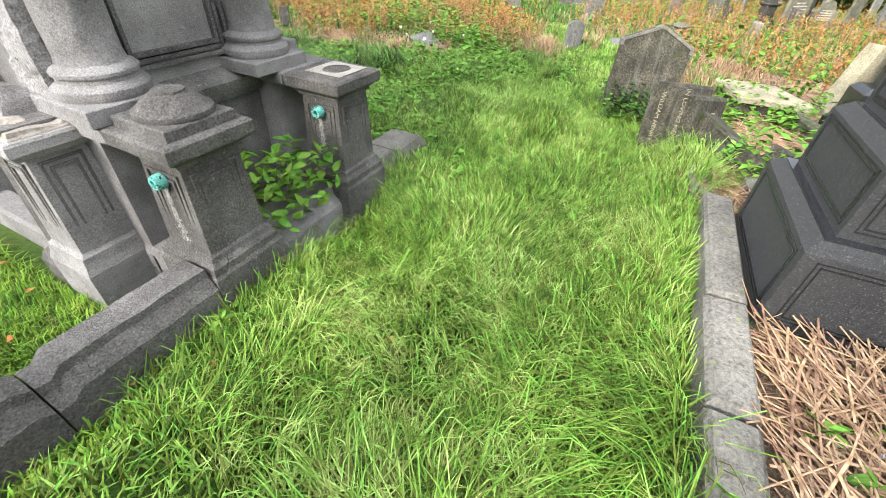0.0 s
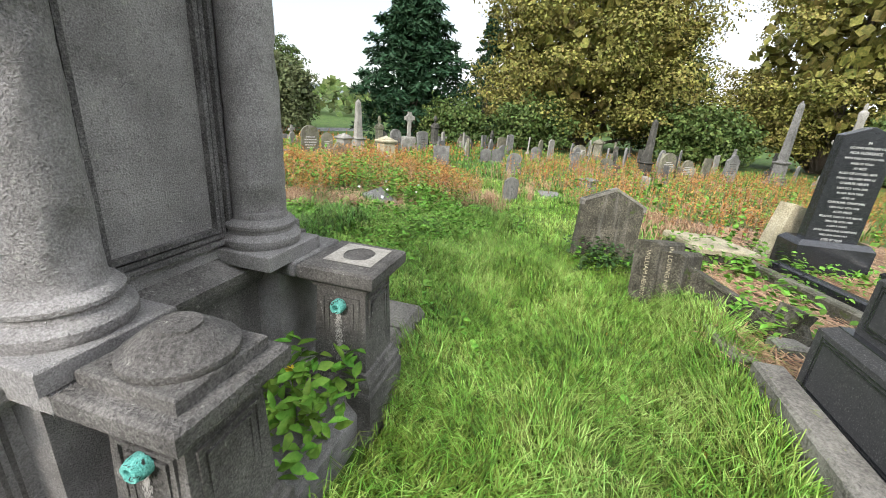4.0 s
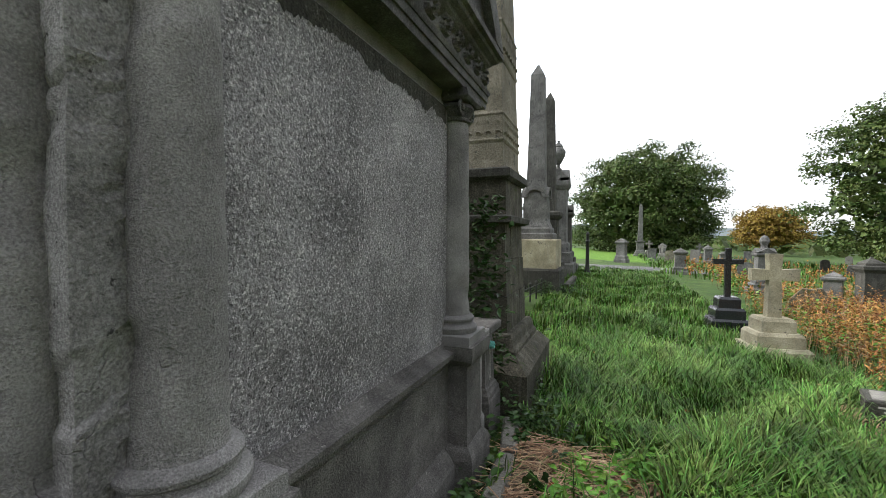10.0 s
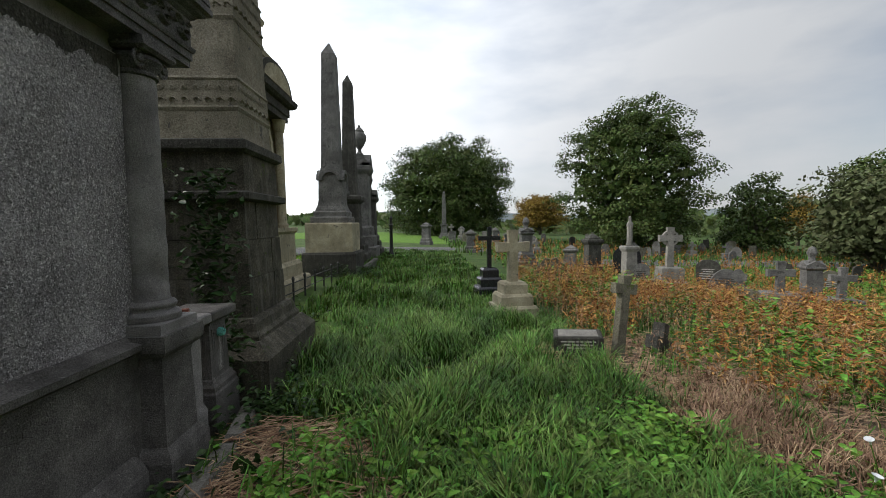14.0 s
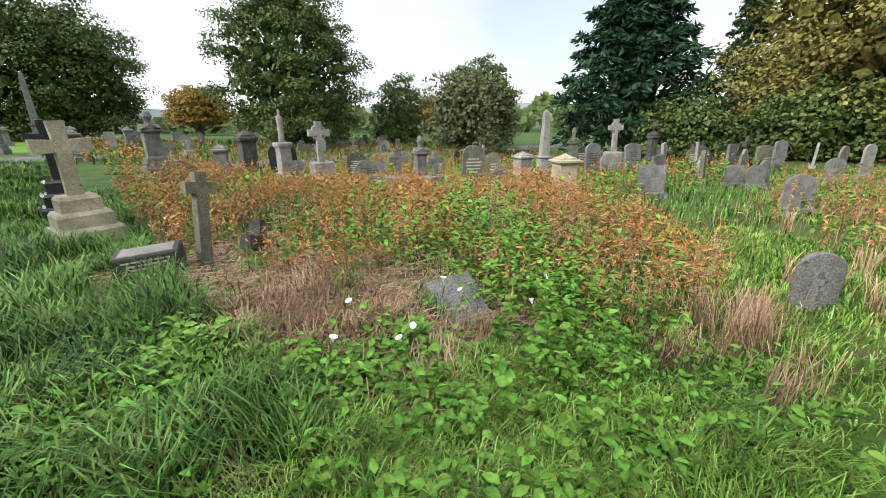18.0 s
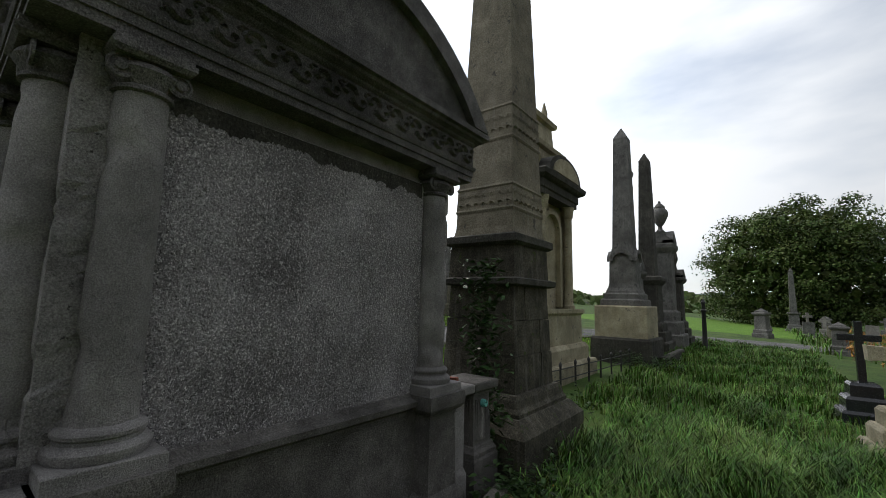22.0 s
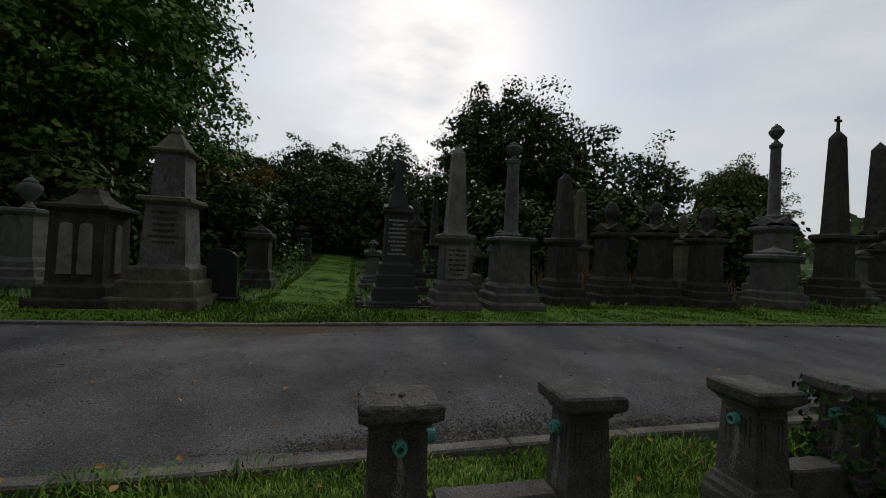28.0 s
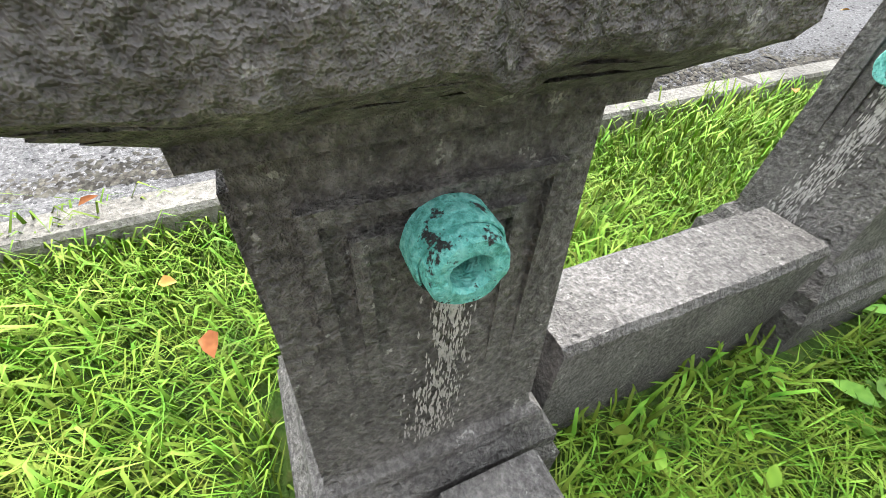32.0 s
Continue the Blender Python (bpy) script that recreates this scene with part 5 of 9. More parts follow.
for x0, x1, y0, y1, w in ((-30, -9.62, 4.85, 6.8, "mown green grass aisle"), (-11.6, -9.62, -12, 4.8, "mown green verge across the lane"), (-11.6, -9.7, 6.85, 26, "mown green verge before the west row"), (-14, 5, 42, 74, "mown green lawn beyond the lane's bend")):
    bed("lawn_patch", x0, x1, y0, y1, MOWN, w, "lawn", 0.10 if "aisle" in w else 0.05, 3, rise=0.01)
bed("ground_litter", -1.35, 0.14, 2.3, 4.46, SOIL, "brown mat of dry stalks on a grave", "ground")
bed("ground_litter", 1.15, 4.6, 2.3, 4.75, SOIL, "brown mat of dry stalks between grave kerbs", "ground", seed=4)
bed("ground_litter", 4.4, 9.5, -1.0, 4.2, SOIL, "brown mat of dry stalks among black headstones", "ground", seed=6)
bed("ground_litter", 0.6, 2.0, 7.6, 10.5, SOIL, "dry brown litter behind the monument", "ground", seed=8)
bed("ground_litter", 4.2, 6.8, 8.6, 11.6, SOIL, "dry brown litter among weeds", "ground", seed=9)
bed("ground_litter", 3.9, 6.2, 11.2, 13.4, SOIL, "dry brown litter round a fallen stone", "ground", seed=11)


def rail(p, q, wid, hgt, mat, label, mat_name="kerb_rail", tilt=0.0):
    a, b = Vector((*p, 0)), Vector((*q, 0))
    L_, m = (b - a).length, (a + b) / 2
    za, zb_ = gz(*p), gz(*q)
    t_ = thing("grave_kerb", label, "kerb", "kerb rails of the overgrown graves",
               at=Matrix.Translation((m.x, m.y, (za + zb_) / 2)) @ Matrix.Rotation(math.atan2(b.y - a.y, b.x - a.x), 4, "Z") @ Matrix.Rotation(-math.atan2(zb_ - za, L_), 4, "Y") @ Matrix.Rotation(tilt, 4, "X"))
    part("kerb_piece", loft(-L_ / 2, L_ / 2, -wid / 2, wid / 2, [(-0.2, 0), (hgt - 0.02, 0), (hgt, 0.02)], bevel=0.006, chip=0.004), mat, t_)
    return t_


rail((3.9, 3.74), (1.85, 3.28), 0.13, 0.2, MOSSY, "mossy stone kerb rail of an overgrown grave")
rail((3.9, 3.42), (1.85, 3.02), 0.11, 0.22, BLACK, "polished black granite kerb rail of a grave")
rail((1.72, 3.3), (1.62, 4.35), 0.16, 0.14, KERB, "worn kerb stone at the foot of a grave")
rail((4.0, 2.3), (2.2, 1.95), 0.11, 0.24, BLACK, "polished black granite kerb rail of a second grave", tilt=0.05)
rail((4.1, 1.95), (2.3, 1.5), 0.14, 0.16, KERB, "worn stone kerb rail between graves")
rail((4.2, 0.6), (2.4, 0.2), 0.14, 0.16, MOSSY, "mossy stone kerb rail of a grave")
rail((2.3, 4.66), (1.3, 4.6), 0.18, 0.12, MOSSY, "mossy kerb stone half sunk beside the path")

rail((-1.72, 3.62), (-1.72, 4.75), 0.16, 0.12, MOSSY, "mossy kerb stone of the grave before the granite column")
rail((-2.15, 3.3), (-2.9, 2.75), 0.14, 0.2, MOSSY, "mossy kerb stone running towards the gothic spire")
rail((-1.1, 3.35), (-1.75, 3.15), 0.14, 0.12, MOSSY, "mossy kerb stone in dead brambles")
t = thing("kerb_post", "small square mossy stone kerb post with a pyramid top", "kerb post", at=at(-2.02, 3.42, 12))
part("post", loft(-0.085, 0.085, -0.085, 0.085, [(-0.15, 0), (0.24, 0), (0.26, -0.012), (0.30, -0.012), (0.36, 0.065)], bevel=0.005, chip=0.008), MOSSY, t)

# ---- fallen celtic cross and its tipped base ----
t = thing("tipped_cross_base", "two-step stone cross base tipped on its side, with a cut inscription", "monument base",
          at=Matrix.Translation((2.86, 4.87, 0.27)) @ Matrix.Scale(0.86, 4) @ Matrix.Rotation(radians(52), 4, "Z") @ Matrix.Rotation(radians(8), 4, "X") @ Matrix.Rotation(radians(-82), 4, "Y"))
part("lower_step", loft(-0.36, 0.36, -0.36, 0.36, [(-0.14, 0), (0.09, 0), (0.12, 0.03)], bevel=0.01, chip=0.01), DMOSS, t, "inscribed lower step")
part("upper_step", loft(-0.27, 0.27, -0.27, 0.27, [(0.118, 0), (0.33, 0), (0.36, 0.03)], bevel=0.01, chip=0.01), DMOSS, t)
part("broken_socket", loft(-0.12, 0.12, -0.1, 0.1, [(0.358, 0), (0.372, 0.02)]), BUFF, t, "fresh buff break where the shaft stood")
for txt, z, d in (("WILLIAM HENRY", 0.0, 0.36), ("IN LOVING MEMORY", 0.2, 0.27)):
    letters(t, txt, 0.07, 0, -d - 0.002, z, BUFF, Matrix.Rotation(math.pi, 4, "Z"))
a, b = Vector((2.65, 4.62, 0)), Vector((1.75, 4.15, 0))
d_ = (b - a).normalized()
t = thing("fallen_cross", "fallen celtic stone cross lying broken in dry stalks", "cross",
          at=Matrix.Translation((2.68, 4.64, 0.30)) @ Matrix.Scale(0.76, 4) @ Matrix.Rotation(math.atan2(d_.y, d_.x), 4, "Z") @ Matrix.Rotation(radians(93), 4, "Y") @ Matrix.Rotation(radians(-18), 4, "Z"))
part("shaft", loft(-0.15, 0.15, -0.12, 0.12, [(0, 0), (0.95, 0.035)], bevel=0.012), DMOSS, t)
part("shaft_border", boxes((-0.11, -0.09, -0.126, -0.08, 0.08, 0.82), (0.08, 0.10, -0.126, -0.08, 0.08, 0.82), (-0.11, 0.10, -0.124, -0.08, 0.80, 0.825)), DMOSS, t)
bm = cross_shape(0.62, 0.62, 0.1, 0.0, 0.25, th=0.2)
bm.transform(Matrix.Translation((0, 0, 0.93)))
part("cross_head", bm, DMOSS, t)
bm = bmesh.new()
n = 28
rings = [[bm.verts.new((r * math.cos(2 * math.pi * k / n), yy, 1.24 + r * math.sin(2 * math.pi * k / n))) for k in range(n)] for r, yy in ((0.17, -0.06), (0.235, -0.06), (0.235, 0.06), (0.17, 0.06))]
for i in range(4):
    for k in range(n):
        bm.faces.new((rings[i][k], rings[i][(k + 1) % n], rings[(i + 1) % 4][(k + 1) % n], rings[(i + 1) % 4][k]))
part("wheel_ring", bm, DMOSS, t)
t = thing("ledger_slab", "mossy yellow-topped stone slab on a low block", "grave slab", at=at(4.2, 4.05, 14, (2, 3)))
part("body", loft(-0.44, 0.44, -0.34, 0.34, [(-0.1, 0.02), (0.24, 0.02)], chip=0.01), DMOSS, t)
part("top", loft(-0.46, 0.46, -0.36, 0.36, [(0.24, 0.0), (0.29, 0), (0.31, 0.02)], bevel=0.01, chip=0.02), BUFF, t, "yellowed lichen-covered top")
t = headstone(3.96, 5.31, 0.79, 1.12, "gable", DMOSS, -78, (-4, 3), "dark mossy gable-topped headstone sunk in the grass beside a path", base=False, thick=0.11, group="")
for s in (-1, 1):
    part("coping", plate([(s * 0.405, 0.945), (0, 1.135), (0, 1.10), (s * 0.365, 0.93), (s * 0.365, 0.88), (s * 0.405, 0.875)], -0.065, 0.065, 0.004), KERB, t, "pale worn coping along the gable")

# ---- black polished headstones ----
INSCR = [("IN", 0.05), ("LOVING MEMORY OF", 0.048), ("ADA FLORENCE", 0.058), ("WHO DIED OCT 9TH 1904", 0.042), ("AGED 20 YEARS", 0.042), ("AT REST", 0.046), ("ALSO OF LOUISA AMY", 0.05),
         ("DEARLY BELOVED WIFE OF", 0.042), ("CHARLES HENRY", 0.05), ("DIED OCT 13TH 1938", 0.042), ("IN HER 56TH YEAR", 0.042), ("ALSO OF", 0.042), ("CAROLINE CHAPMAN", 0.05),
         ("DIED OCT 17TH 1938", 0.042), ("ALSO FRED", 0.05), ("BELOVED SON OF THE ABOVE", 0.042), ("DIED FEB 18TH 1909", 0.042), ("AGED 3 YEARS", 0.042), ("ALSO CAROLINE CHAPMAN", 0.046), ("DIED JAN 18TH 1951", 0.042), ("AGED 87 YEARS", 0.042)]
INSCR2 = [("IN", 0.05), ("MEMORY OF", 0.05), ("ELIZABETH", 0.06), ("WHO DIED", 0.045), ("MARY ALICE", 0.058), ("AND DAUGHTER", 0.045), ("OF FRED", 0.045), ("JOSEPH", 0.058), ("ALSO", 0.045), ("ROSE", 0.058), ("DIED AGED 70 YEARS", 0.045), ("FRED", 0.058), ("DIED AGED 76 YEARS", 0.045),
          ("JESSE MARY", 0.058), ("DIED NOVEMBER", 0.045), ("AGED 77 YEARS", 0.045), ("LILY", 0.058), ("DIED FEBRUARY", 0.045), ("AGED 76 YEARS", 0.045)]
for x, y, w, h, lines, lab in ((4.25, 2.83, 0.56, 1.62, INSCR, "tall polished black granite headstone with a slanted top and white lettering"), (4.45, 1.32, 0.58, 1.75, INSCR2, "second polished black granite headstone with a pointed top and white lettering")):
    t = thing("headstone", lab, "headstone", "black granite headstones", at=at(x, y, -84, z=0.2, sink=0.0))
    block(t, "base", w * 0.72, 0.2, [(-0.2, 0), (0.28, 0), (0.34, 0.05)], BLACK, "black granite base", chip=0)
    part("slab", plate([(-w / 2, 0.335), (w / 2, 0.335), (w / 2 * 0.94, h - 0.10), (0.0, h), (-w / 2 * 0.94, h - 0.10)], -0.07, 0.07, 0.006), BLACK, t)
    z = h - 0.18
    for txt, s in lines:
        letters(t, txt, s * 0.76, 0, -0.0715, z)
        z -= 0.055 if h < 1.7 else 0.065
headstone(4.52, 3.25, 0.3, 0.86, "flat", BUFF, -60, (0, 14), "leaning narrow buff stone beside a black headstone", base=False, thick=0.2, group="")
t = cross(5.1, -1.1, 0.5, 1.95, BLACKSTONE, -75, label="dark ivy-hung stone cross on two steps", tiers=2, group="", arm=0.085)

# ---- concrete terrace by the lane ----
TZ = 0.40
terrace = tagged(new("terrace"), "cracked concrete terrace slabs under the monuments by the lane", "pavement", kind="structure")
for xa, xb, ya, yb in ((-4.75, -3.42, 3.85, 5.16), (-3.40, -1.95, 3.85, 5.16), (-4.30, -3.42, 5.18, 6.62), (-3.40, -1.95, 5.18, 6.62)):
    part("slab", loft(xa, xb, ya, yb, [(-0.1, 0), (0.29, 0), (0.30, 0.01)], bevel=0.006), CONCRETE, terrace)

# ---- draped urn monument ----
t = thing("urn_monument", "dark weathered stone monument with a draped urn, on a concrete terrace", "monument", at=(-2.63, 5.94, TZ - 0.06))
def um(z):
    return z - TZ
block(t, "base_slab", 0.445, 0.445, [(um(0.26), 0), (um(0.54), 0), (um(0.56), 0.02)], DMOSS, "dark lichen-spotted base slab")
block(t, "base_step", 0.315, 0.315, [(um(0.538), 0), (um(0.82), 0), (um(0.85), 0.03)], BLACKSTONE)
block(t, "base_step", 0.275, 0.275, [(um(0.848), 0), (um(1.09), 0), (um(1.16), 0.05)], BLACKSTONE)
block(t, "die", 0.222, 0.222, [(um(1.158), 0), (um(1.82), 0.01)], DMOSS, "stained brown-grey die")
block(t, "cap", 0.26, 0.26, [(um(1.82), 0.035), (um(1.85), 0.01), (um(1.87), 0.0), (um(1.95), 0.0)], DMOSS, bevel=0.004)
pediment(t, 0.25, 0.25, um(1.94), 0.10, DMOSS, 0.015)
block(t, "urn_plinth", 0.15, 0.15, [(um(1.95), 0), (um(2.06), 0.01)], DMOSS)
bm = bmesh.new()
n, rows = 64, 34
rings = []
for k in range(rows):
    f = k / (rows - 1)
    r = (0.20 - 0.10 * f * (1 - 0.55 * f) + 0.014 * math.sin(7 * f)) * (1 if f < 0.86 else math.sqrt(max(0.02, 1 - ((f - 0.86) / 0.14) ** 2)))
    ring = []
    for i in range(n):
        a = 2 * math.pi * i / n
        fold = 0.034 * math.sin(2 * a + 5.5 * f) + 0.034 * abs(math.sin(3.0 * a - 5.5 * f)) ** 0.6 + 0.014 * abs(math.sin(7 * a + 4 * f)) - 0.03 + 0.022 * noise.noise((math.cos(a) * 2.4, math.sin(a) * 2.4, f * 5))
        ring.append(bm.verts.new(((r + fold) * math.cos(a) + 0.02 * f, (r * 0.85 + fold) * math.sin(a) - 0.03 * f * f, um(2.055) + 0.55 * f + (0.05 * math.cos(a) + 0.04 * math.sin(a)) * f * f)))
    rings.append(ring)
for ra, rb in zip(rings, rings[1:]):
    for i in range(n):
        bm.faces.new((ra[i], ra[(i + 1) % n], rb[(i + 1) % n], rb[i]))
bm.faces.new(rings[-1])
part("draped_urn", bm, DMOSS, t, "broken urn under a carved cloth", True)

# ---- pink granite column ----
t = thing("granite_column", "tall pink granite column on a flared pedestal with dark joints", "column", at=(-2.62, 4.37, TZ))
CH = 0.0
block(t, "foundation_slab", 0.645, 0.645, [(um(0.20), 0), (um(0.49), 0), (um(0.50), 0.01)], BLACKSTONE, "dark mossy foundation slab")
block(t, "base_step", 0.60, 0.60, [(um(0.498), 0), (um(0.75), 0), (um(0.81), 0.07)], PINK, chip=CH)
block(t, "joint", 0.52, 0.52, [(um(0.808), 0), (um(0.835), 0)], BLACKSTONE, "dark stained joint", chip=CH)
block(t, "base_step", 0.51, 0.51, [(um(0.833), 0), (um(1.0), 0), (um(1.06), 0.07)], PINK, chip=CH)
block(t, "joint", 0.435, 0.435, [(um(1.058), 0), (um(1.09), 0)], BLACKSTONE, "dark stained joint", chip=CH)
block(t, "flared_die", 0.43, 0.43, [(um(1.088), 0.0), (um(1.12), 0.0), (um(1.18), 0.05), (um(1.3), 0.105), (um(1.45), 0.14), (um(1.66), 0.158), (um(1.71), 0.16), (um(1.86), 0.262)], PINK, "flared pink die", bevel=0.004, chip=CH)
for k in range(4):
    bm = plate([(-0.215, um(1.70)), (0.215, um(1.70)), (0.0, um(1.88))], -0.276, -0.10)
    bm.transform(Matrix.Rotation(math.pi / 2 * k, 4, "Z"))
    part("gablet", bm, PINK, t)
part("dark_ring", lathe(0, 0, [(0.17, um(1.80)), (0.18, um(1.84)), (0.18, um(1.93)), (0.165, um(1.94)), (0.19, um(1.96)), (0.20, um(1.985)), (0.19, um(2.01)), (0.165, um(2.03)), (0.16, um(2.06)), (0.178, um(2.08)), (0.183, um(2.10)), (0.175, um(2.12)), (0.155, um(2.14))], 32), BLACK, t, "dark polished base rings", True)
part("column_shaft", lathe(0, 0, [(0.152, um(2.138)), (0.15, um(2.2)), (0.145, um(3.0)), (0.13, um(4.0)), (0.12, um(4.5))], 36), PINK, t, "slightly tapering pink shaft", True)
part("column_top", lathe(0, 0, [(0.12, um(4.498)), (0.16, um(4.52)), (0.17, um(4.58)), (0.13, um(4.62)), (0.07, um(4.66)), (0.14, um(4.75)), (0.15, um(4.86)), (0.08, um(4.96)), (0.01, um(5.0))], 24), PINK, t, "urn finial", True)

# ---- dark gothic spire ----
zs = 0.36
t = thing("gothic_spire", "soot-black gothic spire monument with a scaled skirt and tracery", "monument", at=(-3.75, 1.95, zs))
block(t, "base_step", 0.78, 0.78, [(-0.2, 0), (0.26, 0), (0.3, 0.03)], BLACKSTONE)
block(t, "base_step", 0.66, 0.66, [(0.298, 0), (0.55, 0), (0.62, 0.06)], BLACKSTONE)
block(t, "die", 0.52, 0.52, [(0.618, -0.03), (0.68, 0), (1.12, 0.01)], BLACKSTONE)
block(t, "skirt", 0.56, 0.56, [(1.12, 0.02), (1.16, 0), (1.2, 0), (1.62, 0.17), (1.68, 0.17)], BLACKSTONE)
scale = bmesh.new()
for f in range(4):
    tmp_rows = []
    for r in range(5):
        z = 1.22 + r * 0.08
        d = 0.565 - (z - 1.2) * 0.405
        for k in range(-5 + (r + 1) // 2, 6 - (r + 1) // 2):
            u = (k + (0.5 if r % 2 else 0)) * 0.085
            if abs(u) < d - 0.05:
                bm2 = [Vector((u - 0.035, -d - 0.004, z + 0.07)), Vector((u + 0.035, -d - 0.004, z + 0.07)), Vector((u + 0.035, -d - 0.022, z + 0.02)), Vector((u, -d - 0.03, z - 0.01)), Vector((u - 0.035, -d - 0.022, z + 0.02))]
                rot = Matrix.Rotation(math.pi / 2 * f, 4, "Z")
                scale.faces.new([scale.verts.new(rot @ v) for v in bm2])
tagged(part("scale_carving", scale, BLACKSTONE, t), "rows of carved overlapping scales", kind="stuff")
for f in range(4):
    bm = plate([(-0.2, 1.2), (0.2, 1.2), (0, 1.62)], -0.60, -0.45, 0.006)
    bm.transform(Matrix.Rotation(math.pi / 2 * f, 4, "Z"))
    part("gablet", bm, BLACKSTONE, t)
block(t, "ring_moulding", 0.43, 0.43, [(1.676, 0.02), (1.70, 0), (1.76, 0), (1.80, 0.05), (1.84, 0.06)], BLACKSTONE)
block(t, "shaft", 0.34, 0.34, [(1.838, 0), (1.9, 0.02), (5.6, 0.17), (5.7, 0.13), (5.78, 0.13), (6.6, 0.32)], BLACKSTONE, "tapering shaft with carved tracery", chip=0)
for f in range(4):
    bm = bmesh.new()
    for z0, z1 in ((2.05, 3.3), (3.45, 4.6)):
        d0, d1 = 0.32 - (z0 - 1.9) * 0.0405, 0.32 - (z1 - 1.9) * 0.0405
        for s in (-1, 1):
            u0, u1 = s * (d0 - 0.05), s * (d1 - 0.05)
            vs = [(u0 - 0.02, -d0 - 0.016, z0), (u0 + 0.02, -d0 - 0.016, z0), (u1 + 0.02, -d1 - 0.016, z1), (u1 - 0.02, -d1 - 0.016, z1)]
            ws = [(a_, b_ + 0.03, c_) for a_, b_, c_ in vs]
            V1, V2 = [bm.verts.new(v) for v in vs], [bm.verts.new(v) for v in ws]
            bm.faces.new(V1)
            for i in range(4):
                bm.faces.new((V1[i], V2[i], V2[(i + 1) % 4], V1[(i + 1) % 4]))
        for k in range(5):
            zc = z0 + 0.18 + k * (z1 - z0 - 0.3) / 4
            dd = 0.32 - (zc - 1.9) * 0.0405
            loft(-0.06, 0.06, -dd - 0.014, -dd + 0.01, [(zc - 0.012, 0), (zc + 0.012, 0)], bm)
        n = 16
        zc, dd = z1 - 0.1, 0.32 - (z1 - 0.1 - 1.9) * 0.0405
        prev = None
        for k in range(n + 1):
            a = 2 * math.pi * k / n
            ring = [bm.verts.new((r * math.cos(a), -dd - 0.016, zc + r * math.sin(a))) for r in (0.09, 0.12)]
            if prev:
                bm.faces.new((prev[0], prev[1], ring[1], ring[0]))
            prev = ring
    bm.transform(Matrix.Rotation(math.pi / 2 * f, 4, "Z"))
    part("tracery", bm, BLACKSTONE, t, "raised gothic tracery")

# ---- coursed obelisk on a great pedestal ----
ocx, ocy = -0.02, 11.56
t = thing("obelisk", "great dark stone obelisk on a coursed battered pedestal beside the path", "obelisk", at=(ocx, ocy, 0))
block(t, "base_block", 0.76, 0.80, [(-0.3, 0), (0.36, 0), (0.50, 0.13)], DMOSS)
block(t, "sloped_moulding", 0.61, 0.63, [(0.498, 0), (0.54, 0), (0.58, 0.03), (0.66, 0.045), (0.70, 0.07)], DMOSS)
zc = 0.70
rr = random.Random(2)
for k in range(3):
    z1 = zc + 0.385
    d0, d1 = 0.075 + 0.02 * k, 0.075 + 0.02 * (k + 1)
    cut = rr.uniform(-0.2, 0.2)
    for a0, a1 in ((-0.565 + d0, cut - 0.003), (cut + 0.003, 0.565 - d0)):
        bm = loft(-0.565 + d0, 0.565 - d0, a0, a1, [(zc + 0.003, 0), (z1 - 0.003, 0.012)], bevel=0.006, seed=k, chip=0.003)
        part("course_stone", bm, DMOSS, t)
    zc = z1
block(t, "band", 0.47, 0.47, [(zc, 0.0), (zc + 0.02, -0.05), (zc + 0.08, -0.055), (zc + 0.10, 0.0)], BLACKSTONE)
block(t, "upper_die", 0.455, 0.455, [(zc + 0.098, 0), (2.33, 0.015)], DMOSS)
block(t, "dark_cap", 0.47, 0.47, [(2.328, 0.01), (2.36, -0.03), (2.44, -0.03), (2.46, 0.02)], BLACKSTONE)
block(t, "shaft", 0.40, 0.40, [(2.458, -0.02), (2.55, 0), (6.8, 0.15), (7.25, 0.39)], TAN, "tapering shaft with carved bands", chip=0.0)
for z0, bh in ((2.74, 0.34), (3.62, 0.46)):
    d = 0.40 - (z0 - 2.55) * 0.035
    block(t, "carved_band", d, d, [(z0, -0.004), (z0 + 0.03, -0.016), (z0 + 0.05, -0.006), (z0 + bh - 0.05, 0.004), (z0 + bh - 0.03, -0.008), (z0 + bh, 0.008)], TAN, "carved ornament band", bevel=0.003, chip=0)
    for f in range(4):
        bm = bmesh.new()
        for k in range(7):
            u = -d + d * 2 * (k + 0.5) / 7
            leaf_scroll(bm, Vector((u, -d - 0.004, z0 + bh * 0.28)), Vector((1, 0, 0)), Vector((0, -1, 0)), Vector((0, 0, 1)), 0.042)
            for q in range(5):
                a = radians(-60 + 30 * q)
                c, e = Vector((u, -d - 0.003, z0 + bh * 0.56)), Vector((u + 0.05 * math.sin(a), -d + 0.002, z0 + bh * 0.56 + 0.09 * math.cos(a)))
                side = Vector((0.009 * math.cos(a), 0, -0.009 * math.sin(a)))
                m_ = (c + e) / 2 + Vector((0, -0.014, 0))
                bm.faces.new([bm.verts.new(v) for v in (c, m_ + side, e, m_ - side)])
        bm.transform(Matrix.Rotation(math.pi / 2 * f, 4, "Z"))
        tagged(part("band_carving", bm, TAN, t), "carved leaves and palmettes on the shaft", kind="stuff")

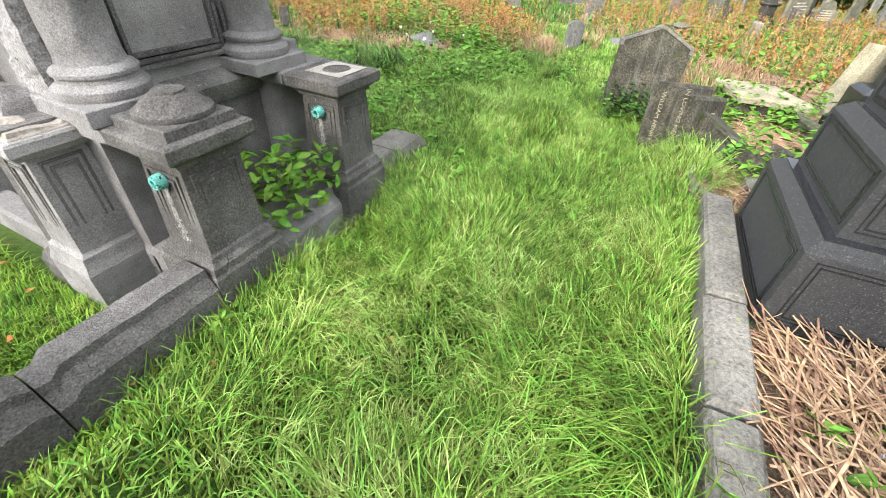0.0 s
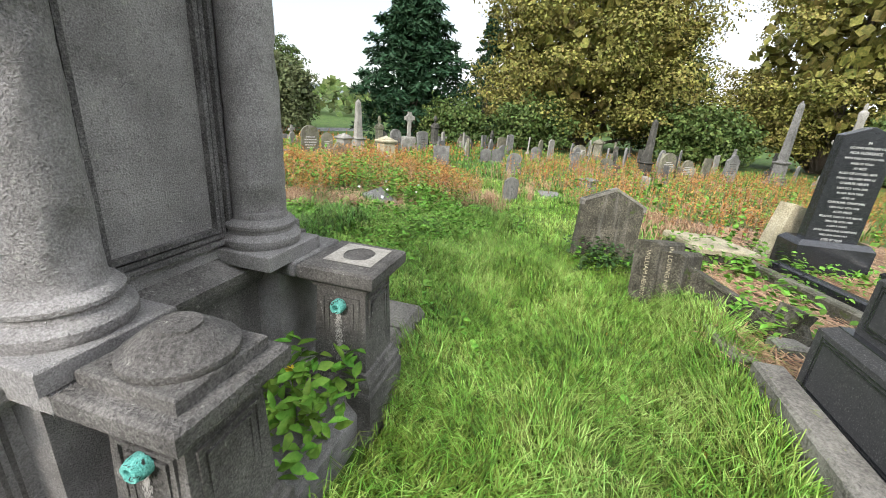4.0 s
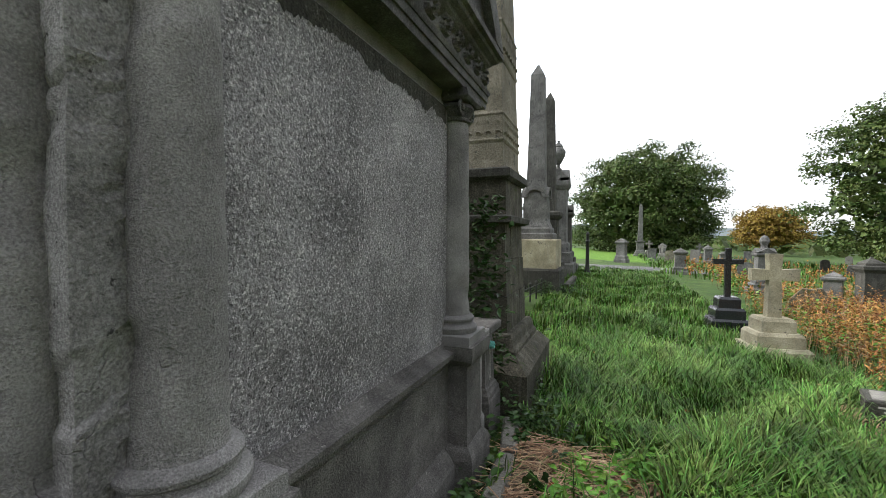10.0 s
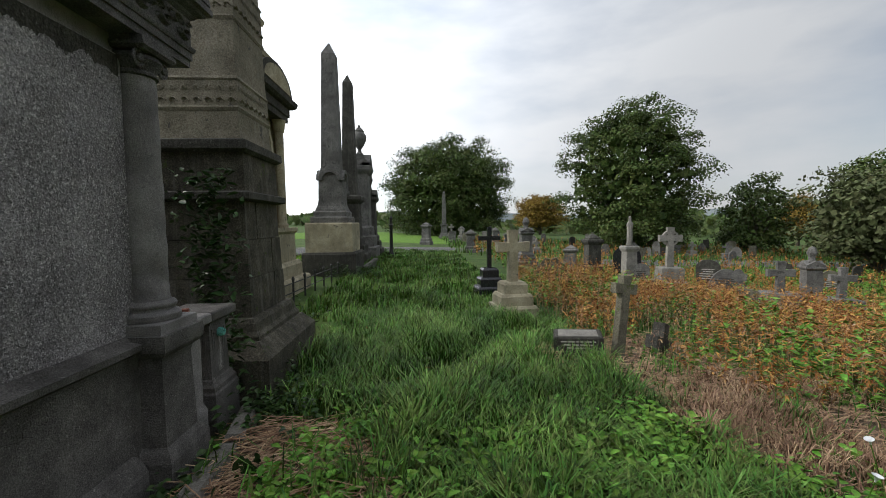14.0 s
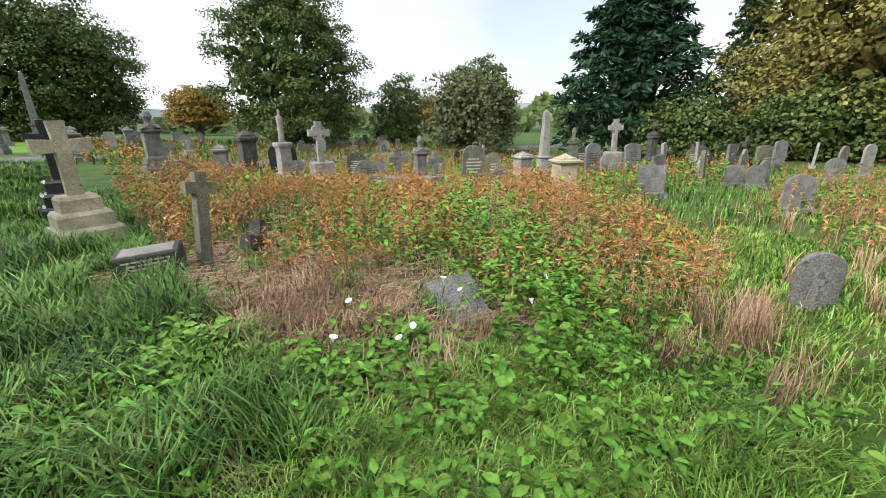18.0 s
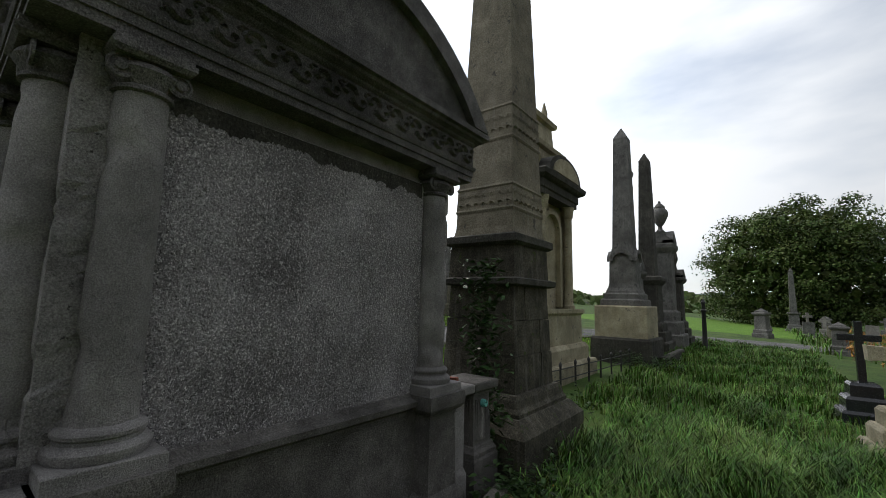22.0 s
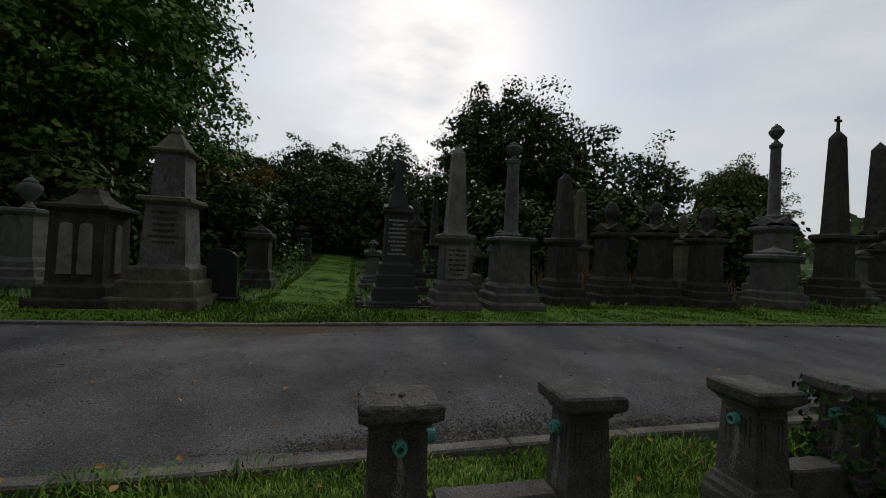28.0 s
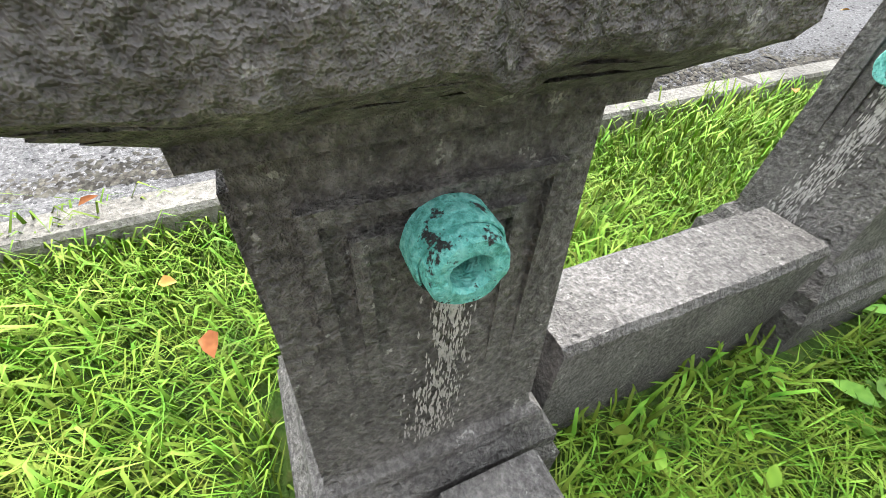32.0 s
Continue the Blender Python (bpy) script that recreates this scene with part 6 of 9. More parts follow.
# ---- buff baroque monument ----
t = thing("niche_monument", "buff sandstone monument with an arched niche and scrolled top", "monument", at=Matrix.Translation((-1.99, 16.4, -0.05)) @ Matrix.Scale(1.25, 4))
block(t, "base_step", 0.95, 1.12, [(-0.3, 0), (0.28, 0), (0.32, 0.03)], BUFF)
block(t, "base_step", 0.82, 1.0, [(0.318, 0), (0.55, 0), (0.62, 0.05)], BUFF)
block(t, "podium", 0.72, 0.92, [(0.618, 0), (1.15, 0.01), (1.2, -0.04), (1.27, -0.04)], BUFF)
part("back_body", boxes((-0.6, 0.40, -0.8, 0.8, 1.268, 3.55)), BUFF, t)
# arched niche frame in the east front
n = 14
bm = bmesh.new()
R0, R1, zs_ = 0.36, 0.46, 2.75
inn = [(-R0, 1.3)] + [(R0 * math.cos(math.pi - math.pi * k / n), zs_ + R0 * math.sin(math.pi * k / n)) for k in range(n + 1)] + [(R0, 1.3)]
outr = [(-R1, 1.3)] + [(R1 * math.cos(math.pi - math.pi * k / n), zs_ + R1 * math.sin(math.pi * k / n)) for k in range(n + 1)] + [(R1, 1.3)]
vi = [[bm.verts.new((x, u, z)) for u, z in inn] for x in (0.395, 0.50)]
vo = [[bm.verts.new((x, u, z)) for u, z in outr] for x in (0.395, 0.50)]
for k in range(len(inn) - 1):
    bm.faces.new((vi[1][k], vi[1][k + 1], vo[1][k + 1], vo[1][k]))
    bm.faces.new((vi[0][k], vi[0][k + 1], vi[1][k + 1], vi[1][k]))
    bm.faces.new((vo[0][k], vo[0][k + 1], vo[1][k + 1], vo[1][k]))
bmesh.ops.recalc_face_normals(bm, faces=bm.faces[:])
part("niche_arch", bm, BUFF, t, "moulded arch of the niche")
for s in (-1, 1):
    part("column_shaft", lathe(0.56, s * 0.62, [(0.12, 1.268), (0.12, 1.33), (0.095, 1.36), (0.09, 1.42), (0.078, 3.1), (0.095, 3.12), (0.12, 3.3), (0.13, 3.34)], 20), BUFF, t, "round buff column", True)
    block(t, "column_plinth", 0.14, 0.14, [(0.6, 0), (1.24, 0), (1.272, 0.01)], BUFF, cx=0.56, cy=s * 0.62)
    block(t, "pilaster", 0.06, 0.09, [(1.268, 0), (3.35, 0.005)], BUFF, cx=0.42, cy=s * 0.72)
    block(t, "side_pilaster", 0.3, 0.05, [(1.268, 0), (3.35, 0.005)], BUFF, cx=0.0, cy=s * 0.81)
    for k in range(3):
        block(t, "side_panel", 0.2, 0.02, [(1.5 + k * 0.6, 0), (1.95 + k * 0.6, 0.01)], BUFF, cx=-0.05, cy=s * 0.865, chip=0)
block(t, "entablature", 0.72, 0.92, [(3.34, 0.06), (3.44, 0.06), (3.46, 0.03), (3.6, 0.03), (3.62, -0.03), (3.66, -0.08), (3.74, -0.10), (3.77, -0.07)], BLACKSTONE, "dark moulded entablature", bevel=0.004, chip=0)
arcs = [(0.78 * math.cos(math.pi * k / 16), 3.77 + 0.42 * math.sin(math.pi * k / 16)) for k in range(17)]
part("segmental_pediment", prism(arcs, 0.3, 0.78, "x"), BLACKSTONE, t, "dark curved pediment")
arcs = [(0.62 * math.cos(math.pi * k / 16), 3.79 + 0.33 * math.sin(math.pi * k / 16)) for k in range(17)]
part("pediment_field", prism(arcs, 0.778, 0.80, "x"), BUFF, t)
block(t, "attic", 0.45, 0.62, [(3.768, 0), (4.35, 0.02), (4.38, -0.05), (4.46, -0.07), (4.50, -0.02)], BUFF)
block(t, "upper_attic", 0.34, 0.46, [(4.498, 0), (5.0, 0.03), (5.03, -0.04), (5.12, -0.06), (5.16, -0.02)], BUFF)
block(t, "crest", 0.26, 0.36, [(5.158, 0), (5.3, 0.08), (5.38, 0.1)], BUFF)
for s in (-1, 1):
    for r in (-1, 1):
        part("crest_horn", lathe(r * 0.2, s * 0.28, [(0.09, 5.15), (0.07, 5.32), (0.075, 5.36), (0.01, 5.62)], 8), BUFF, t)
    part("scroll_bracket", prism([(s * 0.6, 3.8), (s * 0.95, 3.8), (s * 0.9, 3.95), (s * 0.72, 4.1), (s * 0.64, 4.3)], -0.2, 0.2, "x"), BUFF, t)
    part("corner_urn", lathe(0.5, s * 0.8, urn_rows(0.13, 3.75, 0.5), 16), BUFF, t, "", True)

# ---- further monuments of the row ----
t = thing("obelisk", "tall grey stone obelisk with arched gables on a coursed plinth", "obelisk", "tall monuments", at=(-0.8, 20.65, 0))
block(t, "rough_plinth", 0.86, 0.86, [(-0.3, 0), (0.66, 0.0), (0.72, 0.04)], BLACKSTONE, "dark rock-faced plinth", chip=0.03)
block(t, "plinth", 0.74, 0.74, [(0.718, 0), (1.62, 0.0), (1.66, 0.02)], BUFF, "stained buff plinth block")
z = 1.658
for e, z1 in ((0.6, 1.86), (0.52, 2.04)):
    block(t, "base_step", e, e, [(z, 0), (z1 - 0.04, 0), (z1, 0.03)], GREY)
    z = z1 - 0.002
block(t, "flared_base", 0.47, 0.47, [(z, 0), (z + 0.06, 0.01), (z + 0.16, 0.06), (z + 0.3, 0.085)], GREY)
block(t, "die", 0.385, 0.385, [(z + 0.298, 0), (3.15, 0.02)], GREY)
for f in range(4):
    rim = [(0.36 * math.cos(math.pi * k / 12), 3.02 + 0.36 * math.sin(math.pi * k / 12)) for k in range(13)]
    inn = [(0.25 * math.cos(math.pi * k / 12), 3.02 + 0.25 * math.sin(math.pi * k / 12)) for k in range(12, -1, -1)]
    bm = plate(rim + inn, -0.44, -0.2)
    bm.transform(Matrix.Rotation(math.pi / 2 * f, 4, "Z"))
    part("arched_gable", bm, GREY, t, "round-arched gable moulding")
block(t, "neck", 0.34, 0.34, [(3.148, 0), (3.42, 0.03)], GREY)
block(t, "shaft", 0.30, 0.30, [(3.418, 0), (3.5, 0.01), (7.05, 0.09), (7.42, 0.28)], GREY, "plain tapering shaft", bevel=0.006, chip=0.002)
urn_monument(-1.2, 23.0, 1.3, 6.9, GREY, "dark stone monument with a round column and an urn", column=True)
obelisk(-0.95, 24.7, 1.5, 7.9, BLACKSTONE, "dark tall stone obelisk in a row of monuments", split=0.36)
urn_monument(-0.8, 26.6, 1.6, 6.3, GREY, "grey stone pillar with a large urn", draped=False)
urn_monument(-0.7, 28.6, 1.4, 4.4, BLACKSTONE, "dark stone pedestal monument with a draped urn")
t = thing("bollard", "black cast-iron bollard at the bend of the lane", "bollard", at=(0.49, 28.2, gz(0.49, 28.2)))
part("post", lathe(0, 0, [(0.16, -0.1), (0.16, 0.1), (0.11, 0.18), (0.09, 0.5), (0.08, 1.5), (0.11, 1.55), (0.11, 1.62), (0.07, 1.66), (0.07, 1.9), (0.1, 1.95), (0.02, 2.1)], 16), IRON, t, smooth=True)
obelisk(4.6, 55.2, 1.3, 5.7, GREY, "far grey obelisk on the lawn beside the lane", split=0.3)
for x, y, w, h in ((2.6, 52, 0.9, 1.5), (6.5, 53, 0.8, 1.6), (9.8, 50, 0.8, 1.9), (11.5, 52, 0.9, 1.4)):
    pedestal_stone(x, y, w, h, GREY)
fence = thing("iron_fence", "low rusty black iron fence of a plot in long grass", "fence", at=(0, 0, 0))
for k in range(9):
    x, y = -0.72 + 0.045 * k, 14.4 + 0.7 * k
    z = gz(x, y)
    part("post", lathe(x, y, [(0.022, z - 0.1), (0.022, z + 0.42), (0.034, z + 0.44), (0.034, z + 0.48), (0.004, z + 0.53)], 8), IRON, fence)
for zz in (0.18, 0.38):
    a, b = Vector((-0.72, 14.4, gz(-0.72, 14.4) + zz)), Vector((-0.36, 20.0, gz(-0.36, 20.0) + zz))
    bm = lathe(0, 0, [(0.012, 0), (0.012, (b - a).length)], 6)
    bm.transform(Matrix.Translation(a) @ Vector((0, 0, 1)).rotation_difference((b - a).normalized()).to_matrix().to_4x4())
    part("rail", bm, IRON, fence)
plot_fence = thing("iron_fence", "thin black iron rail fence of a neighbouring plot", "fence", at=(0, 0, 0))
for k in range(6):
    x, y = -4.5 + 0.62 * k, 11.2
    z = gz(x, y)
    part("post", lathe(x, y, [(0.016, z - 0.1), (0.016, z + 0.5), (0.026, z + 0.52), (0.004, z + 0.58)], 8), IRON, plot_fence)
for zz in (0.24, 0.46):
    a, b = Vector((-4.5, 11.2, gz(-4.5, 11.2) + zz)), Vector((-1.4, 11.2, gz(-1.4, 11.2) + zz))
    bm = lathe(0, 0, [(0.009, 0), (0.009, (b - a).length)], 6)
    bm.transform(Matrix.Translation(a) @ Vector((0, 0, 1)).rotation_difference((b - a).normalized()).to_matrix().to_4x4())
    part("rail", bm, IRON, plot_fence)
t = thing("grave_kerb", "black stone kerb of a plot beside the buff monument", "kerb", at=(0.2, 22.2, gz(0.2, 22.2)))
part("kerb_piece", loft(-0.1, 0.1, -1.6, 1.6, [(-0.1, 0), (0.22, 0), (0.26, 0.03)], bevel=0.01), BLACKSTONE, t)

# ---- crosses and stones of the east field ----
cross(3.95, 15.05, 0.68, 1.72, BUFF, 8, label="pale cream stone cross on three steps in long grass", arm=0.085)
cross(3.86, 17.4, 0.58, 1.75, BLACK, 5, label="slim polished black cross on stepped base", arm=0.055, flare=0)
cross(4.78, 12.3, 0.36, 1.18, MOSSY, 15, (-3, 8), "old mossy stone cross leaning in dry weeds", tiers=0, arm=0.065, flare=0.1)
t = thing("box_stone", "low grey inscribed stone tablet lying in grass", "grave marker", at=at(4.3, 12.45, -18, (2, -3), sink=-0.05))
part("body", loft(-0.32, 0.32, -0.2, 0.2, [(-0.1, 0), (0.25, 0), (0.27, 0.015)], bevel=0.008), BLACKSTONE, t)
part("top_panel", loft(-0.26, 0.26, -0.15, 0.15, [(0.268, 0), (0.276, 0.004)]), LIGHT, t, "pale worn top panel")
text_bars(t, 0.5, 0.10, 0.23, -0.2, 3, STAIN)
t = thing("fallen_cross", "broken black stone cross stub fallen in dry weeds", "cross", at=at(5.45, 12.5, 40, (0, 20)))
part("stub", cross_shape(0.6, 0.5, 0.09, -0.15, 0, th=0.16), BLACKSTONE, t)
t = thing("fallen_slab", "grey fallen headstone slab lying tilted among weeds", "grave slab", at=at(6.15, 9.45, -28, (22, -14), sink=-0.06))
part("slab", loft(-0.25, 0.25, -0.36, 0.36, [(-0.06, 0.0), (0.06, 0.0), (0.08, 0.015)], bevel=0.01, chip=0.04), GREY, t)
F = [(15.5, 7.85, 0.62, 0.9, "round", GREY), (15.4, 10.9, 0.68, 0.9, "flat", GREY), (15.7, 16.6, 0.54, 1.3, "round", MOSSY), (15.27, 17.2, 0.85, 1.6, "round", MOSSY),
     (14.1, 15.0, 0.7, 0.9, "ornate", MOSSY), (13.7, 21.9, 1.2, 1.2, "gothic", GREY), (15.7, 25.6, 1.0, 1.45, "round", BLACKSTONE), (12.2, 26.4, 1.25, 1.95, "round", BLACK), (6.5, 20.5, 1.0, 0.8, "rocky", MOSSY),
     (11.6, 23.4, 1.0, 0.65, "low", MOSSY), (27.0, 12.6, 1.1, 1.15, "gothic", BLACKSTONE), (20.4, 9.9, 0.6, 0.75, "round", GREY), (25.2, 15.1, 0.95, 1.4, "low", GREY), (22.6, 16.0, 0.85, 1.53, "round", GREY),
     (26.8, 18.7, 0.8, 1.35, "gothic", BLACKSTONE), (8.7, -1.6, 0.57, 1.5, "ornate", BUFF), (20.6, 1.1, 1.1, 1.4, "round", MOSSY), (21.5, 0.0, 1.05, 1.1, "ornate", MOSSY), (28.8, 4.9, 1.0, 1.1, "round", MOSSY),
     (23.3, -2.5, 0.86, 1.5, "ornate", GREY), (24.6, 7.6, 0.6, 0.9, "round", GREY), (20.3, 9.3, 0.55, 0.8, "round", GREY), (26.0, 12.6, 0.7, 1.1, "gothic", MOSSY), (28.5, 15.0, 0.7, 1.0, "round", GREY), (19.6, 3.9, 0.6, 0.9, "low", MOSSY),
     (12.2, 25.2, 0.7, 1.2, "round", GREY), (17.5, 26.0, 0.7, 1.0, "ornate", GREY), (20.6, 24.5, 0.7, 1.2, "round", MOSSY), (22.5, 15.3, 0.6, 1.0, "round", LIGHT), (11.5, 18.2, 0.5, 0.7, "low", MOSSY)]
rnd = random.Random(12)
for x, y, w, h, shp, m in F:
    yaw = -55 if x > 12 and y < 14 else (-30 if x > 9 else -8)
    nice = {"round": "round-topped", "low": "low arched", "gothic": "pointed", "flat": "square-topped", "ornate": "shouldered", "rocky": "rough rock-faced"}[shp]
    tone = {GREY.name: "grey", MOSSY.name: "brown mossy", BLACKSTONE.name: "soot-black", BLACK.name: "polished black", BUFF.name: "buff", LIGHT.name: "pale"}[m.name]
    headstone(x, y, w, h, shp, m, yaw + rnd.uniform(-9, 9), (rnd.uniform(-5, 3), rnd.uniform(-3, 3)), "%s %s stone headstone standing among tall weeds" % (tone, nice), bars=5 if h > 1.0 and m is not BLACK else 0)
for x, y, w, h, m, lab in ((14.8, 13.2, 0.78, 1.2, BUFF, "buff sandstone pedestal tombstone with a moulded cap"), (19.1, 17.6, 0.85, 1.3, LIGHT, ""), (11.4, 28.8, 1.0, 2.5, BLACKSTONE, "dark stone pedestal tombstone"),
                           (30.7, 3.6, 0.8, 1.6, MOSSY, "brown stone pillar tombstone with a flat cap"), (2.4, 41, 0.9, 1.9, GREY, ""), (13.3, 5.0, 0.6, 0.45, GREY, ""), (9.9, 28, 0.8, 1.6, GREY, ""), (5.2, 33, 0.8, 1.5, GREY, "")):
    pedestal_stone(x, y, w, h, m, lab, rnd.uniform(-30, 10))
cross(13.6, 17.5, 0.6, 1.42, GREY, -20, label="plain grey stone cross standing in weeds", tiers=1)
cross(12.65, 18.4, 0.7, 1.54, GREY, -20, label="broad grey stone cross standing in weeds", tiers=1)
cross(12.9, 24.2, 0.95, 2.9, LIGHT, -10, label="pale celtic wheel cross on a tapering base", tiers=2, ring=True)
cross(24.8, 16.0, 0.77, 2.6, LIGHT, -35, label="pale celtic wheel cross among weeds", tiers=2, ring=True)
cross(26.0, 13.9, 0.42, 1.2, GREY, -35, label="small grey stone cross with a tapering base", tiers=2)
obelisk(21.5, 18.0, 0.98, 3.2, LIGHT, "white stone obelisk on a square base", rz=-30, split=0.32)
obelisk(20.8, 2.0, 0.75, 2.87, BLACKSTONE, "slim dark obelisk on a round-shouldered base", rz=-50, split=0.3)
obelisk(25.3, -5.5, 0.9, 4.46, GREY, "slender grey obelisk under the trees", rz=-50, split=0.3)
urn_monument(14.7, 19.5, 0.79, 2.07, GREY, "weathered grey tombstone topped by an urn", rz=-20)
urn_monument(23.6, 17.6, 0.66, 2.35, MOSSY, "brown ornate tombstone topped by an urn", rz=-30)
urn_monument(27.3, 15.0, 0.69, 2.48, BLACKSTONE, "dark slim pillar topped by an urn", rz=-30, draped=False)
urn_monument(7.0, 26.0, 0.95, 2.25, GREY, "grey pedestal topped by an urn beside the lane")
statue_monument(11.87, 25.7, 0.8, 3.4, LIGHT, "pale stone pedestal below a carved figure")
statue_monument(23.9, -7.5, 1.3, 4.4, LIGHT, "tall pale pedestal below a carved figure under the trees", rz=-60, split=0.6)
headstone(8.78, 7.11, 0.38, 0.62, "round", GREY, -60, (1, 1), "small grey round-topped headstone beside the grass track", base=False)
t = thing("flat_stone", "flat grey grave stone lying in grass", "grave slab", at=at(10.36, 6.17, 10))
part("slab", loft(-0.4, 0.4, -0.3, 0.3, [(-0.1, 0), (0.1, 0), (0.13, 0.02)], bevel=0.01, chip=0.02), GREY, t)
t = thing("block_stone", "small white square marker stone in weeds", "grave marker", at=at(15.95, 2.75, 10))
part("block", loft(-0.17, 0.17, -0.12, 0.12, [(-0.1, 0), (0.46, 0), (0.5, 0.02)], bevel=0.01, chip=0.01), LIGHT, t)
# the far field of small stones to the north and east
for k in range(98):
    x, y = rnd.uniform(4, 34), rnd.uniform(30, 62)
    if k % 3 == 0:
        x, y = rnd.uniform(24, 44), rnd.uniform(-6, 30)
    if k >= 64:
        x, y = rnd.uniform(19, 33), rnd.uniform(-9, 14)
    if abs(y - (34 + 0.12 * x)) < 4:
        y += 7
    shp = rnd.choice(("round", "round", "gothic", "flat", "ornate", "low"))
    m = rnd.choice((GREY, GREY, LIGHT, MOSSY, BLACKSTONE))
    if k % 7 == 3:
        cross(x, y, 0.7, rnd.uniform(1.2, 1.8), m, rnd.uniform(-30, 10), label="small far stone cross", tiers=2)
    else:
        headstone(x, y, rnd.uniform(0.55, 0.85), rnd.uniform(0.8, 1.4), shp, m, rnd.uniform(-40, 10), (rnd.uniform(-4, 3), rnd.uniform(-3, 3)), "small far stone headstone in the field", group="far headstones")

# ---- west side of the lane: the great row of monuments ----
WEST = 90.0
t = thing("cross_monument", "dark granite tiered monument with a carved cross top", "monument", "tall monuments", at=at(-11.85, 7.65, WEST) @ Matrix.Scale(0.76, 4))
b = steps(t, [(0.78, 0.78, 0.22), (0.64, 0.64, 0.62), (0.55, 0.55, 0.98), (0.48, 0.48, 1.3)], HAMMERED)
block(t, "die", 0.38, 0.38, [(b, -0.02), (b + 0.04, 0), (2.72, 0.03)], HAMMERED)
text_bars(t, 0.55, 1.5, 2.6, -0.375, 9, STAIN, 5)
z = cap_slab(t, 0.36, 2.70, HAMMERED, 0.1, 0.16)
pediment(t, 0.36, 0.36, z - 0.02, 0.2, HAMMERED, 0.06)
block(t, "tapered_top", 0.32, 0.32, [(z, 0), (3.35, 0.1)], HAMMERED)
part("cross_top", cross_shape(0.42, 4.35, 0.12, 3.34, 0.2, th=0.2), HAMMERED, t)
draped_urn(t, 0.12, 3.36, 0.75, HAMMERED)
posts = thing("plot_kerb", "dark granite plot kerb with small domed posts", "kerb", at=at(-11.75, 7.65, WEST) @ Matrix.Scale(0.66, 4))
part("kerb_run", boxes((-1.25, 1.25, -1.02, -0.90, -0.1, 0.16), (-1.25, -1.13, -0.90, 1.2, -0.1, 0.16), (1.13, 1.25, -0.90, 1.2, -0.1, 0.16)), HAMMERED, posts)
for ux, uy in ((-1.2, -1.0), (0, -1.0), (1.2, -1.0), (-1.2, 0.1), (1.2, 0.1), (-1.2, 1.1)):
    part("post", lathe(ux, uy, [(0.11, -0.1), (0.11, 0.2), (0.12, 0.22), (0.1, 0.3), (0.02, 0.34)], 10), HAMMERED, posts)
obelisk(-11.4, 8.9, 1.08, 3.68, GREY, "pale granite obelisk with a cream inscription panel", WEST, 0.46, shaft_mat=LIGHT, panel=LIGHT, bars=6)
urn_monument(-11.6, 10.3, 1.32, 3.98, GREY, "grey stone monument with a slender column and urn", WEST, column=True, gables=False)
obelisk(-12.6, 12.2, 1.1, 3.55, BLACKSTONE, "dark stone obelisk on a broad stepped base", WEST, 0.5)
obelisk(-15.3, 14.3, 0.95, 3.65, MOSSY, "mossy green obelisk on an arched pedestal", WEST, 0.45)
urn_monument(-13.1, 14.0, 1.18, 2.95, BLACKSTONE, "dark gabled stone monument with a draped urn", WEST)
urn_monument(-13.1, 15.5, 1.25, 3.05, BLACKSTONE, "soot-black gabled monument with a draped urn", WEST)
urn_monument(-14.0, 17.3, 0.85, 2.85, MOSSY, "mossy stone monument with a draped urn in the second row", WEST)
pedestal_stone(-12.6, 19.3, 1.2, 1.9, GREY, "square grey pedestal tomb with a pyramid cap by the lane", WEST, group="")
urn_monument(-12.4, 16.6, 1.12, 2.9, BLACKSTONE, "dark stone monument with a draped urn by the lane", WEST)
obelisk(-17.5, 19.0, 0.9, 3.0, MOSSY, "mossy obelisk behind the front row", WEST)
urn_monument(-13.6, 20.5, 1.4, 6.1, GREY, "tall grey column monument with a capital and urn", WEST, column=True)
t = obelisk(-13.6, 23.2, 1.4, 6.2, BLACKSTONE, "dark spire monument tipped by a small cross", WEST, 0.4)
part("tip_cross", moved(cross_shape(0.3, 0.5, 0.04, 0, 0.2, th=0.06), Matrix.Translation((0, 0, 6.16))), BLACKSTONE, t)
obelisk(-16.2, 29.6, 1.7, 7.0, BLACKSTONE, "great gothic stone spire in the distance", WEST, 0.4, gables=True)
obelisk(-16.5, 31.9, 1.2, 5.8, GREY, "far tall grey obelisk beyond the lane", WEST, 0.3)
urn_monument(-14.1, 8.4, 0.8, 2.7, BLACKSTONE, "narrow dark monument with a draped urn behind the front row", WEST)
urn_monument(-14.2, 11.0, 0.9, 2.0, GREY, "low grey domed pedestal monument", WEST, draped=False)
cross(-14.0, 10.0, 0.7, 1.6, MOSSY, WEST, label="mossy celtic cross behind the front row", tiers=2, ring=True, group="")
cross(-16.6, 8.5, 0.7, 1.5, BLACKSTONE, WEST, label="dark stone cross in the shade of trees", tiers=2, group="")
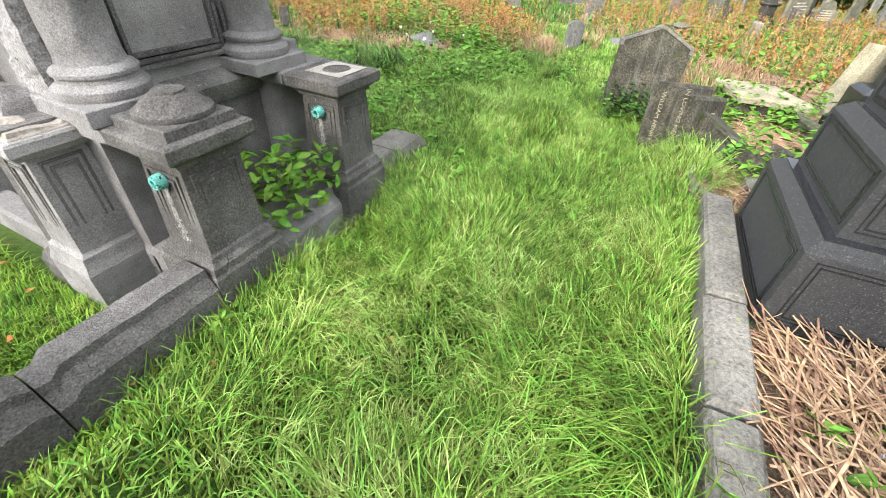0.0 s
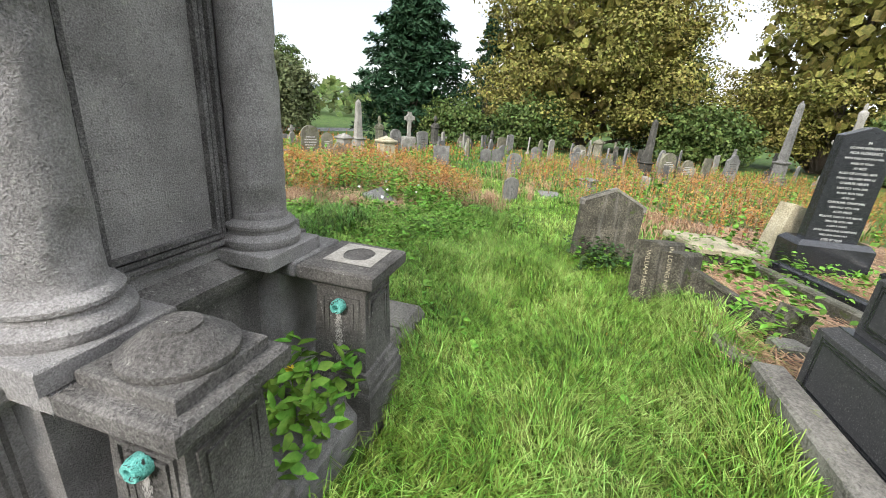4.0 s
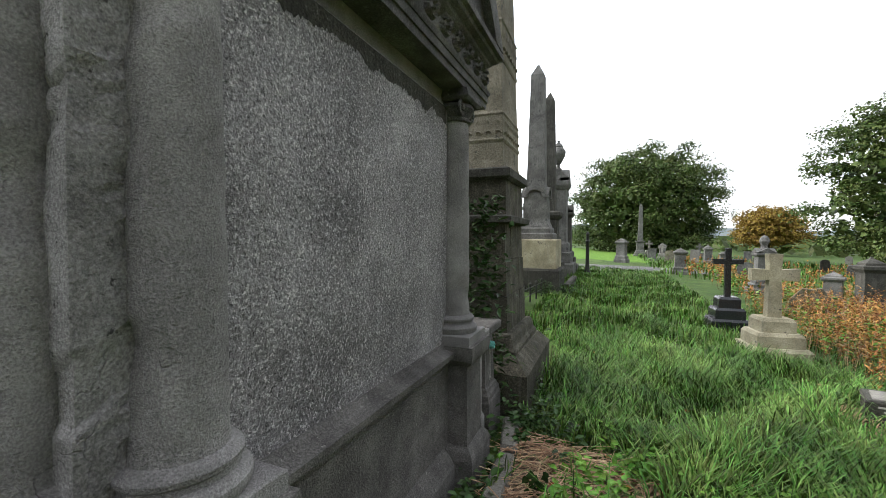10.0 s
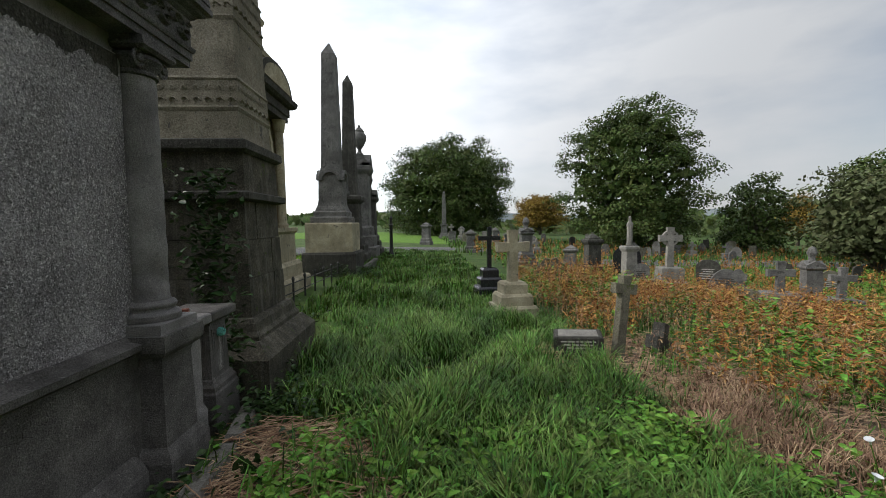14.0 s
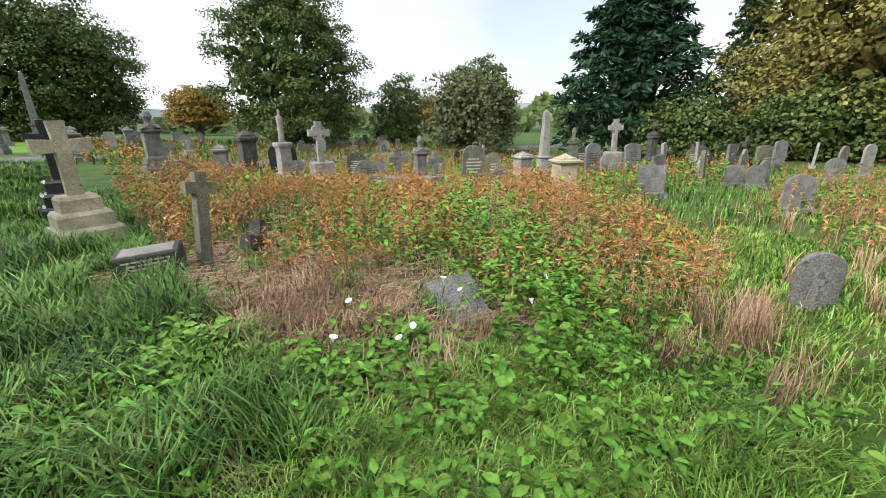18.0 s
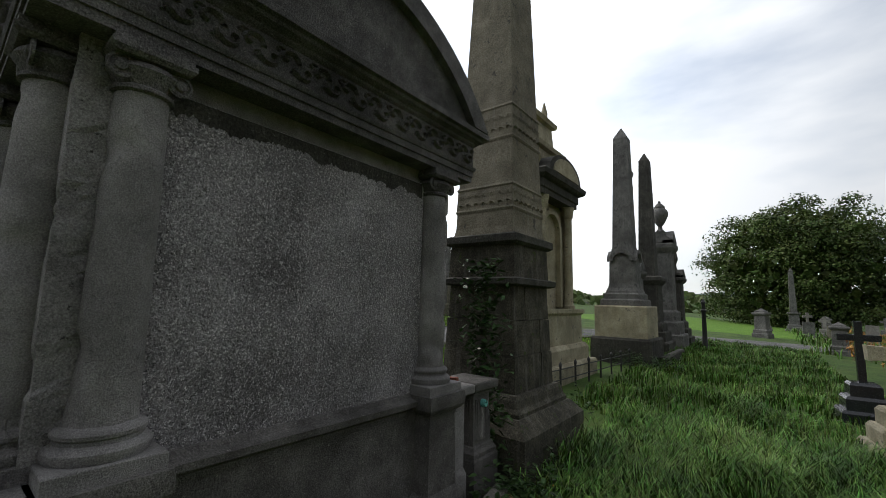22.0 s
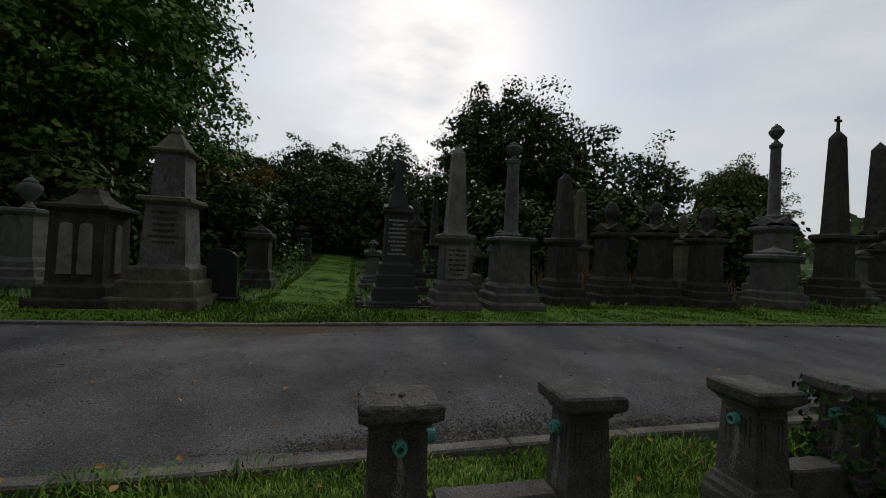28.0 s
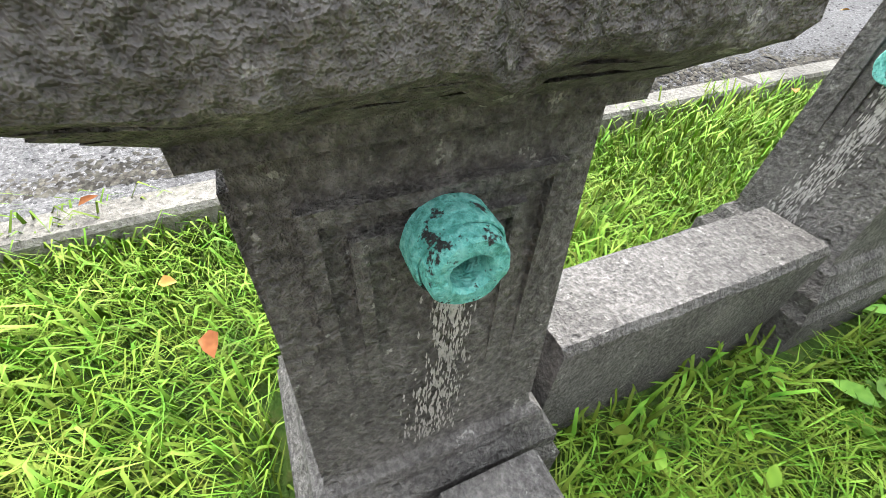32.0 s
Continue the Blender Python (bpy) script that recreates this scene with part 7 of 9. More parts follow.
# left of the grass aisle
t = urn_monument(-13.9, -0.7, 1.1, 2.6, GREY, "grey pillared monument with a finial under a great tree", WEST, gables=False, draped=False)
t = thing("arched_monument", "dark stone monument with paired pale arched panels", "monument", "tall monuments", at=at(-11.2, 2.05, WEST) @ Matrix.Scale(0.74, 4))
b = steps(t, [(0.85, 0.85, 0.3), (0.72, 0.72, 0.6)], BLACKSTONE)
block(t, "die", 0.58, 0.58, [(b, -0.02), (b + 0.05, 0), (2.3, 0.02)], BLACKSTONE)
for k in range(3):
    bm = plate([(u, z) for u, z in outline_head(0.26, 1.2, "round") if z > -0.1] + [(-0.15, 0.0), (0.15, 0.0)], -0.60, -0.55)
    bm.transform(Matrix.Rotation(math.pi / 2 * k, 4, "Z") @ Matrix.Translation((-0.2 if k == 0 else 0, 0, 0.85)))
    part("arched_panel", bm, LIGHT, t, "pale arched marble panel")
bm = plate([(u, z) for u, z in outline_head(0.26, 1.2, "round") if z > -0.1] + [(-0.15, 0.0), (0.15, 0.0)], -0.60, -0.55)
bm.transform(Matrix.Translation((0.2, 0, 0.85)))
part("arched_panel", bm, LIGHT, t, "pale arched marble panel")
z = cap_slab(t, 0.58, 2.29, BLACKSTONE, 0.12, 0.2)
block(t, "roof_top", 0.5, 0.5, [(z - 0.004, 0), (2.75, 0.25), (2.9, 0.3)], BLACKSTONE)
t = thing("tiered_monument", "tall tiered grey monument with a pyramid roof and inscribed die", "monument", "tall monuments", at=at(-11.35, 3.3, WEST) @ Matrix.Scale(0.84, 4))
b = steps(t, [(0.9, 0.9, 0.3), (0.75, 0.75, 0.65), (0.62, 0.62, 0.95)], MOSSY)
block(t, "die", 0.46, 0.46, [(b, -0.03), (b + 0.05, 0), (2.3, 0.06)], GREY)
text_bars(t, 0.6, 1.4, 2.2, -0.44, 6, BLACKSTONE, 3)
z = cap_slab(t, 0.40, 2.28, MOSSY, 0.14, 0.2)
block(t, "upper_die", 0.34, 0.34, [(z - 0.003, 0), (3.45, 0.04)], GREY)
z = cap_slab(t, 0.3, 3.43, MOSSY, 0.1, 0.14)
block(t, "pyramid_roof", 0.32, 0.32, [(z - 0.003, 0), (3.95, 0.22), (4.0, 0.2), (4.15, 0.28)], MOSSY)
headstone(-11.75, 4.07, 0.64, 1.15, "round", BLACK, WEST, label="black round-topped headstone beside the grass aisle", bars=0, group="")
pedestal_stone(-14.6, 4.2, 0.78, 1.75, BLACKSTONE, "dark pedestal monument beside the grass aisle", WEST, group="")
urn_monument(-23.8, 4.4, 0.7, 1.5, BLACKSTONE, "small dark monument beside the grass aisle", WEST, draped=False)
urn_monument(-15.4, 7.3, 0.8, 1.5, GREY, "low grey stepped monument beside the grass aisle", WEST, draped=False)
urn_monument(-33, -12, 2.6, 4.6, MOSSY, "far domed monument under trees", WEST, draped=False)
urn_monument(-16.4, -3.1, 1.1, 2.0, GREY, "grey gabled monument with an urn under trees", WEST)
pedestal_stone(-14.6, -2.4, 1.0, 1.7, GREY, "grey capped pedestal tomb under trees", WEST, group="")
obelisk(-18.4, 9.8, 0.8, 3.2, BLACKSTONE, "dark obelisk behind the front row", WEST)
for k, (x, y) in enumerate(((-24.6, 13.8), (-27, 9.4), (-29, 3.6), (-26, 20), (-20, 25), (-18, 27.5), (-24, 28), (-19, -8), (-22, -11))):
    if k % 2:
        cross(x, y, 0.8, 1.8, MOSSY, WEST, label="mossy stone cross standing in the west field", group="stones in the west field")
    else:
        pedestal_stone(x, y, 1.0, 1.8, BLACKSTONE, "dark pedestal tombstone in the west field", WEST, group="stones in the west field")
for k in range(7):
    urn_monument(-14.6 - 0.3 * (k % 2), 25.6 + 2.3 * k, 1.2, 2.6 + 0.5 * (k % 3), (GREY, BLACKSTONE, MOSSY)[k % 3], "stone monument in the row across the lane", WEST, draped=k % 2 == 0)
grate = thing("drain_grate", "black iron drain grate set in the lane's edge", "drain", at=(-5.86, 4.2, gz(-5.86, 4.2) + 0.045))
part("frame", boxes((-0.24, 0.24, -0.24, -0.2, -0.02, 0.015), (-0.24, 0.24, 0.2, 0.24, -0.02, 0.015), (-0.24, -0.2, -0.2, 0.2, -0.02, 0.015), (0.2, 0.24, -0.2, 0.2, -0.02, 0.015)), IRON, grate)
for k in range(8):
    part("bar", boxes((-0.2, 0.2, -0.18 + 0.05 * k, -0.155 + 0.05 * k, -0.02, 0.012)), IRON, grate)


# ---- vegetation: arrays of blades and leaves, each field one mesh ----
def mesh_of(name, verts, faces, mat, label, category, extra=None):
    """verts: (n, 3) array; faces: (m, k) array."""
    me = bpy.data.meshes.new(name)
    k = faces.shape[1]
    me.vertices.add(len(verts))
    me.vertices.foreach_set("co", np.ascontiguousarray(verts, dtype=np.float32).ravel())
    me.loops.add(faces.size)
    me.loops.foreach_set("vertex_index", np.ascontiguousarray(faces, dtype=np.int32).ravel())
    me.polygons.add(len(faces))
    me.polygons.foreach_set("loop_start", np.arange(0, faces.size, k, dtype=np.int32))
    me.update(calc_edges=True)
    me.materials.append(mat)
    ob = new(name, me)
    if label:
        tagged(ob, label, category, kind="stuff")
    return ob


KEEP_OUT = [(-4.44, -4.1, 6.7, 7.0), (-1.2, 0.52, 7.15, 10.25), (-1.0, 0.55, 6.72, 7.2), (-0.95, 0.52, 10.25, 10.69), (-0.8, 0.76, 10.74, 12.38), (-3.2, -0.75, 14.9, 17.9), (-1.7, 0.08, 19.75, 21.55), (-4.35, -1.95, 5.16, 6.56), (-4.76, -1.95, 3.85, 5.17), (-4.8, -4.44, 6.75, 7.2),
            (-4.82, -4.44, 7.78, 8.16), (-4.82, -4.44, 8.93, 9.33), (-4.82, -4.44, 9.73, 10.13), (-2.83, -2.45, 6.76, 7.14), (-2.83, -2.45, 9.76, 10.14), (-4.5, -0.9, 6.88, 7.12), (-2.5, -0.9, 6.72, 6.96), (-4.5, -0.9, 9.85, 10.05),
            (-4.72, -4.52, 7.1, 7.8), (-4.72, -4.52, 9.3, 9.8), (0.15, 1.14, 3.4, 4.42), (-1.33, 1.22, 4.44, 4.66), (3.55, 4.35, 14.65, 15.45), (0.82, 1.08, 7.4, 10.4), (3.7, 4.75, 11.85, 12.75), (4.62, 4.94, 12.15, 12.45), (0.5, 1.42, 6.88, 7.26),
            (-12.5, -11.2, 7.0, 8.3), (-12.0, -10.8, 8.3, 9.5), (-12.3, -10.9, 9.6, 11.0), (-12.0, -10.6, 2.6, 4.0), (-11.8, -10.6, 1.4, 2.6)]


def clear_of(x, y, pad=0.0):
    ok = np.ones(len(x), bool)
    for x0, x1, y0, y1 in KEEP_OUT:
        ok &= ~((x > x0 - pad) & (x < x1 + pad) & (y > y0 - pad) & (y < y1 + pad))
    return ok


def soft_noise(x, y, s, seed=0):
    """Cheap smooth variation from -1 to 1."""
    return (np.sin(x * s + seed) * np.cos(y * s * 1.13 - seed * 2) + 0.6 * np.sin(x * s * 2.3 - y * s * 1.7 + seed * 3) + 0.4 * np.sin(y * s * 3.1 + x * s * 0.7)) / 1.6


def blades(name, x0, x1, y0, y1, per, h0, h1, mat, label, seed, wid=0.006, flop=0.7, tuft=0.0, shape=None, lift=0.0):
    rs = np.random.RandomState(seed)
    n = int((x1 - x0) * (y1 - y0) * per)
    x, y = rs.uniform(x0, x1, n), rs.uniform(y0, y1, n)
    if tuft:
        k = max(1, n // 45)
        cx, cy = rs.uniform(x0, x1, k), rs.uniform(y0, y1, k)
        pick = rs.randint(0, k, n)
        use = rs.rand(n) < tuft
        x = np.where(use, cx[pick] + rs.normal(0, 0.05, n), x)
        y = np.where(use, cy[pick] + rs.normal(0, 0.05, n), y)
    ok = clear_of(x, y, 0.01)
    if shape is not None:
        ok &= shape(x, y)
    x, y = x[ok], y[ok]
    n = len(x)
    patch = 0.5 + 0.5 * soft_noise(x, y, 2.1, seed)
    h = (h0 + (h1 - h0) * np.clip(0.25 * rs.rand(n) + 0.65 * patch + 0.25 * rs.rand(n) ** 2, 0, 1)) * rs.uniform(0.7, 1.1, n)
    a = rs.normal(0, 1.1, n) + 3.0 * soft_noise(x, y, 1.7, seed + 5)
    dx, dy = np.cos(a), np.sin(a)
    bend = flop * h * rs.uniform(0.25, 1.0, n)
    w = wid * rs.uniform(0.6, 1.3, n)
    z = gzv(x, y) - 0.03 + lift
    px, py = -dy, dx
    V = np.empty((n, 7, 3))
    for i, (f, bz, ww) in enumerate(((0.0, 0.0, 1.0), (0.28, 0.58, 0.9), (0.64, 0.88, 0.65))):
        for s, j in ((-1, 2 * i), (1, 2 * i + 1)):
            V[:, j, 0] = x + dx * bend * f ** 1.3 + s * px * w * ww
            V[:, j, 1] = y + dy * bend * f ** 1.3 + s * py * w * ww
            V[:, j, 2] = z + h * bz
    V[:, 6, 0], V[:, 6, 1] = x + dx * bend, y + dy * bend
    V[:, 6, 2] = z + h * np.clip(1.02 - 0.45 * (bend / h), 0.3, 1.0)
    base = (np.arange(n) * 7)[:, None]
    quads = np.concatenate([base + np.array([0, 1, 3, 2]), base + np.array([2, 3, 5, 4]), base + np.array([4, 5, 6, 6])])
    tri = quads[:, :3]
    faces = np.concatenate([tri, quads[:2 * n][:, [0, 2, 3]]])
    if wid >= 0.009 or h1 <= 0.15:
        V = V[:, [0, 1, 2, 3, 6]]
        base = (np.arange(n) * 5)[:, None]
        faces = np.concatenate([base + np.array([0, 1, 3]), base + np.array([0, 3, 2]), base + np.array([2, 3, 4])])
    return mesh_of(name, V.reshape(-1, 3), faces, mat, label, "grass")


def leaf_mesh(name, P, D, N, L, W, mat, label="", category="", parent=None, fold=0.25):
    """Pointed leaves folded along the midrib: places, directions, normals, lengths, widths."""
    D = D / np.linalg.norm(D, axis=1)[:, None]
    S = np.cross(D, N)
    S /= np.linalg.norm(S, axis=1)[:, None] + 1e-9
    U = np.cross(S, D)
    n = len(P)
    L, W = np.broadcast_to(L, n)[:, None], np.broadcast_to(W, n)[:, None]
    V = np.empty((n, 6, 3))
    V[:, 0], V[:, 3] = P, P + D * L
    for j, s, f, k in ((1, -1, 0.32, 1.0), (2, -1, 0.68, 0.75), (5, 1, 0.32, 1.0), (4, 1, 0.68, 0.75)):
        V[:, j] = P + D * L * f + S * W * (0.5 * s * k) + U * W * fold * k
    b = (np.arange(n) * 6)[:, None]
    F_ = np.concatenate([b + np.array([0, 1, 2, 3]), b + np.array([0, 3, 4, 5])])
    ob = mesh_of(name, V.reshape(-1, 3), F_, mat, label, category)
    if parent:
        ob.parent = parent
        tagged(ob, "")
    return ob


def quad_leaves(name, P, D, N, L, W, mat, parent):
    """Plain four-cornered leaves for crowns."""
    D = D / np.linalg.norm(D, axis=1)[:, None]
    S = np.cross(D, N)
    S /= np.linalg.norm(S, axis=1)[:, None] + 1e-9
    L, W = L[:, None], W[:, None]
    V = np.stack([P - D * L * 0.5, P + S * W * 0.5 + D * L * 0.05, P + D * L * 0.5, P - S * W * 0.5 + D * L * 0.05], 1)
    b = (np.arange(len(P)) * 4)[:, None]
    ob = mesh_of(name, V.reshape(-1, 3), b + np.array([0, 1, 2, 3]), mat, "", "")
    if parent:
        ob.parent = parent
        tagged(ob, "")
    return ob


def rand_unit(rs, n):
    v = rs.normal(0, 1, (n, 3))
    return v / np.linalg.norm(v, axis=1)[:, None]


# ---- trees ----
def limb(bm, a, b, r0, r1, sag=0.0, seg=5, n=8, wob=0.0, seed=0):
    rings = []
    d = (b - a)
    up = Vector((0, 0, 1)) if abs(d.normalized().z) < 0.9 else Vector((1, 0, 0))
    s = d.cross(up).normalized()
    u = s.cross(d).normalized()
    for k in range(seg + 1):
        f = k / seg
        c = a + d * f + Vector((0, 0, sag * math.sin(math.pi * f))) + Vector((noise.noise((f * 3, seed, 0)), noise.noise((f * 3, seed, 5)), 0)) * wob * math.sin(math.pi * f)
        r = r0 + (r1 - r0) * f
        rings.append([bm.verts.new(c + (s * math.cos(2 * math.pi * i / n) + u * math.sin(2 * math.pi * i / n)) * r) for i in range(n)])
    for p, q in zip(rings, rings[1:]):
        for i in range(n):
            bm.faces.new((p[i], p[(i + 1) % n], q[(i + 1) % n], q[i]))
    bm.faces.new(rings[-1])


WORDS = {"syc": "broad sycamore tree with olive leaves turning brown", "dark": "dense dark green broadleaf tree at the cemetery's edge", "con": "dark green cypress with drooping sprays",
         "wil": "rounded olive-green shrub behind the headstones", "ash": "great spreading ash tree full of green leaves", "light": "tall pale green birch tree", "aut": "small tree in yellow autumn leaf"}


def tree(x, y, top, R, kind, seed):
    rs = np.random.RandomState(seed)
    g = gz(x, y)
    H = top - g
    if x < -10 or y > 40:
        R, H = 1.12 * R, 1.08 * H
    elif kind == "syc":
        R *= 1.12
    t_ = thing("tree", WORDS[kind], "tree", at=(x, y, g - 0.1))
    low = {"syc": -0.02, "dark": -0.12, "con": 0.02, "wil": 0.02, "ash": 0.10, "light": 0.15, "aut": 0.1}[kind] * H
    tr = bmesh.new()
    r0 = max(0.12, 0.03 * H + 0.012 * R)
    limb(tr, Vector((0, 0, -0.3)), Vector((0.03 * H * rs.uniform(-1, 1), 0.03 * H * rs.uniform(-1, 1), H * 0.8)), r0, r0 * 0.2, seg=8, n=10, wob=0.03 * H, seed=seed)
    # clumps of foliage
    if kind == "con":
        m = 260
        f = rs.rand(m) ** 0.8
        z = low + (H * 0.97 - low) * f
        rad = R * (1 - f ** 1.9) * rs.uniform(0.5, 1.0, m) + 0.05
        a = rs.uniform(0, 2 * np.pi, m)
        C = np.stack([np.cos(a) * rad, np.sin(a) * rad, z], 1)
        cr = 0.10 * R * (1.4 - 0.9 * f) + 0.25
        per, size = 80, 0.12 + 0.03 * R
    else:
        m = int(120 + 12 * R)
        v = rand_unit(rs, m)
        v[:, 2] = np.where(v[:, 2] < 0, -np.abs(v[:, 2]) ** 0.6, v[:, 2])
        rr_ = rs.uniform(0.5, 1.0, m) ** 0.55
        hz = (H - low) / 2
        lump = 1 + 0.13 * np.sin(v[:, 0] * 4 + seed) * np.cos(v[:, 1] * 5 + seed) + 0.08 * rs.normal(0, 1, m)
        squash = np.where(v[:, 2] < 0, 0.92, 1.0)
        hor = np.clip(np.hypot(v[:, 0], v[:, 1]), 0.35, 1)
        lump = lump * np.where(v[:, 2] < 0, hor ** -0.55, 1.0)
        C = np.stack([v[:, 0] * R * 0.86 * rr_ * lump, v[:, 1] * R * 0.86 * rr_ * lump, low + hz + v[:, 2] * hz * 0.9 * rr_ * np.where(v[:, 2] < 0, 1.0, lump) * squash], 1)
        cr = np.full(m, 0.15 * R + 0.28) * rs.uniform(0.65, 1.3, m)
        near = math.hypot(x, y - 7) < 75
        per, size = (230 if near and R > 7.3 else 95 if near and R > 5.5 else 42), (0.11 + 0.0115 * R if near and R > 7.3 else 0.12 + 0.017 * R if near and R > 5.5 else 0.13 + 0.026 * R)
    k = np.repeat(np.arange(m), per)
    n = len(k)
    o = rand_unit(rs, n)
    o[:, 2] = np.where(rs.rand(n) < 0.72, np.abs(o[:, 2]), o[:, 2])
    P = C[k] + o * (cr[k] * rs.uniform(0.45, 1.08, n))[:, None] * np.array([1.0, 1.0, 0.72])
    P[:, 2] = np.where(P[:, 2] < 0.3, rs.uniform(0.25, 1.6, n), P[:, 2])
    N = o + rs.normal(0, 0.55, (n, 3)) + np.array([0, 0, 0.35])
    D = np.cross(N, rs.normal(0, 1, (n, 3)))
    if kind == "con":
        D = o * np.array([1, 1, 0.2]) + np.array([0, 0, -0.35]) + rs.normal(0, 0.3, (n, 3))
        L, W = size * rs.uniform(1.4, 3.0, n), size * rs.uniform(0.4, 0.8, n)
    else:
        L, W = size * rs.uniform(0.8, 1.6, n), size * rs.uniform(0.6, 1.1, n)
    # large inner leaves that close the crown
    q = 1000 if R < 5 else 2400
    v = rand_unit(rs, q)
    if kind == "con":
        f = rs.rand(q) ** 0.8
        rad = R * (1 - f ** 1.9) * rs.rand(q) * 0.7
        a = rs.uniform(0, 2 * np.pi, q)
        Q = np.stack([np.cos(a) * rad, np.sin(a) * rad, low + (H * 0.93 - low) * f], 1)
    else:
        rr_ = rs.rand(q) ** 0.4
        Q = np.stack([v[:, 0] * R * 0.74 * rr_, v[:, 1] * R * 0.74 * rr_, low + hz + v[:, 2] * hz * 0.78 * rr_], 1)
        Q[:, 2] = np.maximum(Q[:, 2], 0.6)
    N2 = rand_unit(rs, q)
    P, N, D = np.concatenate([P, Q]), np.concatenate([N, N2]), np.concatenate([D, np.cross(N2, rs.normal(0, 1, (q, 3)))])
    big = R * rs.uniform(0.05, 0.105, q) + 0.14
    L, W = np.concatenate([L, big]), np.concatenate([W, big * 0.9])
    quad_leaves("crown", P, D, N, L, W, LEAF[kind], t_)
    for j in range(0, min(m, 60), 6 if kind != "ash" else 3):
        c = Vector(C[j]) * 0.9
        z0 = min(max(low * 0.8, c.z - R * 0.75), H * 0.6)
        limb(tr, Vector((0, 0, z0)), c, r0 * 0.35, 0.03, sag=0.05 * R, seed=seed + j, n=6, wob=0.05 * R)
    part("trunk", tr, BARK, t_, "furrowed brown trunk with limbs", True)


TREES = [(39.8, 21.5, 14.7, 6.4, "con"), (45.3, 4.7, 18.0, 10.8, "syc"), (43.2, -16.0, 18.4, 8.8, "syc"), (35.0, -24.7, 14.6, 5.0, "syc"), (24.4, -26.4, 13.7, 5.7, "dark"), (50.0, -50.6, 28.9, 3.4, "light"), (59.7, 17.6, 15.2, 3.4, "con"),
         (34.7, 34.1, 5.7, 5.0, "wil"), (5.9, 68.2, 13.6, 9.4, "dark"), (24.4, 50.0, 14.2, 7.0, "dark"), (38.6, 50.0, 6.2, 3.6, "dark"), (27.4, 94.0, 7.2, 5.6, "aut"), (53.0, 59.8, 4.9, 2.2, "aut"),
         (-23.1, -6.7, 16.8, 7.6, "ash"), (-60.2, -0.9, 15.8, 4.6, "dark"), (-70.6, 3.7, 17.4, 4.8, "dark"), (-44.5, 10.0, 12.7, 4.1, "dark"), (-36.5, 19.1, 16.4, 6.5, "dark"), (-35.4, 26.3, 13.8, 4.4, "dark"), (-37.2, 34.4, 12.8, 4.2, "dark"),
         (-43.2, 51.5, 13.6, 5.2, "light"), (-28.3, -16.4, 15.4, 6.5, "dark"), (-36.6, -0.1, 7.5, 1.9, "aut"), (-44.4, -31.4, 12, 5, "dark"), (-48, 27, 13, 5.5, "dark"), (-52, 36, 12, 5.5, "dark"), (-57.8, -7, 14, 6, "dark"), (-37.7, -19, 14.9, 7.1, "dark"),
         (-29, 12, 7, 3.0, "dark"), (-31, -9, 9, 4, "dark"), (20, -32, 11, 5.5, "dark"), (10, -34, 12, 6, "dark"), (-8, -35, 13, 7, "dark"), (55, -4, 13, 6, "dark"), (58, 10, 11, 6, "syc"), (45, 42, 8, 5, "dark"), (38, 9, 3.2, 4.2, "dark"), (38, -5, 3.6, 4.5, "dark"),
         (33, -16, 4, 4, "dark"), (37, 16, 2.6, 3.8, "dark"), (-29, 7.5, 6, 3.0, "dark"), (-33, 3.0, 7, 3.6, "dark"), (-19, 13, 4.2, 2.2, "dark"), (-18.5, 17, 4.6, 2.4, "dark"), (-20, 2.2, 4.2, 2.0, "dark"), (-18.5, -2.5, 4.5, 2.8, "dark"), (-17.5, 22.5, 4.2, 2.2, "dark"), (-45, 4.5, 11.5, 4.6, "dark"), (-42, -6, 11, 4.5, "dark"), (-27, -0.5, 5.5, 2.4, "aut")]
for i, (x, y, top, R, kind) in enumerate(TREES):
    tree(x, y, top, R, kind, 100 + i)

# dark thicket that closes the gaps under the western trees
rs = np.random.RandomState(8)
n = 22000
cx_ = -rs.uniform(30, 48, n)
cy_ = rs.uniform(-24, 44, n)
hh = np.clip(3.6 + 1.6 * soft_noise(cx_, cy_, 0.35, 4), 1.2, 6.0)
aisle = (np.abs(cy_ - 5.8) < 1.6) & (cx_ > -41)
z = gzv(cx_, cy_) + hh * rs.rand(n) ** 0.7
P = np.stack([cx_, cy_, z], 1)[~aisle]
n = len(P)
N = np.stack([np.full(n, 0.8), np.zeros(n), np.full(n, 0.4)], 1) + rs.normal(0, 0.6, (n, 3))
wood = quad_leaves("thicket", P, np.cross(N, rs.normal(0, 1, (n, 3))), N, rs.uniform(0.3, 0.7, n), rs.uniform(0.22, 0.5, n), LEAF["dark"], None)
tagged(wood, "dark thicket of shrubs under the western trees", "undergrowth", kind="stuff")

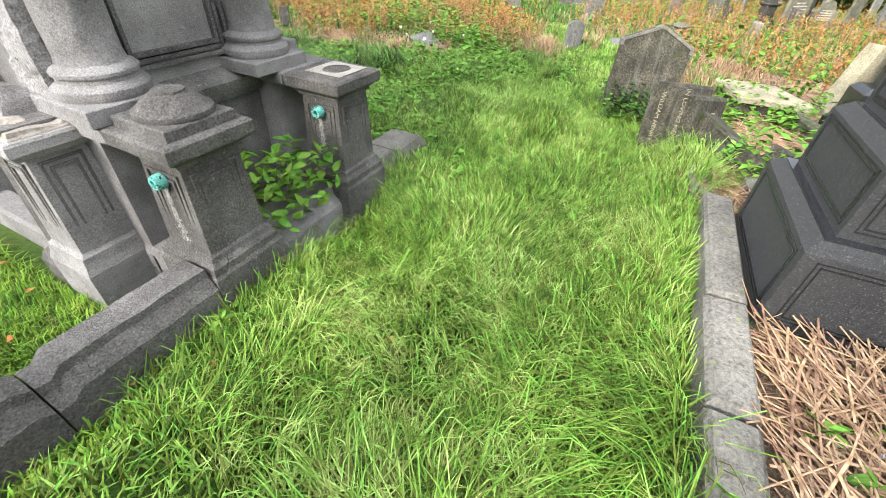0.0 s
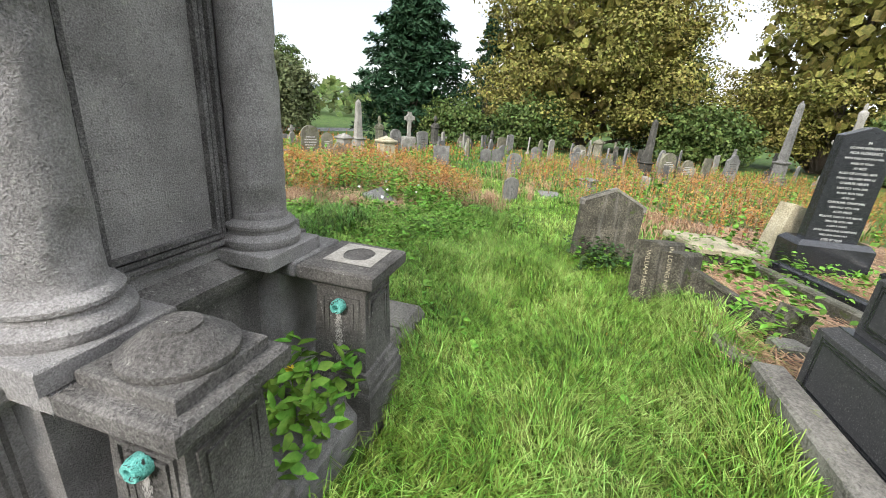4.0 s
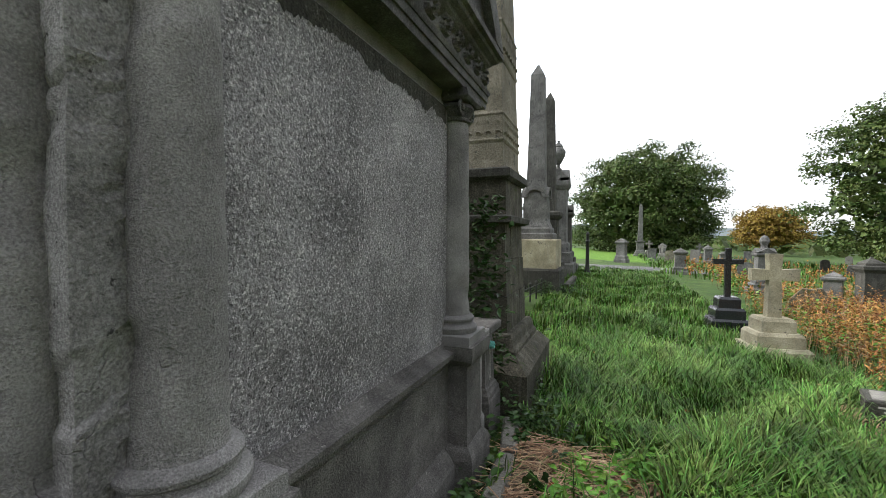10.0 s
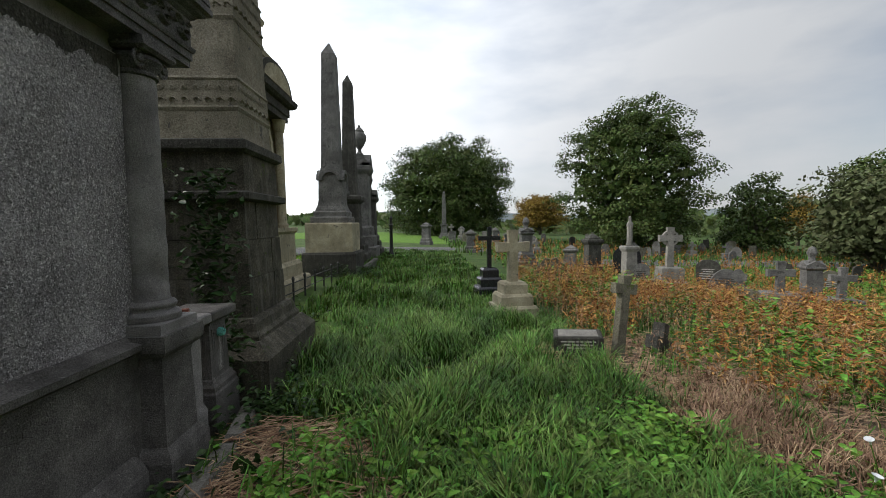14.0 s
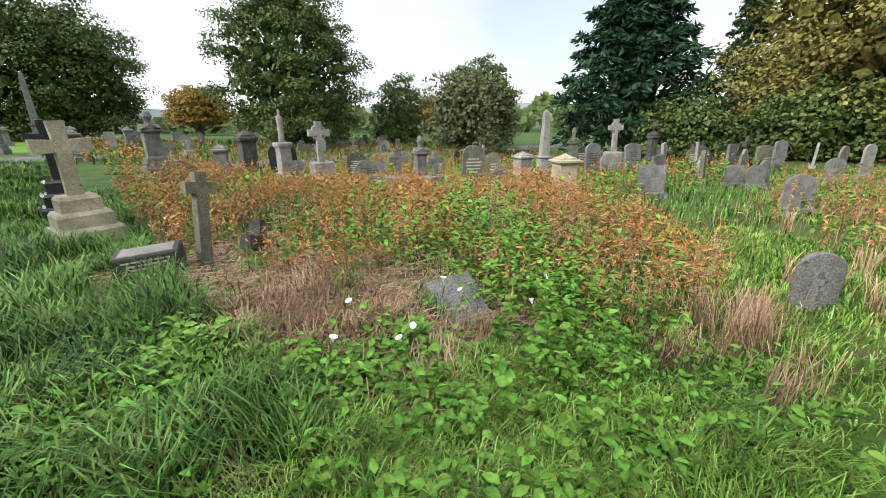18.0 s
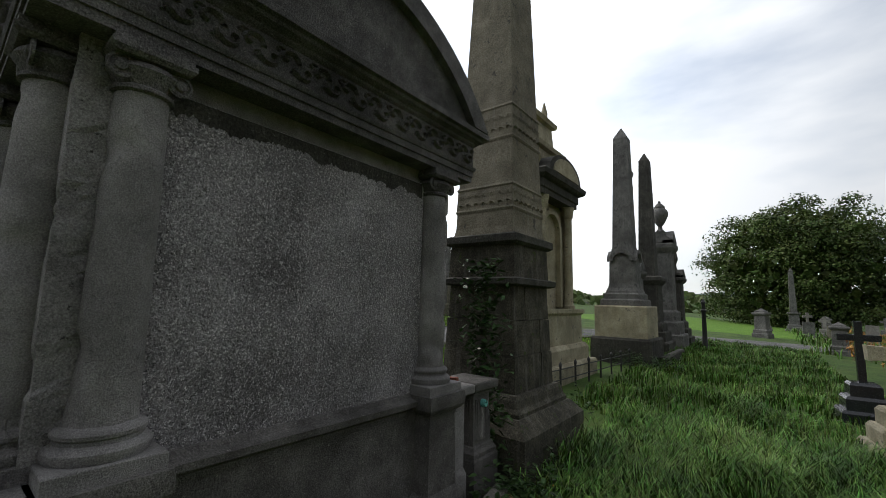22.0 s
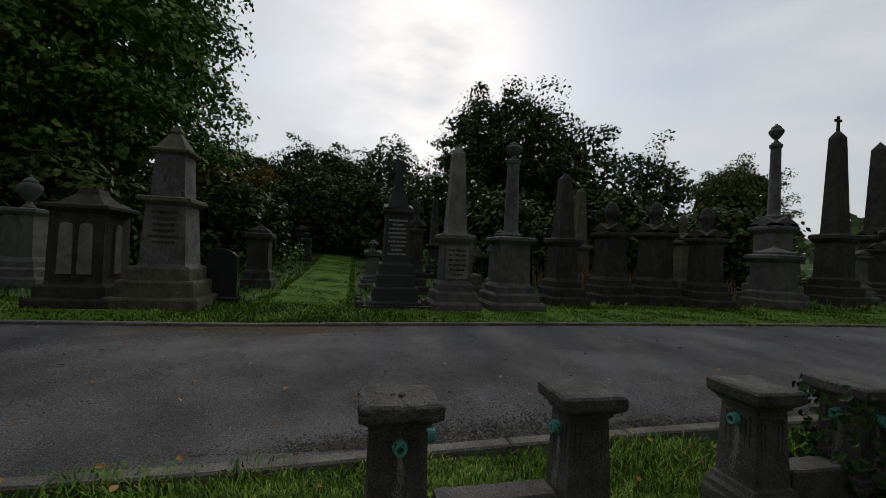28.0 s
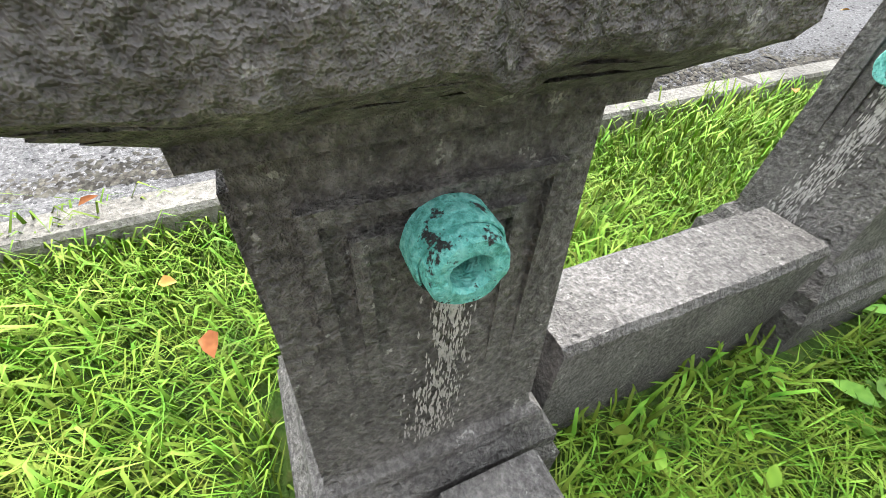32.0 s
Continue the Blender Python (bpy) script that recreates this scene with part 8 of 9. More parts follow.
# far woods and hills
rs = np.random.RandomState(7)
n = 16000
a = rs.uniform(0, 2 * np.pi, n)
rad = rs.uniform(105, 150, n)
cx_, cy_ = np.cos(a) * rad, np.sin(a) * rad
hh = 6.5 + 3.5 * soft_noise(a * 20, a * 9, 1.3, 2) + 1.5 * np.sin(a * 57)
hh = np.where((a > 1.1) & (a < 2.0), hh * 0.45, hh)
z = gzv(cx_, cy_) + hh * rs.rand(n) ** 0.6
P = np.stack([cx_, cy_, z], 1)
N = np.stack([-np.cos(a), -np.sin(a), np.full(n, 0.6)], 1) + rs.normal(0, 0.5, (n, 3))
wood = quad_leaves("far_woods", P, np.cross(N, rs.normal(0, 1, (n, 3))), N, rs.uniform(1.2, 3.0, n), rs.uniform(1.0, 2.4, n), LEAF["dark"], None)
tagged(wood, "belt of far dark woodland round the cemetery", "woods", kind="stuff")
bm = bmesh.new()
prev = None
for k in range(121):
    a = 2 * math.pi * k / 120
    hgt = 16 + 10 * noise.noise((math.cos(a) * 2.5, math.sin(a) * 2.5, 1)) + 4 * noise.noise((math.cos(a) * 9, math.sin(a) * 9, 1))
    ring = [bm.verts.new((640 * math.cos(a), 640 * math.sin(a), -8)), bm.verts.new((660 * math.cos(a), 660 * math.sin(a), hgt))]
    if prev:
        bm.faces.new((prev[0], ring[0], ring[1], prev[1]))
    prev = ring
tagged(part("backdrop_hills", bm, HILL), "low ridge of distant hills, distance haze put into its blue-grey colour", "backdrop", kind="structure")

# ---- grass ----
def track(x, y):
    """Keeps the strip by the black monument's kerb clear."""
    return ~((y < 4.67) & (x < 1.35))


def bare(x, y):
    """Thin growth on the littered strip behind the monument and round the fallen slab."""
    strip = (x < 1.75 + 0.25 * soft_noise(x, y, 4.0, 3)) & (y > 7.7) & (y < 10.5)
    return ~(strip & (np.abs(np.sin(x * 913.1 + y * 517.7)) > 0.12))


blades("grass", -1.5, 4.4, 4.6, 6.78, 5400, 0.06, 0.38, GRASS, "lush bright green grass of the trodden path", 1, 0.0029, 1.6, 0.5, track)
blades("grass", 0.55, 6.2, 6.78, 8.7, 3600, 0.07, 0.34, GRASS, "lush uneven green grass behind the monument", 2, 0.0033, 1.3, 0.5, bare)
blades("grass", 0.7, 4.4, 8.7, 14, 1400, 0.08, 0.5, TALL, "long floppy tufted dark green grass of the walk, part of its shade in the colour", 3, 0.0055, 1.3, 0.7, bare)
blades("grass", -0.2, 4.2, 14, 32, 250, 0.1, 0.4, TALL, "long green grass along the row of monuments", 4, 0.010, 0.8, 0.4)
blades("grass", 4.4, 12.5, 4.6, 8.6, 650, 0.05, 0.19, GRASS, "green grass track through the field", 5, 0.0055, 1.2, 0.3, lambda x, y: y > 4.75 + 0.05 * (x - 4.4))
blades("lawn", -4.44, -0.95, 6.95, 9.9, 4200, 0.04, 0.15, LAWN, "short bright green lawn of the forecourt", 6, 0.0028, 1.1)
blades("grass", -5.42, -4.4, 1.0, 14, 1300, 0.05, 0.19, LAWN, "green verge grass along the lane", 7, 0.004, 1.1, 0.25)
blades("grass", -5.38, -4.2, 5.8, 9.2, 7000, 0.05, 0.15, LAWN, "fine green grass round the corner pedestal", 22, 0.0019, 1.2, 0.2)
blades("grass", -4.5, -0.9, 6.5, 6.8, 2600, 0.05, 0.2, LAWN, "grass fringe outside the forecourt kerb", 8, 0.0045, 0.9, 0.3)
blades("grass", -11.9, -9.55, -8, 30, 520, 0.05, 0.12, LAWN, "mown verge on the far side of the lane", 9, 0.010, 0.9, lift=0.045)
blades("grass", -26, -9.6, 4.85, 6.8, 900, 0.03, 0.08, LAWN, "mown grass aisle running uphill between graves", 10, 0.009, 1.0, lift=0.10)
blades("grass", -22, -11.7, -12, 36, 60, 0.08, 0.3, GRASS, "rough grass among the west monuments", 11, 0.014, 0.9, 0.5, lambda x, y: (y < 4.8) | (y > 6.85))
blades("grass", 12, 27, 8.0, 31, 50, 0.15, 0.45, TALL, "rough grass in the overgrown field", 12, 0.014, 0.8, 0.4)
blades("grass", 4.2, 12, 8.6, 21, 170, 0.08, 0.32, TALL, "rough grass at the near side of the field", 23, 0.006, 1.0, 0.4)
blades("grass", 9, 34, -12, 8, 30, 0.12, 0.36, TALL, "rough grass under the eastern trees", 13, 0.016, 0.8, 0.4)
blades("grass", -4.4, -0.9, 10.2, 14.5, 700, 0.06, 0.2, LAWN, "grass of the plots beside the forecourt", 14, 0.006, 0.8)
blades("grass", -5.3, -2.2, 14, 30, 160, 0.06, 0.2, LAWN, "verge grass along the bending lane", 15, 0.012, 0.8)
blades("grass", -1.85, -1.2, 4.7, 6.75, 3600, 0.04, 0.15, GRASS, "grass beside the terrace", 16, 0.005, 0.9)
blades("dry_grass", 0.9, 2.2, 8.2, 9.8, 500, 0.05, 0.16, STRAW, "dry straw-coloured grass litter behind the monument", 17, 0.004, 1.6)
blades("dry_grass", 4.6, 5.75, 9.5, 11.6, 800, 0.06, 0.34, STALK, "brown dead grass fans round a low broken stone", 26, 0.0035, 1.5, 0.8)
blades("dry_grass", 4.3, 7.4, 8.6, 11.2, 380, 0.08, 0.42, STRAW, "pale dry grass clumps among the weeds", 18, 0.004, 0.9, 0.75, lambda x, y: ~((x > 5.7) & (x < 6.85) & (y > 9.2) & (y < 10.75)))
blades("dry_grass", 9, 24, -2, 9, 22, 0.2, 0.6, STRAW, "tall pale dry grass in the field", 19, 0.006, 0.9, 0.7)
blades("dry_grass", 6.3, 8.2, 7.0, 7.9, 420, 0.2, 0.6, STRAW, "standing clump of pinkish dead grass by a small headstone", 27, 0.003, 0.7, 0.85)
blades("dry_grass", 3.9, 6.4, 8.2, 9.6, 260, 0.05, 0.25, STRAW, "dry stems through the nettles", 28, 0.003, 1.4, 0.6)
blades("dry_grass", 4.9, 8.4, 3.7, 5.3, 330, 0.1, 0.45, STRAW, "dry grass between the ledger slab and the black headstones", 24, 0.005, 1.0, 0.6)
blades("grass", 4.9, 8.4, 3.7, 5.3, 380, 0.06, 0.25, TALL, "thin grass round the ledger slab", 25, 0.005, 1.0, 0.5)
blades("dry_grass", -18, -13.8, 13, 20, 36, 0.6, 1.3, STRAW, "tall pale dry grass behind the west row", 20, 0.014, 0.4, 0.5)


# rank tufts of long grass that stand out of the sward
for k, (x, y, w, h) in enumerate(((2.28, 12.5, 0.42, 0.62), (1.5, 12.0, 0.35, 0.5), (3.3, 11.2, 0.3, 0.4), (3.75, 10.9, 0.3, 0.4), (1.6, 14.1, 0.4, 0.5), (2.9, 11.8, 0.34, 0.5), (4.3, 7.9, 0.45, 0.36), (6.0, 7.35, 0.35, 0.45), (2.5, 7.9, 0.3, 0.3),
                                  (4.4, 5.75, 0.32, 0.34), (1.4, 4.95, 0.3, 0.3), (0.3, 5.0, 0.28, 0.26), (-0.3, 5.9, 0.4, 0.24), (0.9, 5.5, 0.45, 0.28), (1.9, 6.2, 0.4, 0.26), (2.8, 9.3, 0.3, 0.36), (3.2, 14.0, 0.4, 0.5), (2.2, 16.0, 0.5, 0.5), (-0.35, 6.5, 0.3, 0.26))):
    blades("grass_tuft", x - w, x + w, y - w, y + w, 1500, 0.12, h, TALL if y > 7 else GRASS, "rank tuft of long arching grass", 140 + k, 0.0045, 1.5, 0.9,
           lambda px, py, cx=x, cy=y, r=w: (px - cx) ** 2 + (py - cy) ** 2 < (r * (0.75 + 0.25 * soft_noise(px, py, 7.0, 2))) ** 2)


# ---- dry stalks lying on the graves ----
def lying(x0, x1, y0, y1, n, seed, label):
    rs = np.random.RandomState(seed)
    x, y, a, L = rs.uniform(x0, x1, n), rs.uniform(y0, y1, n), rs.normal(0.4, 0.7, n), rs.uniform(0.08, 0.42, n)
    z = gzv(x, y) + rs.uniform(0.015, 0.11, n)
    d = np.stack([np.cos(a), np.sin(a), rs.normal(0, 0.14, n)], 1)
    s = np.stack([-np.sin(a), np.cos(a), np.zeros(n)], 1) * rs.uniform(0.002, 0.0055, n)[:, None]
    c = np.stack([x, y, z], 1)
    h = d * L[:, None] / 2
    up = np.array([0, 0, 0.004])
    V = np.stack([c - h - s, c - h + s, c + h + s, c + h - s, c - h + up, c + h + up], 1)
    b = (np.arange(n) * 6)[:, None]
    F_ = np.concatenate([b + np.array([0, 4, 5, 3]), b + np.array([4, 1, 2, 5])])
    mesh_of("dead_stalks", V.reshape(-1, 3), F_, STRAW, label, "dead stalks")


lying(-1.3, 0.1, 2.4, 4.42, 2600, 31, "mat of fallen dry stalks on a kerbed grave")
lying(1.2, 4.6, 2.0, 4.7, 5200, 32, "mat of fallen dry stalks among grave kerbs")
lying(3.4, 7.6, -0.6, 3.4, 3800, 33, "fallen dry stalks round the black headstones")
lying(0.7, 1.95, 7.7, 10.4, 1900, 34, "fallen dry stalks behind the monument")
lying(4.2, 7.0, 8.4, 11.6, 2600, 35, "fallen dry stalks among the weeds")
lying(3.7, 6.2, 10.8, 13.4, 1600, 36, "fallen dry stalks round a fallen tablet")


# ---- tall dead weeds, brambles, nettles ----
def in_poly(x, y, poly):
    inside = np.zeros(len(x), bool)
    for (xa, ya), (xb, yb) in zip(poly, poly[1:] + poly[:1]):
        c = ((ya > y) != (yb > y)) & (x < (xb - xa) * (y - ya) / (yb - ya + 1e-12) + xa)
        inside ^= c
    return inside


PATCH = [(4.5, 13.4), (5.1, 11.8), (5.7, 10.6), (6.3, 9.6), (6.6, 8.4), (7.2, 7.7), (8.4, 7.7), (9.8, 8.6), (13, 10.4), (15.5, 19), (13, 23), (5.0, 20.5)]


def tall_weeds(poly, n, h0, h1, seed, label, leaf_mat, stalk_mat, leaves=13, leaf_l=0.075, leaf_w=0.016, droop=-0.4, clump=0.5):
    rs = np.random.RandomState(seed)
    xs, ys = [p[0] for p in poly], [p[1] for p in poly]
    x, y = rs.uniform(min(xs), max(xs), n * 2), rs.uniform(min(ys), max(ys), n * 2)
    ok = in_poly(x, y, poly) & clear_of(x, y, 0.1) & ~((x > 5.75) & (x < 6.85) & (y > 9.3) & (y < 10.75)) & (soft_noise(x, y, 1.3, seed) > -0.35 * (1 - clump) - 0.25 * clump + rs.uniform(-0.3, 0.3, n * 2))
    x, y = x[ok][:n], y[ok][:n]
    n = len(x)
    h = (h0 + (h1 - h0) * (0.5 + 0.5 * soft_noise(x, y, 0.9, seed + 2))) * rs.uniform(0.65, 1.15, n)
    z = gzv(x, y) - 0.03
    a, tilt = rs.uniform(0, 2 * np.pi, n), rs.uniform(0.0, 0.28, n)
    base = np.stack([x, y, z], 1)
    d = np.stack([np.cos(a) * tilt, np.sin(a) * tilt, np.ones(n)], 1)
    tip = base + d * h[:, None]
    w = 0.0035
    px = np.stack([np.full(n, w), np.zeros(n), np.zeros(n)], 1)
    py = np.stack([np.zeros(n), np.full(n, w), np.zeros(n)], 1)
    V = np.stack([base - px - py, base + px - py, base + py, tip], 1)
    b = (np.arange(n) * 4)[:, None]
    mesh_of("weed_stalks", V.reshape(-1, 3), np.concatenate([b + np.array([0, 1, 3]), b + np.array([1, 2, 3]), b + np.array([2, 0, 3])]), stalk_mat, label + ", their thin stalks", "weeds")
    k = np.repeat(np.arange(n), leaves)
    m = len(k)
    f = rs.uniform(0.25, 1.0, m)
    P = base[k] + d[k] * (h[k] * f)[:, None]
    az = rs.uniform(0, 2 * np.pi, m)
    D = np.stack([np.cos(az), np.sin(az), rs.normal(droop, 0.45, m)], 1)
    N = np.stack([rs.normal(0, 0.4, m), rs.normal(0, 0.4, m), np.ones(m)], 1)
    s = rs.uniform(0.6, 1.4, m)
    if leaf_l >= 0.075:
        ob = quad_leaves("weed_leaves", P, D, N, leaf_l * s, leaf_w * s * rs.uniform(0.7, 1.4, m), leaf_mat, None)
        tagged(ob, label, "weeds", kind="stuff")
    else:
        leaf_mesh("weed_leaves", P, D, N, leaf_l * s, leaf_w * s * rs.uniform(0.7, 1.4, m), leaf_mat, label, "weeds")


tall_weeds(PATCH, 3300, 0.45, 1.0, 41, "tall rust-brown dead willowherb in the overgrown field", RUST, STALK, 18, 0.07, 0.015)
tall_weeds(PATCH, 800, 0.3, 0.75, 42, "green brambles among the dead willowherb", WEED, STALK, 14, 0.065, 0.038, 0.0)
tall_weeds(PATCH, 1500, 0.35, 0.9, 52, "straw-coloured dead stems in the field", STRAW, STRAW, 8, 0.06, 0.012)
EASTP = [(5.3, 2.6), (5.6, 4.4), (9.5, 6.0), (13.5, 8.2), (24, 9.0), (30, 2), (24, -10), (12, -8), (6.6, -1.5)]
tall_weeds(EASTP, 3600, 0.45, 1.0, 43, "orange and rust dead willowherb behind the black headstones", RUST, STALK, 18, 0.075, 0.017)
tall_weeds(EASTP, 1300, 0.3, 0.8, 44, "green weeds and brambles in the eastern field", WEED, STALK, 12, 0.10, 0.055, 0.0)
FARP = [(10, 12), (28, 9), (34, 24), (28, 34), (6, 31), (5, 21)]
tall_weeds(FARP, 2300, 0.4, 0.9, 45, "rust-brown weeds among far headstones", RUST, STALK, 10, 0.13, 0.035)
tall_weeds(FARP, 1700, 0.3, 0.8, 46, "green brambles among far headstones", WEED, STALK, 10, 0.14, 0.08, 0.0)
blades("grass", 4, 44, 30, 62, 9, 0.3, 0.7, TALL, "rough grass among the far headstones", 21, 0.03, 0.8, 0.3)
tall_weeds([(5, 30), (40, 24), (44, 50), (8, 60)], 1500, 0.5, 1.0, 53, "far weeds among headstones", RUST, STALK, 9, 0.2, 0.06)
tall_weeds([(4.3, 9.3), (4.3, 8.6), (5.2, 8.0), (6.2, 7.6), (7.2, 7.8), (6.7, 8.6), (5.6, 8.9)], 70, 0.2, 0.4, 47, "bindweed and brambles at the field's edge", WEED, STALK, 16, 0.065, 0.05, 0.0)
tall_weeds([(1.2, 4.2), (4.4, 4.9), (6.4, 4.6), (6.0, 1.0), (3.0, 1.6), (1.4, 2.6)], 70, 0.1, 0.34, 48, "brambles over the grave kerbs", WEED, STALK, 14, 0.075, 0.05, 0.0)
tall_weeds([(-1.2, 2.3), (0.2, 2.4), (0.2, 4.3), (-1.1, 4.3)], 26, 0.08, 0.25, 49, "small weeds on a kerbed grave", WEED, STALK, 12, 0.07, 0.035, 0.0)
tall_weeds([(-22, -10), (-17, -10), (-17, 4), (-20, 4.4), (-30, 4.4), (-30, -10)], 700, 0.4, 1.1, 50, "undergrowth beneath the western trees", WEED, STALK, 10, 0.22, 0.14, 0.0)
tall_weeds([(-17.5, 9), (-17, 34), (-30, 34), (-30, 8)], 1100, 0.4, 1.2, 51, "rough undergrowth behind the west row", WEED, STALK, 10, 0.22, 0.14, 0.0)


def nettles(x, y, n, r, h, seed, label, mat=None, l=0.07):
    """Low rosette-leaved weeds round a spot."""
    rs = np.random.RandomState(seed)
    px, py = rs.normal(x, r, n), rs.normal(y, r, n)
    ok = clear_of(px, py, 0.02)
    px, py = px[ok], py[ok]
    n = len(px)
    hh_ = h * rs.uniform(0.4, 1.2, n)
    per = 12
    k = np.repeat(np.arange(n), per)
    m = len(k)
    f = rs.uniform(0.2, 1, m)
    az = rs.uniform(0, 2 * np.pi, m)
    P = np.stack([px[k] + 0.02 * np.cos(az), py[k] + 0.02 * np.sin(az), gzv(px[k], py[k]) + hh_[k] * f], 1)
    D = np.stack([np.cos(az), np.sin(az), rs.normal(0.05, 0.3, m)], 1)
    N = np.stack([rs.normal(0, 0.25, m), rs.normal(0, 0.25, m), np.ones(m)], 1)
    s = rs.uniform(0.6, 1.3, m)
    leaf_mesh("nettles", P, D, N, l * s, l * 0.55 * s, mat or WEED, label, "weeds")


nettles(1.75, 10.2, 60, 0.22, 0.2, 161, "green nettles in the walk's grass")
nettles(2.5, 9.75, 110, 0.3, 0.2, 162, "broad green nettles across the walk")
nettles(3.3, 9.6, 150, 0.34, 0.24, 163, "broad green nettles across the walk")
nettles(4.0, 9.95, 120, 0.3, 0.26, 164, "nettle clump at the weeds' edge")
nettles(4.4, 9.3, 90, 0.3, 0.22, 165, "nettles and bindweed at the weeds' edge")
nettles(5.15, 8.95, 90, 0.3, 0.2, 166, "bindweed leaves before the fallen slab", l=0.08)
nettles(6.75, 8.75, 90, 0.35, 0.4, 167, "bindweed climbing over dead stems", l=0.08)
nettles(1.9, 8.15, 110, 0.3, 0.2, 168, "broad-leaved weeds in the uneven grass", l=0.08)
nettles(7.0, 9.6, 60, 0.3, 0.5, 169, "bramble shoots among dead stems")
nettles(1.25, 6.75, 40, 0.16, 0.16, 170, "small leafy weeds beside the edging stone")
nettles(7.3, 10.2, 55, 0.75, 0.75, 177, "dark green bramble and bindweed leaves over dead stems", l=0.085)
nettles(8.1, 9.5, 55, 0.75, 0.75, 178, "dark green bramble and bindweed leaves over dead stems", l=0.085)
nettles(6.9, 11.4, 55, 0.75, 0.75, 179, "green bramble heaped over dead willowherb", l=0.08)
nettles(8.6, 11.2, 55, 0.75, 0.75, 180, "green bramble heaped over dead willowherb", l=0.09)
nettles(3.72, 5.32, 80, 0.2, 0.42, 181, "ivy and bramble against the gable-topped headstone", IVY, 0.07)
nettles(-0.9, 6.66, 26, 0.12, 0.14, 171, "weeds at the foot of the domed pedestal", l=0.045)
nettles(3.9, 7.9, 110, 0.35, 0.3, 172, "white-flowered weeds at the path's end", l=0.06)
nettles(1.32, 9.5, 60, 0.2, 0.16, 173, "small weeds in the dry litter")
nettles(2.6, 7.6, 120, 0.55, 0.16, 61, "green nettles beside the trodden grass")
nettles(3.5, 7.9, 110, 0.5, 0.18, 62, "low green nettles in the grass")
nettles(1.5, 7.7, 70, 0.35, 0.15, 63, "small green weeds in the grass")
nettles(5.0, 7.9, 120, 0.45, 0.28, 64, "bindweed-tangled nettles at the field's edge")
nettles(6.2, 7.7, 100, 0.5, 0.3, 65, "bindweed leaves at the field's edge", l=0.065)
nettles(1.5, 8.6, 130, 0.4, 0.14, 83, "weeds spreading over the dry litter")
nettles(2.5, 8.5, 130, 0.5, 0.18, 84, "nettles and weeds in the uneven grass")
nettles(1.4, 9.7, 60, 0.3, 0.12, 85, "small weeds on the littered strip")
nettles(0.95, 5.9, 26, 0.25, 0.16, 66, "nettles growing in the path's grass")
nettles(1.0, 6.75, 30, 0.22, 0.14, 67, "weeds at the foot of the edging stones")
nettles(0.8, 10.55, 60, 0.22, 0.28, 68, "leafy bramble at the obelisk's foot", IVY)
nettles(0.72, 8.3, 70, 0.30, 0.12, 69, "dark weeds along the monument's back", IVY)
nettles(0.75, 9.4, 50, 0.22, 0.14, 70, "dark ivy along the edging stones", IVY)
nettles(3.8, 5.35, 26, 0.2, 0.3, 71, "bramble leaves before a sunken headstone")
nettles(3.8, 4.2, 60, 0.3, 0.32, 72, "bramble climbing a mossy slab")
nettles(1.95, 4.2, 26, 0.14, 0.4, 73, "green shoots over the fallen cross")
nettles(3.2, 3.7, 40, 0.6, 0.22, 74, "bramble leaves among grave kerbs")
nettles(3.85, 3.1, 70, 0.5, 0.32, 75, "bramble leaves at the black headstone's foot")
nettles(4.0, 1.6, 50, 0.5, 0.3, 76, "bramble leaves at the second black headstone")
nettles(-4.1, 7.35, 40, 0.22, 0.05, 77, "clover and small weeds inside the forecourt corner", LAWN, 0.035)
nettles(-4.15, 8.2, 26, 0.25, 0.06, 78, "small weeds in the forecourt lawn")
nettles(-2.9, 10.5, 70, 0.6, 0.25, 79, "ivy and weeds beyond the forecourt kerb", IVY)
nettles(4.3, 12.2, 40, 0.4, 0.2, 80, "ivy round the fallen tablet", IVY)
nettles(-0.3, 13.6, 60, 0.4, 0.3, 81, "ivy by the low iron fence", IVY)
nettles(-0.15, 19.7, 90, 0.5, 0.4, 82, "ivy against the obelisk's plinth", IVY)


def ivy_on(x0, x1, y0, y1, z0, z1, n, seed, label, mat=None, l=0.055):
    """Leaves hugging the faces of an upright block."""
    rs = np.random.RandomState(seed)
    f = rs.randint(0, 4, n)
    u, z = rs.rand(n), z0 + (z1 - z0) * rs.rand(n) ** 1.2
    x = np.select([f == 0, f == 1], [np.full(n, x0), np.full(n, x1)], x0 + (x1 - x0) * u)
    y = np.select([f == 2, f == 3], [np.full(n, y0), np.full(n, y1)], y0 + (y1 - y0) * u)
    nx, ny = np.select([f == 0, f == 1], [-1.0, 1.0], 0.0), np.select([f == 2, f == 3], [-1.0, 1.0], 0.0)
    N = np.stack([nx, ny, np.full(n, 0.35)], 1) + rs.normal(0, 0.25, (n, 3))
    P = np.stack([x + nx * 0.02, y + ny * 0.02, z], 1) + rs.normal(0, 0.012, (n, 3))
    D = np.cross(N, rs.normal(0, 1, (n, 3))) + np.array([0, 0, -0.5])
    leaf_mesh("ivy", P, D, N, l * rs.uniform(0.6, 1.3, n), l * 0.85 * rs.uniform(0.6, 1.3, n), mat or IVY, label, "ivy")


